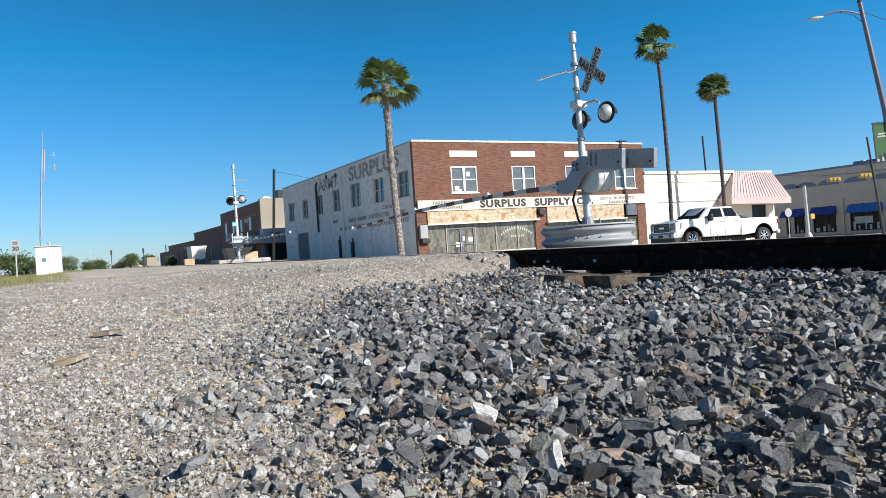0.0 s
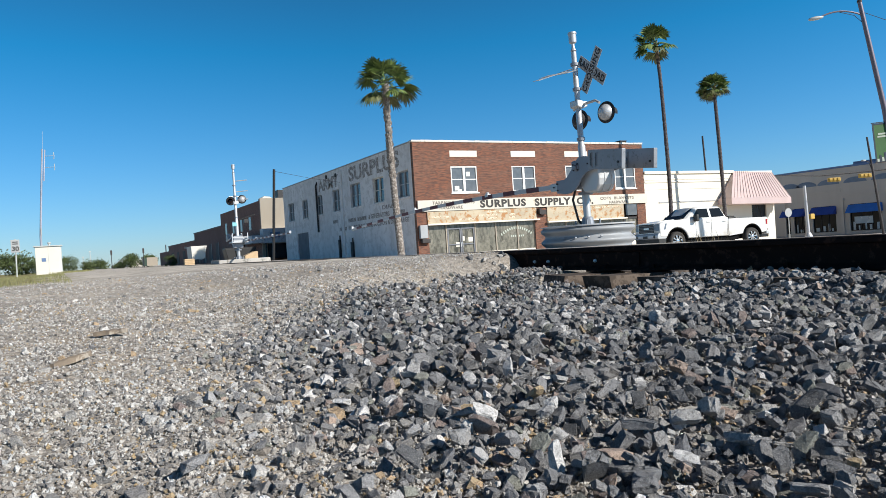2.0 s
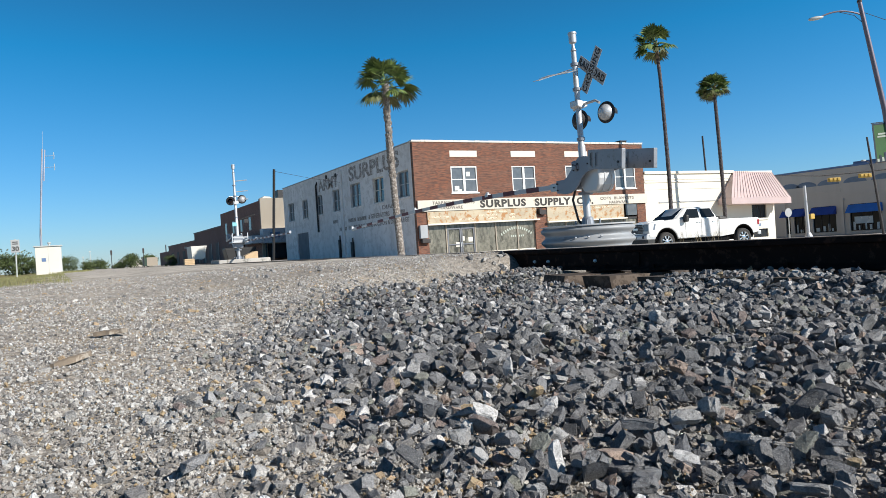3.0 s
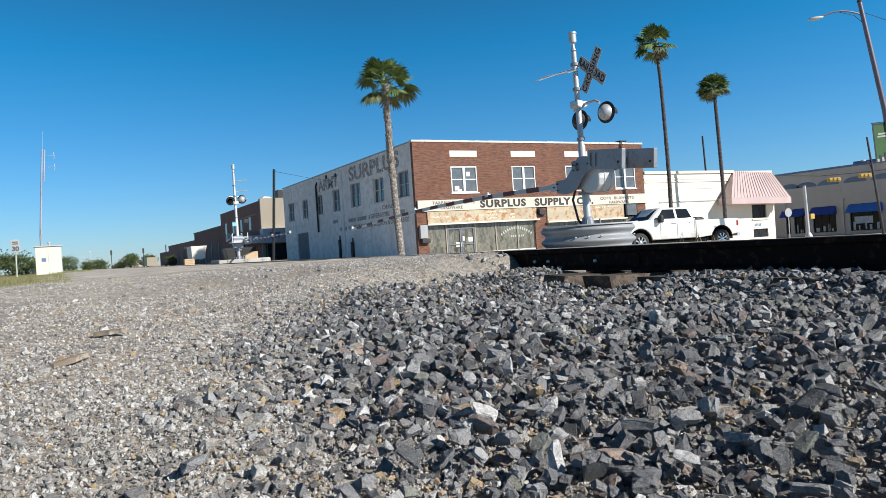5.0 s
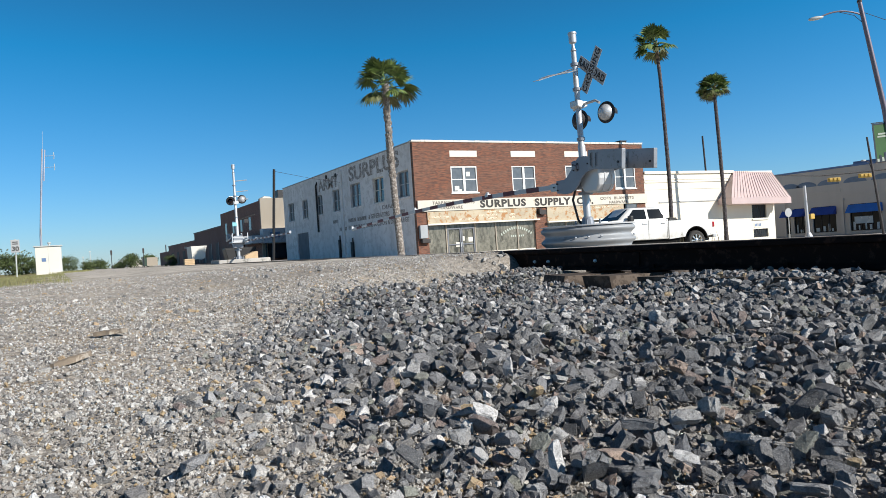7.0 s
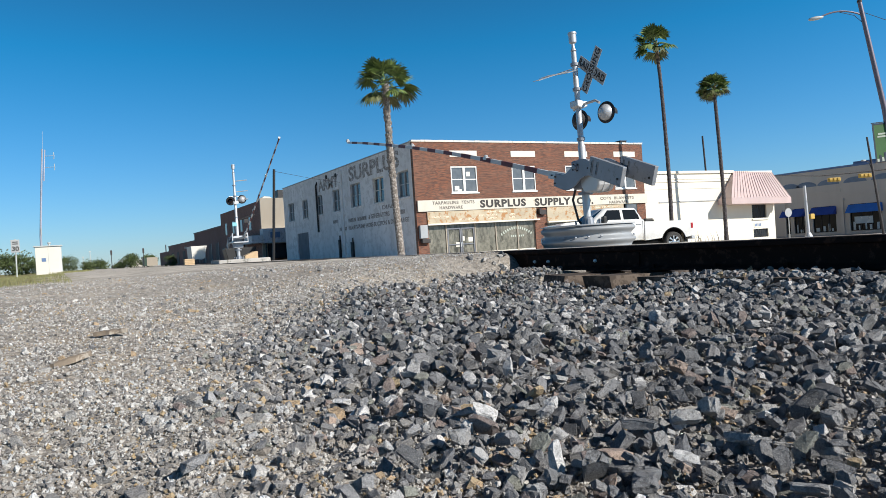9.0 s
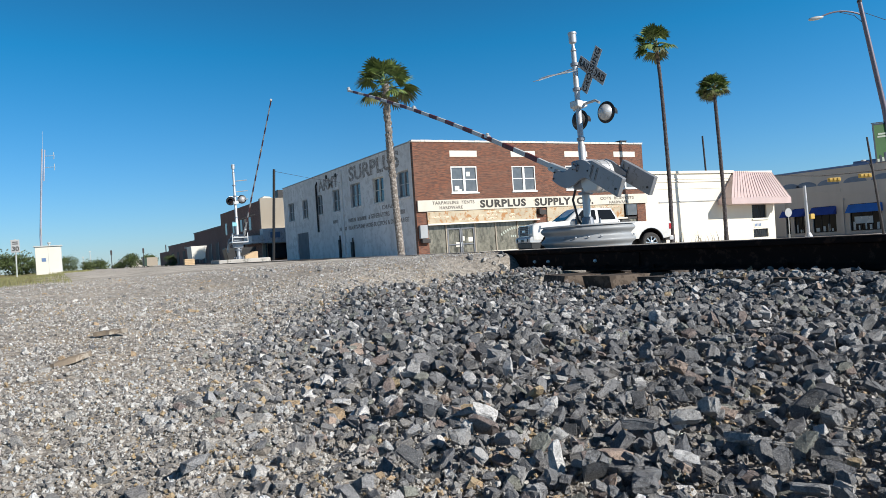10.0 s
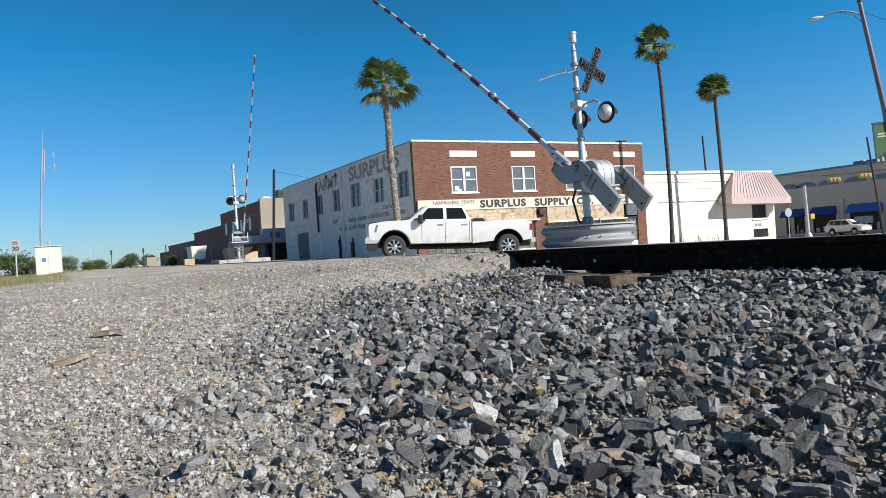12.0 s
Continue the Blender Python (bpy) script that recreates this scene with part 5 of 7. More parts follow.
YELLOW = paint("signal_yellow", (0.50, 0.32, 0.06), 0.6, vary=0.2)
signal_pole()
rs = plain_pole("round_sign_post", (53.2, 42.6, -1.2), (53.2, 42.6, 1.6), 0.05, 0.05, LAMPGREY, "grey post with a round sign seen from behind", "road sign")
rs.matrix_basis = pose(60.8, 43.5, -1.37)
part("sign_disc", Mesh().lathe([(0.0, 0.0), (0.42, 0.0), (0.42, 0.02), (0.0, 0.02)], 20, pose(-0.06, -0.05, 2.6, 90, 0, -8)), GREYFRAME, rs)
# ---- the row of older buildings along the tracks ----
DARKRED = brick_material("sooty_brick", (0.20, 0.09, 0.075), (0.13, 0.065, 0.055), (0.18, 0.15, 0.135), "Y")


def old_row():
    root = thing("beige_store", pose(22.89, 90.91, -0.33) @ Matrix.Scale(1.045, 4), "two-storey store with beige front and dark brick flank", "building")
    part("front_wall", wall_with_openings(13.0, 0, 7.85, 0.35, [(0.6, 12.0, 0, 2.2)]), BEIGE, root, "plain beige stucco front")
    part("flank", Mesh().box(0, 0.35, 0.352, 24.5, 0, 7.6), BRICK_SIDE, root, "dark brick flank")
    part("rear_wall", Mesh().box(0.36, 13, 24.2, 24.5, 0, 7.4), BRICK_SIDE, root)
    part("far_wall", Mesh().box(12.7, 13, 0.36, 24.1, 0, 7.4), BRICK_SIDE, root)
    part("roof", Mesh().box(0.36, 12.6, 0.36, 24.1, 6.9, 7.1), ROOF, root)
    part("roof_shed", Mesh().prism([(0.5, 7.6), (0.55, 7.95), (0.9, 8.2), (1.6, 8.12), (2.3, 7.7)], "y", 1.2, 3.0), WHITE, root, "pale curved roof shed")
    part("roof_tank", Mesh().box(2.45, 3.6, 0.6, 1.8, 7.1, 8.9), BLACK, root, "dark square roof tank", bevel=0.03)
    for y in (5, 10, 15, 20):
        w = part("window", Mesh().box(-0.03, 0.05, y, y + 1.3, 4.2, 6.0), GREYFRAME, root)
        part("pane", Mesh().box(-0.045, -0.031, y + 0.1, y + 1.2, 4.3, 5.9), GLASS, w)
    cn = part("canopy", Mesh().box(-0.25, 13, -1.6, -0.003, 2.3, 4.05), PALEBLUE, root, "pale boarded canopy front", bevel=0.03)
    part("flank_canopy", Mesh().box(-1.6, -0.3, -1.4, 9.0, 2.35, 3.3), PALEBLUE, root, "pale boarded canopy front", bevel=0.03)
    part("canopy_sign", Mesh().box(0.6, 1.8, -1.63, -1.601, 2.9, 3.6), SIGNBLUE, cn)
    for x in (0.0, 3.2):
        part("canopy_post", Mesh().box(x, x + 0.14, -1.4, -1.26, 0, 2.3), DARKPOLE, root)
    for y in (3.5, 8.6):
        part("canopy_post", Mesh().box(-1.5, -1.36, y, y + 0.14, 0, 2.35), DARKPOLE, root)
    part("shop_pane", Mesh().box(0.7, 11.9, 0.15, 0.18, 0.4, 2.2), GLASS, root)
    d2 = thing("low_brick_store", pose(22.99, 116.62, -0.22) @ Matrix.Scale(1.045, 4), "low dark brick store with dock doors", "building")
    part("flank", Mesh().box(0, 12, 0, 25.5, 0, 5.6), DARKRED, d2)
    part("parapet", Mesh().box(-0.1, 12.1, -0.1, 25.6, 5.6, 5.8), ROOF, d2)
    for y in (3, 9, 15, 21):
        w = part("dock_door", Mesh().box(-0.05, 0.05, y, y + 2.4, 0.2, 3.2), DARKPOLE, d2)
        part("door_frame", Mesh().box(-0.09, -0.02, y - 0.15, y, 0.2, 3.3), GREYFRAME, w)
    d3 = thing("far_brick_store", pose(22.99, 143.48, -0.22) @ Matrix.Scale(1.045, 4), "long low brick warehouse farther along the tracks", "building")
    part("flank", Mesh().box(0, 12, 0, 36, 0, 4.35), BRICK_SIDE, d3)
    part("parapet", Mesh().box(-0.1, 12.1, -0.1, 36.1, 4.35, 4.5), ROOF, d3)
    for y in (4, 12, 20, 28):
        part("dock_door", Mesh().box(-0.05, 0.05, y, y + 3, 0.2, 2.8), DARKPOLE, d3)
    part("wall_lamp", Mesh().box(-0.4, -0.02, 9, 9.5, 3.2, 3.6), WHITE, d3)
    d4 = thing("end_shed", pose(22.99, 181.83, -0.12) @ Matrix.Scale(1.045, 4), "low dark shed at the row's end", "building")
    part("shed", Mesh().prism([(0, 0), (9, 0), (9, 2.9), (4.5, 3.9), (0, 3.2)], "y", 0, 16), DARKRED, d4)
    part("chimney_pipe", Mesh().tube([(0.5, 8, 3.2), (0.5, 8, 5.0)], 0.12, 6), DARKPOLE, d4)


PALEBLUE = paint("pale_blue_boards", (0.52, 0.56, 0.60), 0.7, wear=(0.35, 0.37, 0.4), vary=0.15, streak=True)
old_row()


def yard_clutter():
    tr = thing("box_trailer", pose(9.9, 62.8, 0.02), "small white box trailer parked on the yard", "trailer")
    part("box", Mesh().prism([(-0.1, 0.45), (0.9, 0.5), (1.15, 1.6), (-0.15, 1.6)], "y", 0, 2.4), WHITE, tr, bevel=0.03)
    for q in (0.2, 2.1):
        part("wheel", Mesh().tube([(-0.12, q, 0.3), (0.1, q, 0.3)], 0.3, 12), BLACK, tr)
    part("tow_bar", Mesh().box(0.4, 0.55, -1.0, 0, 0.4, 0.5), STEEL, tr)
    cr = thing("tan_crate", pose(8.5, 58.2, 0.02), "tan wooden crate beside the trailer", "crate")
    for k in range(4):
        part("board", Mesh().box(0, 0.75, 0, 0.6, 0.02 + 0.13 * k, 0.14 + 0.13 * k), CRATE, cr, bevel=0.01)
    bx = thing("plywood_shelter", pose(9.15, 40.4, 0.04), "slanted tan plywood box by the far gate", "box")
    part("box_body", Mesh().prism([(0, 0), (0.72, 0), (0.72, 0.62), (0.55, 0.62), (0, 0.4)], "y", 0, 0.7), CRATE, bx, bevel=0.015)
    ti = thing("dark_dumpster", pose(15.2, 76.0, 0.0), "dark steel waste skip before the brick store", "skip")
    part("skip_body", Mesh().prism([(0.3, 0.15), (2.9, 0.15), (3.2, 1.4), (0, 1.4)], "y", 0, 1.8), BLACK, ti, bevel=0.03)
    part("skip_lid", Mesh().box(0, 3.2, 0, 1.8, 1.41, 1.5), BLACK, ti)
    cab = thing("signal_cabinet", pose(-0.55, 45.7, 0.0), "white steel railway signal cabinet on the grass", "signal cabinet")
    rot = pose(0, 0, 0, 0, 0, -2)
    body = part("cabinet_body", Mesh().box(-0.66, 0.60, -0.45, 0.5, 0.06, 1.68), WHITE, cab, bevel=0.02)
    part("cabinet_side", Mesh().box(0.602, 0.64, -0.4, 0.45, 0.1, 1.62), LAMPGREY, body)
    part("cabinet_roof", Mesh().box(-0.72, 0.70, -0.52, 0.56, 1.68, 1.74), LAMPGREY, cab, bevel=0.015)
    part("roof_vent", Mesh().lathe([(0.05, 1.74), (0.05, 1.84), (0.1, 1.86), (0.1, 1.92), (0, 1.93)], 12, Matrix.Translation((0.05, 0, 0))), LAMPGREY, cab)
    part("plinth", Mesh().box(-0.75, 0.75, -0.55, 0.6, -0.05, 0.06), CONCRETE, cab)
    part("door_seam", Mesh().box(-0.03, -0.015, -0.458, -0.449, 0.15, 1.6), GREYFRAME, body)
    part("door_notice", Mesh().box(-0.36, -0.14, -0.462, -0.449, 0.85, 1.05), SIGNBLUE, body)
    part("antenna", Mesh().tube([(-0.3, 0.2, 1.74), (-0.3, 0.2, 2.3), (-0.3, 0.2, 2.32), (-0.3, 0.2, 2.75)], [0.015, 0.015, 0.035, 0.035], 6), GREYFRAME, cab)
    tw = thing("radio_mast", pose(-1.0, 50.5, 0.0), "grey tubular radio mast with side antennas", "radio mast")
    part("mast_tube", Mesh().tube([(0, 0, 0), (0.02, -0.02, 2.5), (0.2, -0.06, 5.0), (0.42, -0.16, 7.9)], [0.066, 0.066, 0.056, 0.05], 8), POLEGREY, tw)
    part("side_tube", Mesh().tube([(0.40, -0.18, 5.9), (0.56, -0.22, 7.85)], 0.04, 8), POLEGREY, tw)
    part("whip", Mesh().tube([(0.45, -0.16, 7.9), (0.5, -0.2, 9.0)], 0.006, 5), LAMPGREY, tw)
    for z in (7.45, 6.75):
        ar = part("antenna_arm", Mesh().tube([(0.52, -0.22, z), (1.02, -0.42, z)], 0.016, 5), LAMPGREY, tw)
        part("antenna_loop", Mesh().tube([(1.02, -0.42, z - 0.2), (1.05, -0.44, z), (1.02, -0.42, z + 0.2)], 0.022, 6), LAMPGREY, ar)
    sg = thing("speed_sign", pose(-1.65, 35.0, 0.0), "white speed limit sign on a thin steel post", "road sign")
    part("post", Mesh().tube([(0, 0, -0.05), (0.02, 0, 1.75)], 0.03, 6), LAMPGREY, sg)
    plate = part("sign_plate", Mesh().box(-0.15, 0.17, -0.05, -0.035, 1.18, 1.72), SIGNWHITE, sg, bevel=0.004)
    letter_parts(letters("30", 0.26, 0.006, bold=0.008), INK, plate, pose(0.01, -0.054, 1.33))
    for z in (1.62, 1.54):
        part("lettering_bar", Mesh().box(-0.09, 0.11, -0.058, -0.05, z - 0.02, z + 0.02), INK, plate)
    # far posts and signs on the open side
    for x, y, h, c, lab in ((4.1, 122.8, 3.0, LAMPGREY, "thin grey lamp post far along the tracks"), (7.0, 121.3, 2.9, DARKPOLE, "dark signal post far along the tracks"), (3.1, 123.4, 2.2, LAMPGREY, "thin grey post far along the tracks"), (11.4, 119.0, 2.9, DARKPOLE, "dark post far along the tracks")):
        p = plain_pole("far_post", (x, y, 0), (x, y, h), 0.06, 0.045, c, lab, "post")
        part("head", Mesh().box(-0.13, 0.13, -0.06, 0.06, h - 0.12 if c is LAMPGREY else h - 0.7, h + 0.04), c, p)
    hs = thing("white_house", pose(27.5, 424, 0), "low white house under trees in the distance", "house")
    part("walls", Mesh().box(0, 15, 0, 8, 0, 2.6), WHITE, hs)
    part("roof", Mesh().prism([(-0.4, 2.6), (15.4, 2.6), (13.5, 4.2), (1.5, 4.2)], "y", -0.4, 8.4), LAMPGREY, hs)
    for x in (2, 6, 10.5):
        w = part("window", Mesh().box(x, x + 1.5, -0.05, 0.02, 0.9, 2.1), DARKPOLE, hs)
    rc = thing("freight_container", pose(15.4, 161, -0.1), "beige freight container with dark end", "container")
    part("container_body", Mesh().box(0.6, 2.7, 0, 2.6, 0.2, 2.0), BEIGE, rc)
    part("container_end", Mesh().box(0, 0.59, 0, 2.6, 0.2, 1.9), DARKGREEN, rc)


CRATE = paint("tan_boards", (0.52, 0.37, 0.22), 0.8, vary=0.25, scale=2)
POLEGREY = paint("mast_grey", (0.36, 0.38, 0.46), 0.5, 0.3)
DARKGREEN = paint("dark_green_paint", (0.02, 0.05, 0.035), 0.6)
yard_clutter()


# ---- trees and shrubs far off ----
BUSH = leaf_material("bush_leaf", (0.03, 0.05, 0.015), (0.075, 0.10, 0.03))


def leafy(name, x, y, w, h, seed, label, trunk=0.3):
    rnd = random.Random(seed)
    root = thing(name, pose(x, y, float(ground_z(x, y)) - 0.05), label, "tree" if name == "tree" else "shrub", "far trees" if name == "tree" else "far shrubs")
    stem = Mesh()
    tips = []
    for k in range(6):
        a = rnd.uniform(0, 6.28)
        r = w * 0.32 * rnd.random()
        tip = Vector((r * math.cos(a), r * math.sin(a), h * rnd.uniform(0.45, 0.75)))
        stem.tube([(0, 0, 0), (tip.x * 0.2, tip.y * 0.2, h * trunk), tip], [0.05 * h * 0.6, 0.035 * h * 0.6, 0.012 * h], 6)
        tips.append(tip)
    part("trunk", stem, TRUNK_DARK, root)
    crown = Mesh()
    for k in range(22):
        a, e = rnd.uniform(0, 6.28), rnd.uniform(-1.2, 1.3)
        c = Vector((w * 0.36 * math.cos(a) * math.cos(e), w * 0.36 * math.sin(a) * math.cos(e), h * (trunk + 0.35) + h * 0.3 * math.sin(e)))
        rr = w * rnd.uniform(0.13, 0.22)
        for q in range(130):
            d = Vector((rnd.gauss(0, 1), rnd.gauss(0, 1), rnd.gauss(0, 0.8)))
            d = d.normalized() * rr * rnd.uniform(0.45, 1.1)
            n = Vector((rnd.gauss(0, 1), rnd.gauss(0, 1), rnd.gauss(0, 1))).normalized()
            t = n.orthogonal().normalized()
            u = n.cross(t)
            s = max(0.05, w * 0.03) * rnd.uniform(0.6, 1.3)
            p = c + d
            crown.add([p - t * s, p + u * s * 0.5, p + t * s, p - u * s * 0.5], [(0, 1, 2, 3)])
    me = crown.mesh("crown", 0, False)
    part("crown", me, BUSH, root, "uneven crown of small leaves")


leafy("shrub", -5.2, 105.3, 5.6, 3.1, 11, "broad green shrub on the grass", 0.1)
leafy("shrub", -9.0, 107, 5.0, 2.7, 19, "green shrub on the grass", 0.1)
leafy("shrub", -2.4, 103.5, 2.4, 2.0, 12, "green shrub behind the cabinet", 0.1)
leafy("shrub", 0.8, 102, 2.8, 2.1, 13, "green shrub behind the cabinet", 0.1)
leafy("shrub", 3.7, 100.5, 3.6, 1.25, 14, "low green shrub on the grass", 0.05)
leafy("tree", 33, 414, 13, 7.5, 16, "dark green tree behind the white house", 0.15)
leafy("tree", 41, 410, 11, 6.8, 17, "dark green tree behind the white house", 0.15)
leafy("tree", 27, 416, 7, 3.6, 18, "small dark green tree in the distance", 0.1)
leafy("shrub", 19.2, 150, 3.0, 2.9, 15, "dark green shrub beside the sheds", 0.1)
# ---- vehicles ----
def car_paint(name, color, dirt=(0.34, 0.29, 0.21)):
    ma, nt, b = start(name, 0.28)
    at = where(nt)
    sep = nt.nodes.new("ShaderNodeSeparateXYZ")
    tc = nt.nodes.new("ShaderNodeTexCoord")
    nt.links.new(tc.outputs["Object"], sep.inputs[0])
    m = node(nt, "Math")
    m.operation = "MULTIPLY_ADD"
    m.use_clamp = True
    nt.links.new(sep.outputs[2], m.inputs[0])
    m.inputs[1].default_value, m.inputs[2].default_value = -1.6, 1.85
    d = node(nt, "Math")
    d.operation = "MULTIPLY"
    nt.links.new(m.outputs[0], d.inputs[0])
    nt.links.new(ramp(nt, noise_at(nt, at, 2.2, 7, 0.7), [(0.4, 0.0), (0.7, 0.9)]), d.inputs[1])
    nt.links.new(mix(nt, d.outputs[0], color, dirt), b.inputs["Base Color"])
    b.inputs["Coat Weight"].default_value = 0.5
    return ma


CARWHITE = car_paint("white_car_paint", (0.70, 0.70, 0.685))
CARSILVER = car_paint("pale_silver_car_paint", (0.68, 0.69, 0.70))
BUMPER = paint("grey_white_bumper", (0.50, 0.51, 0.52), 0.35, 0.2, vary=0.1)
CARGLASS, glass_tree, glass_bsdf = start("car_glass", 0.02, spec=0.3)
glass_bsdf.inputs["Base Color"].default_value = (0.012, 0.014, 0.016, 1)
TYRE = paint("tyre_rubber", (0.045, 0.042, 0.04), 0.85, vary=0.3, scale=3)
CHROME = paint("bright_alloy", (0.66, 0.67, 0.69), 0.25, 0.9, vary=0.08)
HEADLAMP = glass("headlamp_glass", (0.10, 0.115, 0.14), 0.1)
TAILRED = paint("red_tail_lens", (0.40, 0.01, 0.02), 0.25)
DEEPBLACK = paint("black_liner_and_shade", (0.008, 0.008, 0.008), 0.9, vary=0.2, spec=0.1)
TRIM = paint("black_trim", (0.02, 0.02, 0.02), 0.55)


def arch(xc, r, z0, n=10):
    """Points of a wheel arch from its front foot to its rear foot."""
    zc = 0.43
    a0 = math.asin(max(-1, min(1, (z0 - zc) / r)))
    return [(xc - r * math.cos(a0 + (math.pi - 2 * a0) * k / n), zc + r * math.sin(a0 + (math.pi - 2 * a0) * k / n)) for k in range(n + 1)]


def wheel(parent, x, y, r, w, out, spokes=8):
    """A wheel on its own axle; out is the side that shows (-1 or 1 along y)."""
    hub = new("wheel")
    hub.parent = parent
    hub.matrix_basis = pose(x, y, r)
    t = pose(0, 0, 0, 90 if out < 0 else -90)
    part("tyre", Mesh().lathe([(r * 0.62, -w / 2), (r * 0.86, -w / 2 - 0.01), (r * 0.97, -w / 2 + 0.03), (r, -w / 4), (r, w / 4), (r * 0.97, w / 2 - 0.03), (r * 0.86, w / 2 + 0.01), (r * 0.62, w / 2)], 36, t), TYRE, hub, "black rubber tyre", smooth=35)
    rim = part("rim", Mesh().lathe([(r * 0.66, w / 2 - 0.005), (r * 0.62, w / 2 - 0.01), (r * 0.58, w / 2 - 0.06), (r * 0.5, w / 2 - 0.1), (0.0, w / 2 - 0.1)], 30, t), TRIM, hub, "dark rim well", smooth=35)
    for k in range(spokes):
        m = t @ pose(0, 0, 0, 0, 0, 360 * k / spokes)
        ou = [(0.08, -0.028), (r * 0.34, -0.02), (r * 0.62, -0.045), (r * 0.62, 0.045), (r * 0.34, 0.02), (0.08, 0.028)]
        part("spoke", Mesh().prism(ou, "z", w / 2 - 0.07, w / 2 - 0.02, m), CHROME, rim)
    part("hub_cap", Mesh().lathe([(0.1, w / 2 - 0.08), (0.1, w / 2 - 0.01), (0.07, w / 2 + 0.01), (0, w / 2 + 0.012)], 18, t), CHROME, rim, smooth=35)
    part("rim_lip", Mesh().lathe([(r * 0.58, w / 2 - 0.03), (r * 0.64, w / 2 + 0.005), (r * 0.67, w / 2 - 0.01)], 30, t), CHROME, rim, smooth=35)
    return hub


def greenhouse(belt, roof, zb, zr, wb, wr):
    """The tapered cab above the belt line; belt and roof are front and rear x."""
    b = Mesh()
    n = 0
    rows = []
    for t in (0.0, 0.5, 0.85, 0.96, 1.0):
        s = t if t < 0.9 else (0.90 if t < 0.99 else 0.99)
        x0 = belt[0] + (roof[0] - belt[0]) * s + (0.10 if t == 1 else 0.02 if t > 0.9 else 0)
        x1 = belt[1] + (roof[1] - belt[1]) * s - (0.10 if t == 1 else 0.02 if t > 0.9 else 0)
        w = wb + (wr - wb) * s - (0.14 if t == 1 else 0.03 if t > 0.9 else 0)
        z = zb + (zr - zb) * t
        rows.append([(x0 + 0.05, -w + 0.08, z), (x0 + 0.18, -w, z), (x1 - 0.1, -w, z), (x1, -w + 0.1, z), (x1, w - 0.1, z), (x1 - 0.1, w, z), (x0 + 0.18, w, z), (x0 + 0.05, w - 0.08, z), (x0, w * 0.45, z), (x0, -w * 0.45, z)])
    k = len(rows[0])
    v = [p for r in rows for p in r]
    f = [(i * k + q, i * k + (q + 1) % k, (i + 1) * k + (q + 1) % k, (i + 1) * k + q) for i in range(len(rows) - 1) for q in range(k)]
    f.append(tuple((len(rows) - 1) * k + q for q in range(k)))
    return b.add(v, f)


def side_pane(pts, wb, wr, zb, zr, side, proud=0.006, thick=0.01):
    """A side window: (x, z) outline laid on the leaning cab side."""
    def yy(z):
        return wb + (wr - wb) * min(1, (z - zb) / (zr - zb))
    v = [(x, side * (yy(z) + proud - d), z) for d in (0, thick) for x, z in pts]
    n = len(pts)
    return Mesh().add(v, [tuple(range(n)), tuple(range(n, 2 * n))[::-1]] + [(k, (k + 1) % n, (k + 1) % n + n, k + n) for k in range(n)])


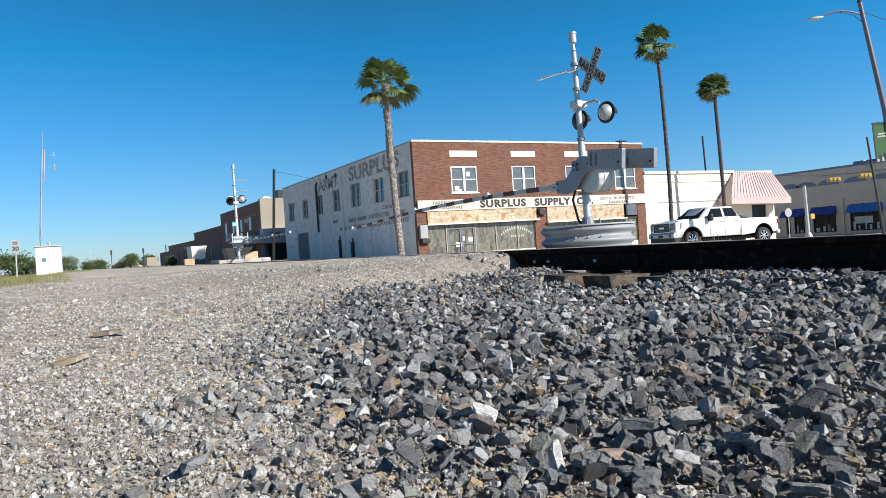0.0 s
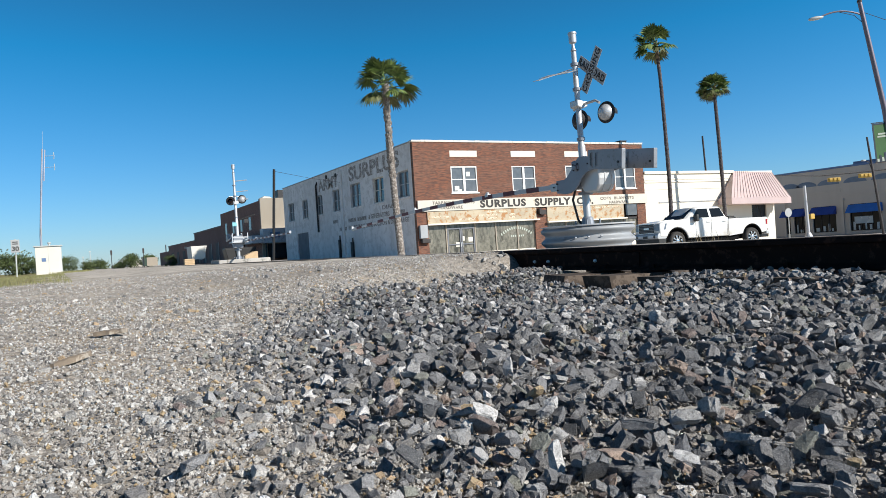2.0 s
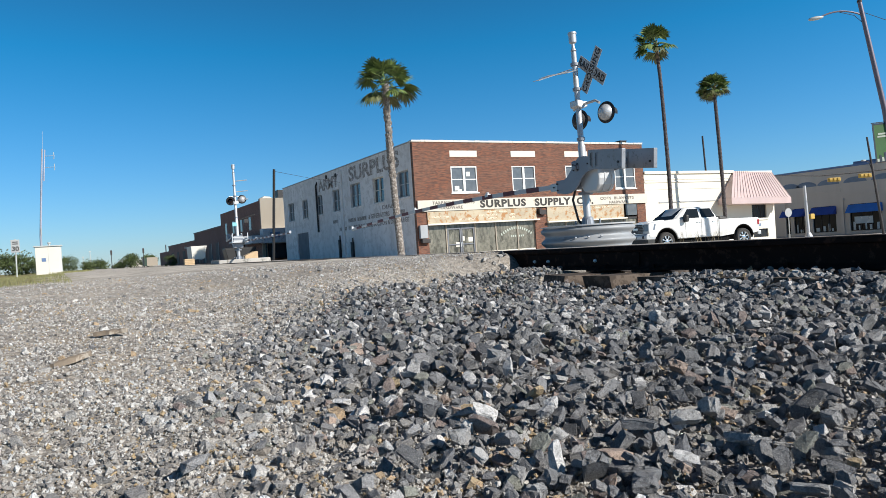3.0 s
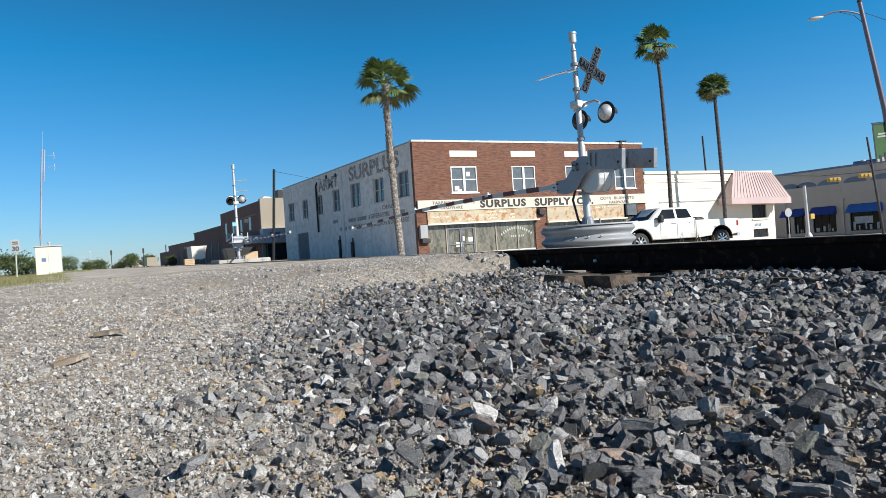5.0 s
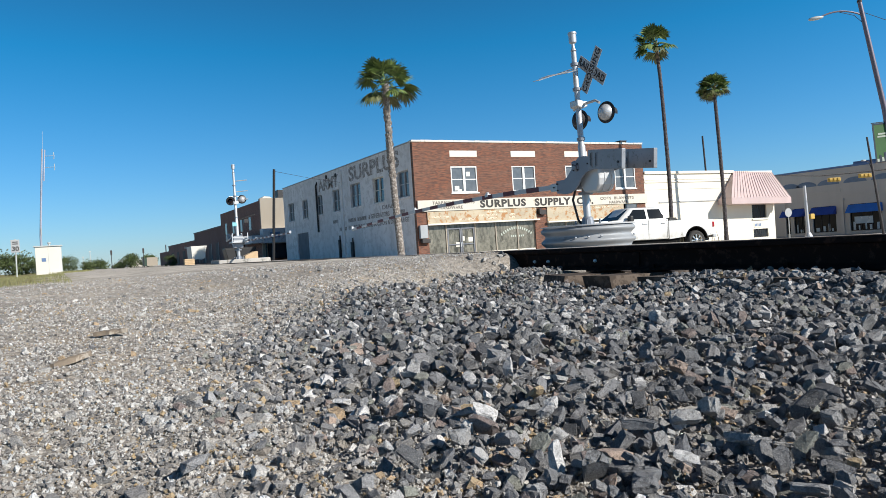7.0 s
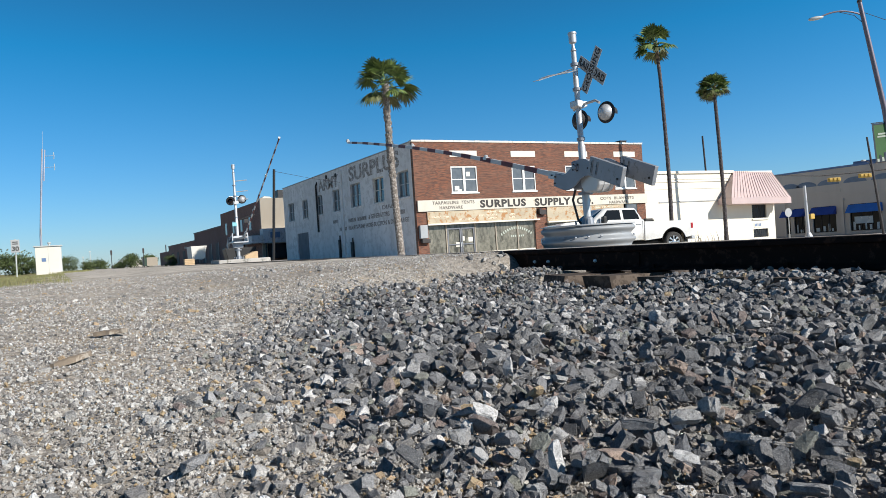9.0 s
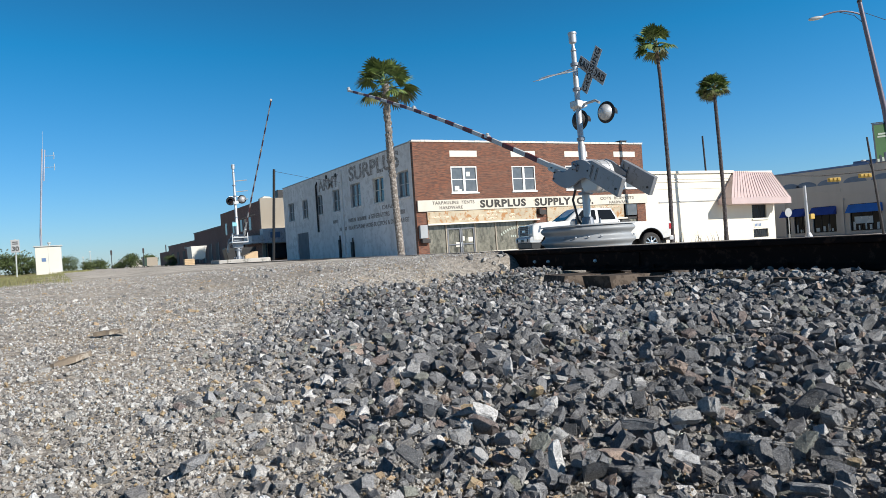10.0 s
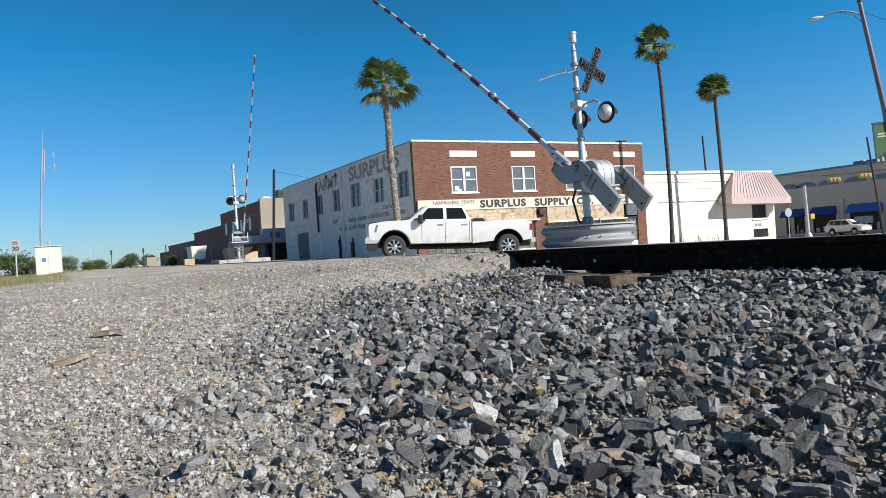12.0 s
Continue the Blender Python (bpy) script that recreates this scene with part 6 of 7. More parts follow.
def pickup():
    """Nose towards -x; the origin lies on the ground below the front axle's middle."""
    root = thing("pickup_truck", pose(23.8, 22.95, -0.5), "white crew-cab pickup truck with dusty flanks and alloy wheels", "pickup truck")
    WB, R = 4.45, 0.45
    arc_f = arch(0.0, 0.61, 0.64)[::-1]
    body = [(-0.98, 0.64), (-1.0, 0.92), (-1.0, 1.2), (-0.95, 1.28), (-0.5, 1.34), (0.3, 1.39), (0.62, 1.42), (3.0, 1.41), (3.0, 0.54), (0.62, 0.52)] + arc_f
    bd = part("body", Mesh().prism(body, "y", -0.98, 0.98), CARWHITE, root, "white cab and bonnet body", bevel=0.045, smooth=35)
    bed = [(3.03, 1.32), (5.36, 1.32), (5.40, 1.28), (5.40, 0.66), (5.05, 0.6)] + arch(WB, 0.61, 0.6)[::-1] + [(3.03, 0.52)]
    part("cargo_bed", Mesh().prism(bed, "y", -0.97, 0.97), CARWHITE, root, "white cargo bed", bevel=0.035, smooth=35)
    part("bed_well", Mesh().box(3.12, 5.29, -0.82, 0.82, 1.31, 1.328), TRIM, root)
    part("bed_cover", Mesh().box(3.1, 3.55, -0.9, 0.9, 1.33, 1.40).box(3.14, 3.51, -0.86, 0.86, 1.40, 1.45), TRIM, root, "dark toolbox in the bed", bevel=0.03)
    part("cab_roof", greenhouse((0.48, 3.0), (1.18, 2.72), 1.40, 1.93, 0.93, 0.74), CARWHITE, root, "white cab roof", smooth=40)
    zb, zr, wb, wr = 1.40, 1.93, 0.93, 0.74
    for s in (-1, 1):
        for nm, pts in (("front_window", [(0.93, 1.43), (1.92, 1.43), (1.92, 1.84), (1.34, 1.84)]), ("rear_window", [(2.05, 1.43), (2.82, 1.43), (2.80, 1.55), (2.66, 1.84), (2.05, 1.84)])):
            part(nm, side_pane(pts, wb, wr, zb, zr, s), CARGLASS, root, "dark tinted window")
        for x in (1.06, 1.97, 2.92):
            part("door_seam", Mesh().box(x, x + 0.014, s * 0.982 - 0.003, s * 0.982 + 0.003, 0.6, 1.36), TRIM, bd)
        for x in (1.68, 2.62):
            part("door_handle", Mesh().box(x, x + 0.24, s * 0.98 - 0.03, s * 0.98 + 0.03, 1.2, 1.245), CHROME, bd, bevel=0.012)
        mir = part("door_mirror", Mesh().box(0.92, 1.1, min(s * 0.98, s * 1.24), max(s * 0.98, s * 1.24), 1.26, 1.58), TRIM, root, "tall black towing mirror", bevel=0.05)
        part("mirror_arm", Mesh().box(1.1, 1.2, min(s * 0.9, s * 1.1), max(s * 0.9, s * 1.1), 1.36, 1.42), TRIM, mir)
        for xc in (0, WB):
            part("arch_liner", Mesh().prism(arch(xc, 0.605, 0.5), "y", s * 0.40, s * 0.64), DEEPBLACK, root)
            part("arch_shell", Mesh().prism(arch(xc, 0.612, 0.5) + arch(xc, 0.575, 0.5)[::-1], "y", s * 0.60, s * 0.962), DEEPBLACK, root, "black wheel-arch lining")
        part("head_lamp", Mesh().add([(-1.03, s * 0.58, 0.93), (-1.03, s * 0.58, 1.23), (-1.0, s * 0.93, 1.23), (-0.60, s * 0.995, 1.24), (-0.68, s * 0.995, 0.98), (-1.01, s * 0.94, 0.93), (-0.9, s * 0.6, 1.1)], [(0, 1, 2, 5), (5, 2, 3, 4), (1, 6, 3, 2), (0, 5, 4, 6), (0, 6, 1), (3, 6, 4)]), HEADLAMP, root, "large square headlamp")
        part("tail_lamp", Mesh().box(5.30, 5.415, s * 0.86 if s > 0 else -0.982, 0.982 if s > 0 else s * 0.86, 0.98, 1.22), TAILRED, root, "red tail lamp", bevel=0.015)
        # rocker is painted deep black to stand in for shadow below the body
        part("rocker", Mesh().box(0.66, 3.7, s * 0.80 - 0.03, s * 0.80 + 0.03, 0.34, 0.53), DEEPBLACK, root)
    part("windscreen", Mesh().add([(0.512, -0.8, 1.435), (0.512, 0.8, 1.435), (1.13, 0.66, 1.87), (1.13, -0.66, 1.87), (0.55, -0.8, 1.41), (0.55, 0.8, 1.41), (1.18, 0.66, 1.85), (1.18, -0.66, 1.85)], [(0, 1, 2, 3), (7, 6, 5, 4), (0, 4, 5, 1), (2, 6, 7, 3), (1, 5, 6, 2), (3, 7, 4, 0)]), CARGLASS, root)
    gr = part("grille", Mesh().box(-1.04, -0.98, -0.60, 0.60, 0.83, 1.25), TRIM, root, "black grille with chrome surround", bevel=0.02)
    for z in (0.815, 1.245):
        part("grille_bar", Mesh().box(-1.055, -1.0, -0.62, 0.62, z, z + 0.028), CHROME, gr)
    for y in (-0.63, 0.61):
        part("grille_bar", Mesh().box(-1.055, -1.0, y, y + 0.02, 0.843, 1.245), CHROME, gr)
    for k in range(5):
        part("grille_slat", Mesh().box(-1.048, -1.035, -0.58, 0.58, 0.89 + 0.07 * k, 0.90 + 0.07 * k), GREYFRAME, gr)
    part("grille_badge", Mesh().box(-1.06, -1.04, -0.2, 0.2, 1.0, 1.08), CHROME, gr)
    fb = part("front_bumper", Mesh().prism([(-1.09, 0.56), (-1.13, 0.60), (-1.13, 0.74), (-1.06, 0.81), (-0.60, 0.81), (-0.60, 0.60), (-0.7, 0.56)], "y", -0.97, 0.97), BUMPER, root, "grey-white front bumper", bevel=0.04)
    part("bumper_valance", Mesh().prism([(-1.06, 0.57), (-1.04, 0.36), (-0.96, 0.28), (-0.66, 0.30), (-0.60, 0.57)], "y", -0.93, 0.93), TRIM, root, "black lower valance", bevel=0.03)
    for y in (-0.7, 0.7):
        part("fog_lamp", Mesh().lathe([(0.0, 0.02), (0.06, 0.02), (0.075, 0.0)], 12, pose(-1.13, y, 0.67, 0, -90)), TRIM, fb)
    part("plate_holder", Mesh().box(-1.145, -1.125, -0.17, 0.17, 0.60, 0.71), TRIM, fb)
    part("cowl", Mesh().box(0.30, 0.56, -0.82, 0.82, 1.385, 1.425), TRIM, root, bevel=0.01)
    part("bonnet_bulge", Mesh().prism([(-0.9, 1.27), (-0.5, 1.375), (0.25, 1.42), (0.3, 1.35), (-0.8, 1.2)], "y", -0.45, 0.45), CARWHITE, root, bevel=0.03)
    part("rear_bumper", Mesh().box(5.34, 5.54, -0.95, 0.95, 0.52, 0.70), BUMPER, root, "grey rear bumper", bevel=0.03)
    part("tailgate_seam", Mesh().box(5.395, 5.412, -0.86, 0.86, 0.74, 0.76), TRIM, root)
    part("chassis", Mesh().box(-0.7, 5.4, -0.55, 0.55, 0.4, 0.56).tube([(WB, -0.7, R), (WB, 0.7, R)], 0.1, 8).tube([(0, -0.7, R), (0, 0.7, R)], 0.08, 8), TRIM, root)
    part("step_bar", Mesh().box(0.8, 2.9, -0.97, -0.87, 0.33, 0.375), DEEPBLACK, root)
    for ob in root.children:
        ob.data.transform(Matrix.Diagonal((1, 1, 1.055, 1)))
        for sub in ob.children:
            sub.data.transform(Matrix.Diagonal((1, 1, 1.055, 1)))
    wheels = [wheel(root, x, y, R, 0.28, -1 if y < 0 else 1) for x in (0, WB) for y in (-0.84, 0.84)]
    return root, wheels


truck, truck_wheels = pickup()


def crossover():
    """A small crossover, nose towards -y, origin on the ground below its middle."""
    root = thing("crossover_car", pose(72, 45, -1.45), "pale silver crossover car with dark windows", "car")
    turned = pose(0, 0, 0, 0, 0, 90)  # built nose towards -x, then turned
    T = turned @ Matrix.Diagonal((0.86, 1, 1.04, 1))
    holder = root
    R = 0.34
    low = [(-2.26, 0.42), (-2.3, 0.6), (-2.24, 0.82), (-1.9, 0.95), (-1.15, 1.05), (2.15, 1.08), (2.28, 0.9), (2.3, 0.5), (2.1, 0.36)]
    def ar(xc):
        return [(xc + 0.43 * math.cos(math.pi * k / 8), 0.36 + 0.43 * math.sin(math.pi * k / 8)) for k in range(9)]
    body = low + ar(1.35) + ar(-1.4)
    part("body", Mesh().prism(body, "y", -0.9, 0.9, T), CARSILVER, holder, "pale silver body", bevel=0.05, smooth=35)
    me = greenhouse((-1.25, 2.2), (-0.35, 1.75), 1.04, 1.6, 0.86, 0.64).mesh("cab_roof", 40)
    me.transform(T)
    part("cab_roof", me, CARSILVER, holder)
    for s in (-1, 1):
        for pts in ([(-0.85, 1.08), (0.2, 1.08), (0.2, 1.5), (-0.3, 1.5)], [(0.28, 1.08), (1.1, 1.08), (1.1, 1.5), (0.28, 1.5)], [(1.17, 1.1), (1.85, 1.2), (1.6, 1.5), (1.17, 1.5)]):
            w = side_pane(pts, 0.86, 0.64, 1.04, 1.6, s).mesh("side_window")
            w.transform(T)
            part("side_window", w, CARGLASS, holder, "dark side window")
        part("head_lamp", Mesh().obox(T @ pose(-2.1, s * 0.7, 0.78), 0.3, 0.34, 0.16), HEADLAMP, holder, bevel=0.03)
        part("tail_lamp", Mesh().obox(T @ pose(2.2, s * 0.72, 0.95), 0.2, 0.3, 0.2), TAILRED, holder, bevel=0.03)
        part("sill", Mesh().obox(T @ pose(0, s * 0.88, 0.36), 2.1, 0.08, 0.12), TRIM, holder)
    sc = Mesh().add([(-1.22, -0.72, 1.07), (-1.22, 0.72, 1.07), (-0.42, 0.56, 1.54), (-0.42, -0.56, 1.54)], [(0, 1, 2, 3)]).mesh("windscreen")
    sc.transform(T)
    part("windscreen", sc, CARGLASS, holder)
    part("chassis", Mesh().obox(T @ pose(0, 0, 0.34), 3.9, 1.2, 0.2), TRIM, holder)
    out = []
    for x in (-1.4, 1.35):
        for s in (-1, 1):
            hub = wheel(root, 0, 0, R, 0.22, s, 5)
            out.append((hub, turned @ pose(x * 0.86, s * 0.78, R)))
            hub.matrix_basis = out[-1][1]
    return root, out


car, car_wheels = crossover()
# ---- ballast and gravel ----
def stone_material(name, stops, random_of, grain=1.0, dust=0.3, track_shade=0.0):
    """Crushed rock: one colour a stone, mottled, with crystal grain, pale flecks and dust in the hollows."""
    ma, nt, b = start(name, 0.8, spec=0.22)
    if random_of == "island":
        rnd = nt.nodes.new("ShaderNodeNewGeometry").outputs["Random Per Island"]
    else:
        rnd = nt.nodes.new("ShaderNodeObjectInfo").outputs["Random"]
    col = ramp(nt, rnd, stops, "CONSTANT")
    at = nt.nodes.new("ShaderNodeNewGeometry").outputs["Position"]
    patch = noise_at(nt, at, 45, 6, 0.7)
    g2 = noise_at(nt, at, 210, 5, 0.75)
    g3 = noise_at(nt, at, 480, 3, 0.7)
    col = mix(nt, ramp(nt, patch, [(0.36, 0.55), (0.52, 0.0)]), col, mix(nt, 0.7, col, (0.035, 0.035, 0.037)))
    col = mix(nt, ramp(nt, patch, [(0.56, 0.0), (0.70, dust)]), col, (0.36, 0.345, 0.32))
    col = mix(nt, ramp(nt, g2, [(0.36, 0.6 * grain), (0.52, 0.0)]), col, mix(nt, 0.7, col, (0.02, 0.02, 0.021)))
    col = mix(nt, ramp(nt, g3, [(0.56, 0.0), (0.66, 0.45 * grain)]), col, (0.55, 0.54, 0.52))
    if track_shade:
        # darkens towards the track, putting deep shade between stones and lens vignette into colour
        sx = nt.nodes.new("ShaderNodeSeparateXYZ")
        nt.links.new(at, sx.inputs[0])
        near_rail = node(nt, "Math")
        near_rail.operation, near_rail.use_clamp = "MULTIPLY_ADD", True
        nt.links.new(sx.outputs[0], near_rail.inputs[0])
        near_rail.inputs[1].default_value, near_rail.inputs[2].default_value = 1.3, -0.55
        col = mix(nt, near_rail.outputs[0], col, mix(nt, track_shade, col, (0.03, 0.03, 0.033)))
    nt.links.new(col, b.inputs["Base Color"])
    relief = node(nt, "Math")
    relief.operation = "MULTIPLY_ADD"
    nt.links.new(patch, relief.inputs[0])
    relief.inputs[1].default_value = 2.2
    nt.links.new(g2, relief.inputs[2])
    bump(nt, b, relief.outputs[0], 0.9, 0.006)
    return ma


DARK_STOPS = [(0.0, (0.150, 0.154, 0.163)), (0.12, (0.240, 0.243, 0.252)), (0.25, (0.330, 0.330, 0.338)), (0.37, (0.185, 0.190, 0.205)), (0.47, (0.430, 0.428, 0.430)),
              (0.58, (0.270, 0.262, 0.255)), (0.66, (0.54, 0.535, 0.53)), (0.74, (0.30, 0.31, 0.275)), (0.80, (0.80, 0.79, 0.78)), (0.865, (0.33, 0.265, 0.24)), (0.91, (0.55, 0.42, 0.26)), (0.925, (0.52, 0.40, 0.33)), (0.94, (0.24, 0.245, 0.255))]
PALE_STOPS = [(0.0, (0.238, 0.224, 0.212)), (0.14, (0.387, 0.362, 0.336)), (0.28, (0.546, 0.515, 0.478)), (0.42, (0.669, 0.644, 0.607)), (0.54, (0.422, 0.394, 0.359)), (0.63, (0.739, 0.725, 0.699)), (0.73, (0.493, 0.376, 0.230)),
              (0.77, (0.757, 0.761, 0.754)), (0.82, (0.264, 0.251, 0.239)), (0.90, (0.484, 0.465, 0.442)), (0.965, (0.810, 0.823, 0.828)), (0.98, (0.546, 0.412, 0.248))]
MIXED_STOPS = [(0.0, (0.22, 0.218, 0.216)), (0.2, (0.31, 0.30, 0.295)), (0.42, (0.40, 0.39, 0.375)), (0.62, (0.50, 0.48, 0.455)), (0.78, (0.36, 0.32, 0.275)), (0.85, (0.68, 0.66, 0.63)), (0.91, (0.56, 0.41, 0.26))]
BALLAST = stone_material("ballast_stone", DARK_STOPS, "island", track_shade=0.25)
BALLAST_PIECE = stone_material("ballast_piece", DARK_STOPS, "object", track_shade=0.25)
PEBBLE = stone_material("gravel_pebble", PALE_STOPS, "island", 0.5, 0.15)
STRAY = stone_material("strayed_stone", MIXED_STOPS, "island")


def rock(seed, cuts, worn=0.0, grit=0.0):
    """A broken stone: a block chopped by flat breaks, its edges slightly worn. Returns places and triangles, about 1 across."""
    r = np.random.RandomState(seed)
    bm = bmesh.new()
    bmesh.ops.create_cube(bm, size=1.0)
    for v in bm.verts:
        v.co += Vector(r.uniform(-0.2, 0.2, 3))
    for _ in range(cuts):
        n = Vector(r.normal(size=3)).normalized()
        reach = max(v.co.dot(n) for v in bm.verts)
        k = reach * r.uniform(0.5, 0.84)
        bmesh.ops.bisect_plane(bm, geom=bm.verts[:] + bm.edges[:] + bm.faces[:], plane_co=n * k, plane_no=n, clear_outer=True)
        bmesh.ops.holes_fill(bm, edges=[q for q in bm.edges if q.is_boundary])
    bmesh.ops.remove_doubles(bm, verts=bm.verts, dist=0.03)
    if worn:
        bmesh.ops.bevel(bm, geom=bm.edges[:], offset=worn, segments=1, affect="EDGES", clamp_overlap=True)
    if grit:
        bmesh.ops.triangulate(bm, faces=bm.faces)
        for limit in (0.32,):
            bmesh.ops.subdivide_edges(bm, edges=[q for q in bm.edges if q.calc_length() > limit], cuts=1)
            bmesh.ops.triangulate(bm, faces=bm.faces)
        for v in bm.verts:
            q = v.co * 5.0 + Vector((seed, 0, 0))
            v.co += v.co.normalized() * (noise.noise(q) * grit * 2.2 + r.normal() * grit * 0.5)
    bmesh.ops.triangulate(bm, faces=bm.faces)
    bmesh.ops.recalc_face_normals(bm, faces=bm.faces)
    bm.verts.index_update()
    v = np.array([p.co[:] for p in bm.verts])
    f = np.array([[q.index for q in p.verts] for p in bm.faces])
    bm.free()
    v -= (v.max(0) + v.min(0)) / 2
    return v / np.abs(v).max() * 0.5, f


def pebble(seed):
    """A small blunt pebble of eight to twelve faces, about 1 across."""
    r = np.random.RandomState(seed)
    bm = bmesh.new()
    for k in range(r.randint(1, 3)):
        d = Vector(r.normal(size=3)).normalized()
        bm.verts.new(d * r.uniform(0.8, 1.0))
    for d in ((1, 0, 0), (-1, 0, 0), (0, 1, 0), (0, -1, 0), (0, 0, 1), (0, 0, -1)):
        bm.verts.new(Vector(d) * r.uniform(0.8, 1.0) + Vector(r.uniform(-0.25, 0.25, 3)))
    bmesh.ops.convex_hull(bm, input=bm.verts[:])
    for v in [v for v in bm.verts if not v.link_faces]:
        bm.verts.remove(v)
    bmesh.ops.triangulate(bm, faces=bm.faces)
    bmesh.ops.recalc_face_normals(bm, faces=bm.faces)
    bm.verts.index_update()
    v = np.array([p.co[:] for p in bm.verts]) * 0.5
    f = np.array([[q.index for q in p.verts] for p in bm.faces])
    bm.free()
    return v, f


def turns(n, r, flat):
    """Random rotations; flat stones lie mostly level."""
    out = np.empty((n, 3, 3))
    for i in range(n):
        e = Euler((r.normal() * flat, r.normal() * flat, r.uniform(0, 6.283)))
        out[i] = np.array(e.to_matrix())
    return out


def scatter(protos, places, sizes, r, flat, squash=(0.5, 0.9), long=1.35, rounded=False):
    """One joined mesh of stones."""
    V, Fc, base = [], [], 0
    rot = turns(len(places), r, flat)
    for i, (p, s) in enumerate(zip(places, sizes)):
        v, f = protos[r.randint(len(protos))]
        sc = np.array([s * r.uniform(0.9, long), s * r.uniform(0.75, 1.0), s * r.uniform(*squash)])
        q = (v * sc) @ rot[i].T + p
        V.append(q)
        Fc.append(f + base)
        base += len(v)
    return raw_mesh("stones", np.concatenate(V), np.concatenate(Fc), rounded)


def ground_at(x, y):
    c = np.exp(-(((x - 1) / 8) ** 2 + ((y - 3) / 9) ** 2))
    return ground_z(x, y) + c * (0.012 * lumps(x, y, 3, 5) + 0.006 * lumps(x, y, 4, 22))


def throw(r, n, x0, x1, y0, y1, keep):
    """Random places on the ground where keep(x, y) holds."""
    x, y = r.uniform(x0, x1, n), r.uniform(y0, y1, n)
    k = r.random_sample(n) < keep(x, y)
    return x[k], y[k]


def ballast_cover(x, y):
    """How thickly crushed rock lies: full on the shoulder, thinning to the yard, none on the crossing's fill."""
    wob = 0.16 * lumps(x, y, 12, 6)
    d = x - ballast_edge(y) + wob
    c = smooth(d, -0.36, 0.30) ** 1.4
    rail = (np.abs(x - 3.8) < 0.11) | (np.abs(x - 5.31) < 0.11)
    end = 1 - smooth(y, fill_edge(x) - 0.55, fill_edge(x) - 0.15)
    bare = (x > 3.14) & (x < 3.78) & (y > 3.55) & (y < 4.62)  # the ties' ends lie free here
    return c * end * ~rail * (x < 1.9 * y + 1.0) * np.where(bare, 0.12, 1.0)


def stones():
    r = np.random.RandomState(4)
    fine = [rock(100 + k, 6) for k in range(30)]
    rough = [rock(400 + k, 8, 0.03, 0.038) for k in range(30)]
    mid = [rock(200 + k, 2) for k in range(24)]
    small = [rock(300 + k, 0 if k % 2 else 1) for k in range(16)]
    root = thing("ballast_bed", pose(0, 0, 0), "crushed dark grey track ballast with odd tan and white stones", "ballast", kind="structure")
    # chips below, then the stones that lie on them
    x, y = throw(r, 20000, -0.4, 3.75, 0.15, 5.8, ballast_cover)
    s = 0.013 + 0.022 * r.random_sample(len(x)) ** 1.5
    z = ground_at(x, y) + s * 0.15 + 0.008 * r.random_sample(len(x))
    under = part("stones", scatter(mid, np.stack([x, y, z], 1), s, r, 0.6), BALLAST, root, "close-packed crushed rock")
    tagged(under, kind="stuff")
    x, y = throw(r, 18000, -0.3, 3.72, 0.2, 5.8, lambda a, b: ballast_cover(a, b) * (0.55 + 0.45 * smooth(b, 1.0, 2.1)) * (0.5 + 0.5 * smooth(a - ballast_edge(b), 0.0, 0.5)))
    deep_in = smooth(x - ballast_edge(y), -0.1, 0.45)
    s = (0.025 + 0.031 * r.random_sample(len(x)) ** 2.2) * (0.66 + 0.34 * deep_in) * (0.74 + 0.26 * smooth(y, 0.75, 2.0)) * (1.04 - 0.2 * smooth(y, 1.8, 3.5))
    near = (y < 1.75) & (x < 1.9) & (x > ballast_edge(y) - 0.3) & (s > 0.026)
    pick = np.where(near)[0][:300]
    rest = np.setdiff1d(np.arange(len(x)), pick)
    # at the yard's side the stones are trodden in; farther in they lie loose, one on another
    z = ground_at(x, y) + s * (0.08 + 0.16 * deep_in) + (0.006 + 0.030 * r.random_sample(len(x))) * deep_in
    at = np.stack([x, y, z], 1)
    edge = deep_in[rest] < 0.55
    close = rest[(y[rest] < 2.3) & ~edge]
    off = rest[(y[rest] >= 2.3) & ~edge]
    for chosen, shapes, look_of, tilt in ((close, rough, BALLAST, 0.48), (off, fine, BALLAST, 0.48), (rest[edge], rough, STRAY, 0.3)):
        tagged(part("stones", scatter(shapes, at[chosen], s[chosen], r, tilt, (0.5, 0.88), 1.4), look_of, root, "loose crushed rock"), kind="stuff")
    # the same bed along the rest of the track, and between and beyond the rails
    x, y = throw(r, 11000, -0.6, 7.0, -8.0, 5.2, lambda a, b: np.where((a > 1.9 * b + 1.0) | (a > 3.9), 1.0, 0.0) * (a > ballast_edge(b)) * (1 - smooth(a, 6.3, 6.9)) * ~((np.abs(a - 3.8) < 0.11) | (np.abs(a - 5.31) < 0.11)))
    s2 = 0.03 + 0.03 * r.random_sample(len(x))
    tie_top = ((x > 3.2) & (x < 5.95) & (np.mod(y + 4.86 + 0.13, 0.51) < 0.26))
    x, y, s2 = x[~tie_top], y[~tie_top], s2[~tie_top]
    tagged(part("stones", scatter(small, np.stack([x, y, ground_at(x, y) + s2 * 0.2], 1), s2, r, 0.5), BALLAST, root, "crushed rock between the rails"), kind="stuff")
    # crumbs and small chips fill the hollows between the nearest stones
    tiny = [pebble(700 + k) for k in range(16)]
    x, y = throw(r, 14000, 0.1, 2.3, 0.3, 1.5, lambda a, b: ballast_cover(a, b) * (a < 1.9 * b + 0.3))
    s2 = 0.006 + 0.014 * r.random_sample(len(x)) ** 1.7
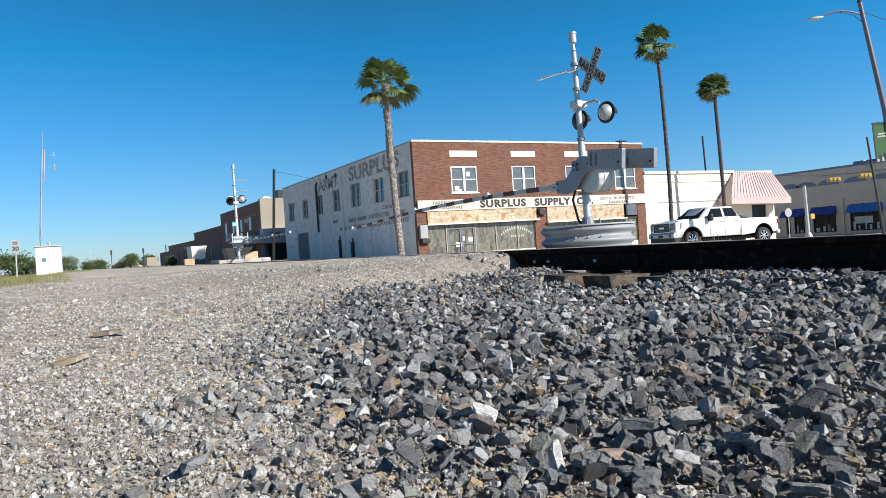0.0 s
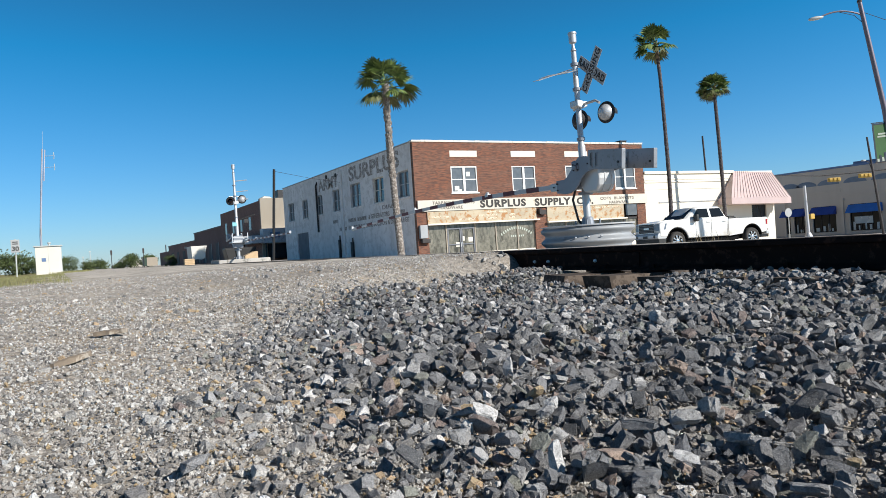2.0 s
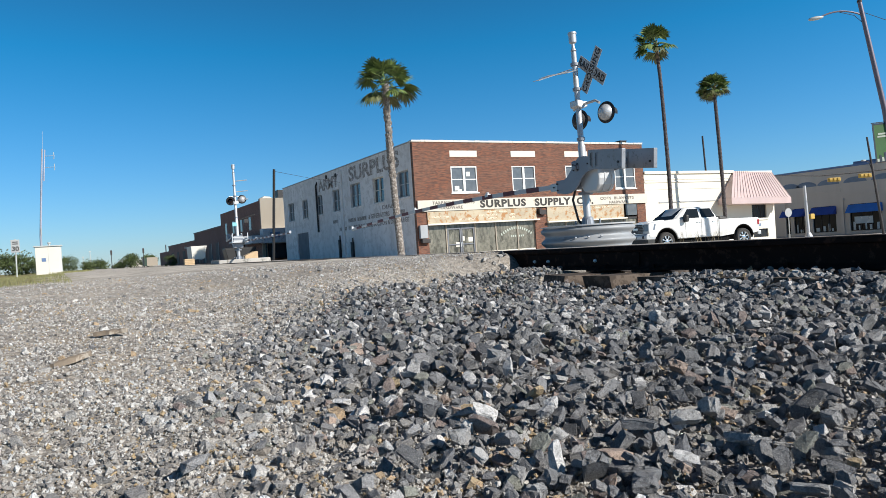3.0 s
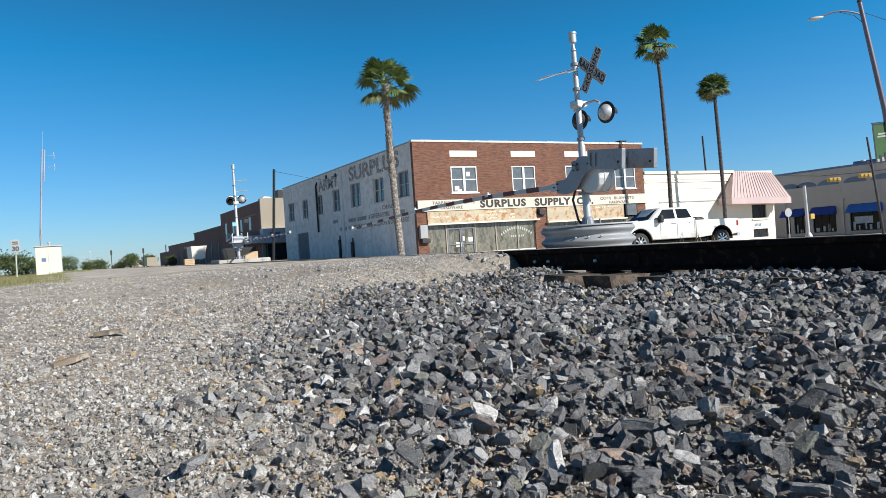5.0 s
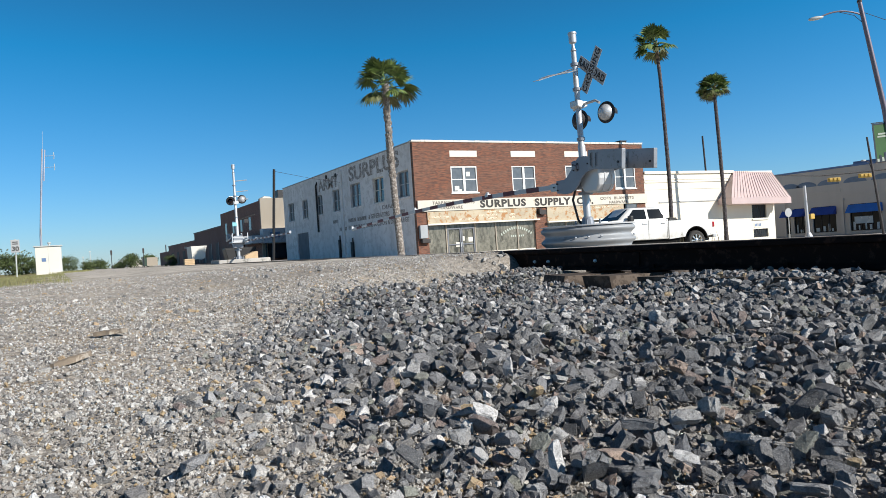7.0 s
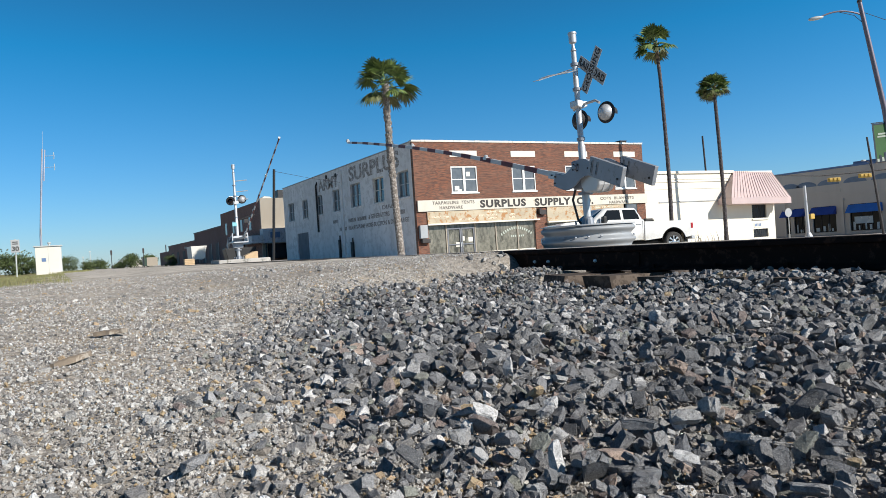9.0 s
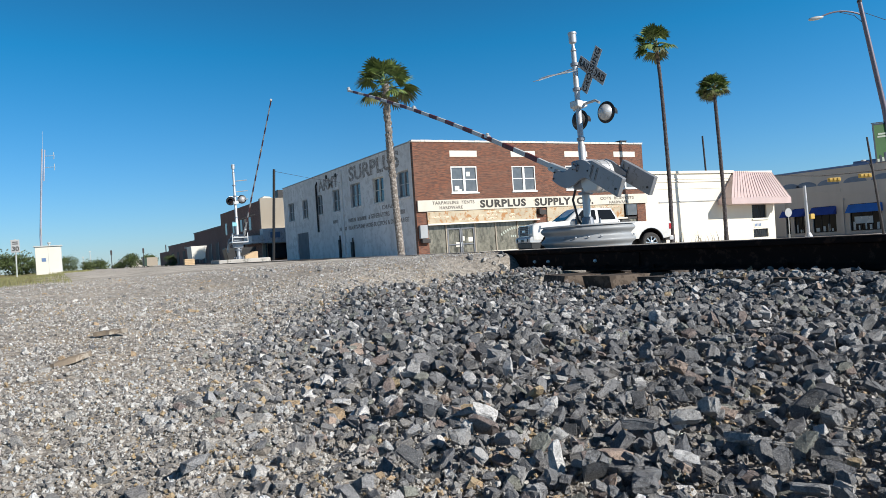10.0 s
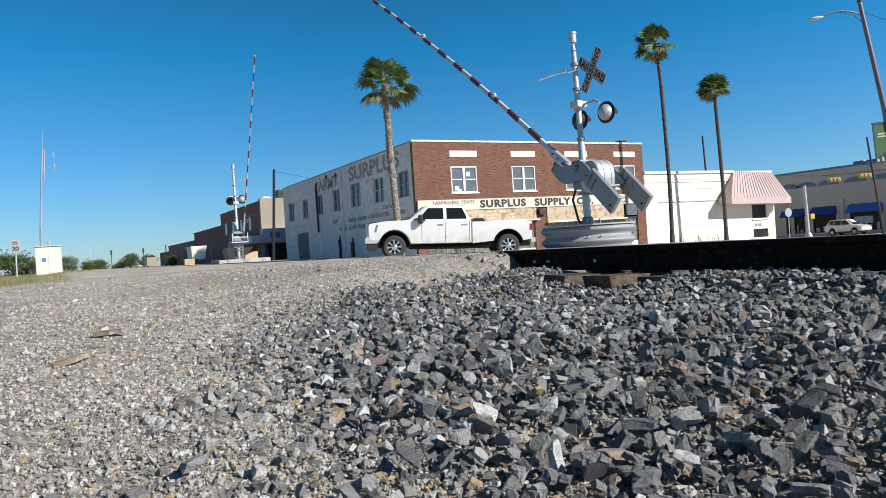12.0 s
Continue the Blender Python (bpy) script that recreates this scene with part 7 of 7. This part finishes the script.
    tagged(part("chips", scatter(tiny, np.stack([x, y, ground_at(x, y) + s2 * 0.3 + 0.012 * r.random_sample(len(x)) ** 2], 1), s2, r, 0.8, (0.55, 0.95), 1.3), STRAY, root, "crumbled grey chips"), kind="stuff")
    metas = []
    for v, f in rough:
        me = raw_mesh("stone", v * np.array([1.25, 0.9, 0.62]), f, False)
        me.materials.append(BALLAST_PIECE)
        metas.append(me)
    for i in pick:
        ob = new("stone", metas[r.randint(len(metas))])
        ob.parent = root
        k = float(s[i]) * 1.06
        ob.matrix_basis = Matrix.LocRotScale((x[i], y[i], z[i]), Euler((r.normal() * 0.5, r.normal() * 0.5, r.uniform(0, 6.28))), (k * r.uniform(0.9, 1.3), k * r.uniform(0.8, 1.05), k * r.uniform(0.7, 1.0)))
    # grit and pebbles of the yard, also between the larger stones
    def yard(x, y):
        wob = 0.16 * lumps(x, y, 12, 6)
        d = x - ballast_edge(y) + wob
        inside = smooth(d, 0.0, 0.7)
        return (1 - 0.35 * inside) * smooth(x + 0.11 * y + 0.42, -0.25, 0.22) * (x < 1.9 * y + 0.6) * ~((x > 3.7) & (y < 12))
    V = []
    for n, box, lo, hi in ((76000, (-0.7, 2.2, 0.7, 2.6), 0.0055, 0.012), (11000, (-0.7, 2.2, 0.7, 2.6), 0.010, 0.024), (33000, (-1.0, 3.0, 2.6, 5.2), 0.008, 0.014), (5000, (-1.0, 3.0, 2.6, 5.2), 0.012, 0.024), (14000, (-1.6, 3.7, 5.0, 8.5), 0.008, 0.015), (7000, (2.0, 3.72, 4.6, 6.4), 0.008, 0.018)):
        x, y = throw(r, n, *box, yard)
        s = lo + (hi - lo) * r.random_sample(len(x)) ** 1.8
        V.append((x, y, s))
    x, y, s = (np.concatenate(q) for q in zip(*V))
    z = ground_at(x, y) + s * (0.12 + 0.2 * r.random_sample(len(x)))
    gr = part("gravel", scatter(tiny, np.stack([x, y, z], 1), s, r, 0.8, (0.55, 0.95), 1.3), PEBBLE, None)
    tagged(gr, "pale mixed gravel and grit strewn over the yard", "gravel", kind="stuff")
    # larger stones strayed onto the yard
    x, y = throw(r, 14000, -1.2, 3.2, 0.8, 8.5, lambda a, b: 0.55 * yard(a, b) * (1 - 0.6 * smooth(b, 3, 8)) * ~((a > 1.9) & (b > 4.6)) * np.exp(-np.clip(ballast_edge(b) - a, 0, None) / 1.15))
    s = 0.012 + 0.028 * r.random_sample(len(x)) ** 2
    z = ground_at(x, y) + s * 0.08
    st = part("strayed_stones", scatter(mid, np.stack([x, y, z], 1), s, r, 0.5), STRAY, None)
    tagged(st, "scattered dark stones on the pale gravel", "stones", kind="stuff")


stones()


def rubble():
    """Broken pieces of the fill, lying where it ends against the rail."""
    r = np.random.RandomState(77)
    shapes = [rock(500 + k, 7, 0.05, 0.03) for k in range(6)]
    for k in range(8):
        x, y = r.uniform(3.3, 3.68), r.uniform(5.35, 5.75)
        s = r.uniform(0.04, 0.085)
        v, f = shapes[k % 6]
        ob = part("rubble", raw_mesh("rubble", v * s * np.array([1.2, 0.95, 0.8]), f, False), PEBBLE if k % 3 else BALLAST_PIECE, None, m=pose(x, y, float(ground_z(x, y)) + s * 0.1, r.uniform(-25, 25), r.uniform(-25, 25), r.uniform(0, 360)))
        tagged(ob, "broken lump of pale fill against the rail", "rubble", "rubble at the crossing")


rubble()


def splinter(name, x, y, rz, length, width, thick, label, mat):
    """A weathered splinter of wood, uneven along its length."""
    rnd = random.Random(int(x * 100 + y * 10))
    n = 8
    v, f = [], []
    for k in range(n + 1):
        t = k / n
        w = width * (0.35 + 0.65 * math.sin(math.pi * (0.15 + 0.8 * t)) * rnd.uniform(0.85, 1.1)) / 2
        xx = (t - 0.5) * length
        o = rnd.uniform(-0.1, 0.1) * width
        v += [(xx, o - w, 0), (xx, o + w, 0), (xx, o + w * 0.8, thick * rnd.uniform(0.8, 1.1)), (xx, o - w * 0.8, thick * rnd.uniform(0.8, 1.1))]
    for k in range(n):
        a = 4 * k
        f += [(a + q, a + (q + 1) % 4, a + 4 + (q + 1) % 4, a + 4 + q) for q in range(4)]
    f += [(0, 1, 2, 3), (4 * n + 3, 4 * n + 2, 4 * n + 1, 4 * n)]
    ob = part(name, Mesh().add(v, f), mat, None, m=pose(x, y, float(ground_at(np.array([x]), np.array([y]))[0]) + 0.012, 2, -4, rz))
    tagged(ob, label, "wood scrap")


WOODSCRAP = paint("grey_weathered_wood", (0.24, 0.19, 0.14), 0.9, wear=(0.38, 0.33, 0.27), scale=6, vary=0.4, relief=0.6)
PALEWOOD = paint("bleached_wood", (0.50, 0.47, 0.42), 0.9, wear=(0.3, 0.27, 0.23), scale=6, vary=0.3, relief=0.6)
splinter("wood_scrap", 0.015, 3.03, 52, 0.22, 0.035, 0.02, "brown weathered splinter of wood on the gravel", WOODSCRAP)
splinter("wood_scrap", 0.185, 3.62, -25, 0.15, 0.04, 0.02, "dark weathered splinter of wood on the gravel", WOODSCRAP)
splinter("wood_scrap", 1.095, 0.995, -48, 0.095, 0.014, 0.012, "bleached sliver of wood among the ballast", PALEWOOD)


# ---- dry grass and weeds ----
DRYGRASS = leaf_material("dry_grass", (0.095, 0.11, 0.035), (0.23, 0.215, 0.09))


def blades(name, n, region, height, seed, label, category, spread=0.35, look_like=None):
    """Thin bent blades, joined: nobody could count them."""
    r = np.random.RandomState(seed)
    x0, x1, y0, y1 = region
    V, Fc = [], []
    xs, ys = r.uniform(x0, x1, n), r.uniform(y0, y1, n)
    keep = r.random_sample(n) < 0.35 + 0.5 * (lumps(xs, ys, seed, 1.1) > 0)
    for k, (x, y) in enumerate(zip(xs[keep], ys[keep])):
        h = height * r.uniform(0.4, 1.1)
        a = r.uniform(0, 6.283)
        w = (0.003 + 0.004 * r.random_sample() + 0.0002 * y) * min(1.0, height * 8)
        d = np.array([math.cos(a), math.sin(a), 0]) * h * spread * r.random_sample()
        s = np.array([-math.sin(a), math.cos(a), 0]) * w
        p = np.array([x, y, float(ground_z(x, y)) - 0.01])
        b = len(V) * 5
        V.append([p - s, p + s, p + d * 0.4 + s * 0.8 + (0, 0, h * 0.6), p + d * 0.4 - s * 0.8 + (0, 0, h * 0.6), p + d + (0, 0, h)])
        Fc += [(b, b + 1, b + 2), (b, b + 2, b + 3), (b + 3, b + 2, b + 4)]
    me = raw_mesh(name, np.array(V).reshape(-1, 3), np.array(Fc), False)
    return tagged(part(name, me, look_like or DRYGRASS), label, category, kind="stuff")


blades("grass", 15000, (-3.4, 0.1, 8.2, 36.0), 0.055, 31, "dry yellow-green grass along the yard's edge", "grass")
blades("grass", 2500, (-0.6, 1.6, 43.0, 60.0), 0.12, 32, "dry yellow-green grass round the cabinet", "grass")
blades("weeds", 70, (10.5, 11.9, 9.6, 10.4), 0.34, 33, "tall dry weeds beyond the rails", "weeds", 0.6, DRYFROND)
blades("straw", 80, (0.2, 1.9, 0.8, 1.8), 0.035, 34, "few dry straws among the stones", "straw", 1.8, DRYFROND)
# ---- what moves ----
DRIVE = [(0, 24.25), (0.5, 24.13), (1, 23.93), (1.5, 23.72), (2, 23.34), (2.5, 23.03), (3, 22.72), (4, 22.0), (5, 21.22), (6, 20.38), (7, 19.5), (8, 18.75), (9, 18.1), (9.5, 17.65), (10, 16.82), (10.5, 15.55), (11, 13.9), (11.5, 12.03), (12, 9.98)]
NEAR_BOOM = [(0, -0.2), (7.1, -0.2), (7.6, 2.3), (8.2, 7.1), (8.8, 12.0), (9.5, 17.6), (10, 21.6), (10.5, 25.5), (11, 29.2), (11.5, 32.8), (12, 36.5)]
FAR_BOOM = [(0, 0), (7.1, 0), (7.5, 2.5), (8.1, 11), (8.8, 21), (9.5, 29.3), (10, 35.2), (10.5, 41), (11, 46.4), (11.5, 51.6), (12, 56)]


def motions():
    ts = [k / 10 for k in range(121)]
    kt, kx = [t for t, _ in DRIVE], [x for _, x in DRIVE]
    # a smooth run through the drive's places
    xs = np.interp(ts, kt, kx)
    for _ in range(3):
        xs[1:-1] = (xs[:-2] + 2 * xs[1:-1] + xs[2:]) / 4
    # it keeps its lane, then bears gently away over the crossing
    lane = np.interp(ts, [0, 7, 10.5, 12], [24.5, 24.0, 24.2, 24.8])
    turn = np.interp(ts, [0, 5.5, 9, 10.5, 12], [8, 11, 15, 17, 22])
    for _ in range(6):
        lane[1:-1] = (lane[:-2] + 2 * lane[1:-1] + lane[2:]) / 4
        turn[1:-1] = (turn[:-2] + 2 * turn[1:-1] + turn[2:]) / 4
    rows, run, last = [], [], None
    for t, x22, y, a in zip(ts, xs, lane, turn):
        c, s = math.cos(radians(a)), math.sin(radians(a))
        x0, y0 = x22 * y / 22 + 0.98 * s, y + 0.98 * c
        za, zb = float(ground_z(x0, y0)) + 0.012, float(ground_z(x0 + 4.45 * c, y0 - 4.45 * s)) + 0.012
        rows.append((t, pose(x0, y0, za, 0, math.degrees(math.atan2(za - zb, 4.45)), -a)))
        run.append(0.0 if last is None else run[-1] + math.hypot(x0 - last[0], y0 - last[1]))
        last = (x0, y0)
    walk(truck, rows)
    for w in truck_wheels:
        at = w.matrix_basis.translation.copy()
        walk(w, [(t, pose(at.x, at.y, at.z, 0, -math.degrees(d / 0.45), 0)) for t, d in zip(ts, run)])
    walk(car, [(t, pose(72, 44.8 + 14.3 * (12 - t), -1.44)) for t in (0, 6, 11, 12)])
    for hub, m in car_wheels:
        walk(hub, [(k / 30, m @ pose(0, 0, 0, 0, -math.degrees(14.3 * k / 30 / 0.34), 0)) for k in range(361)])
    lo = gate_near.matrix_basis.translation.z
    walk(boom_near, [(t, pose(0, -0.16, 1.50 - lo, a, 0, 0.45)) for t, a in NEAR_BOOM])
    walk(boom_far, [(t, pose(0, 0.15, 1.205, -a, 0, -1.7)) for t, a in FAR_BOOM])


motions()
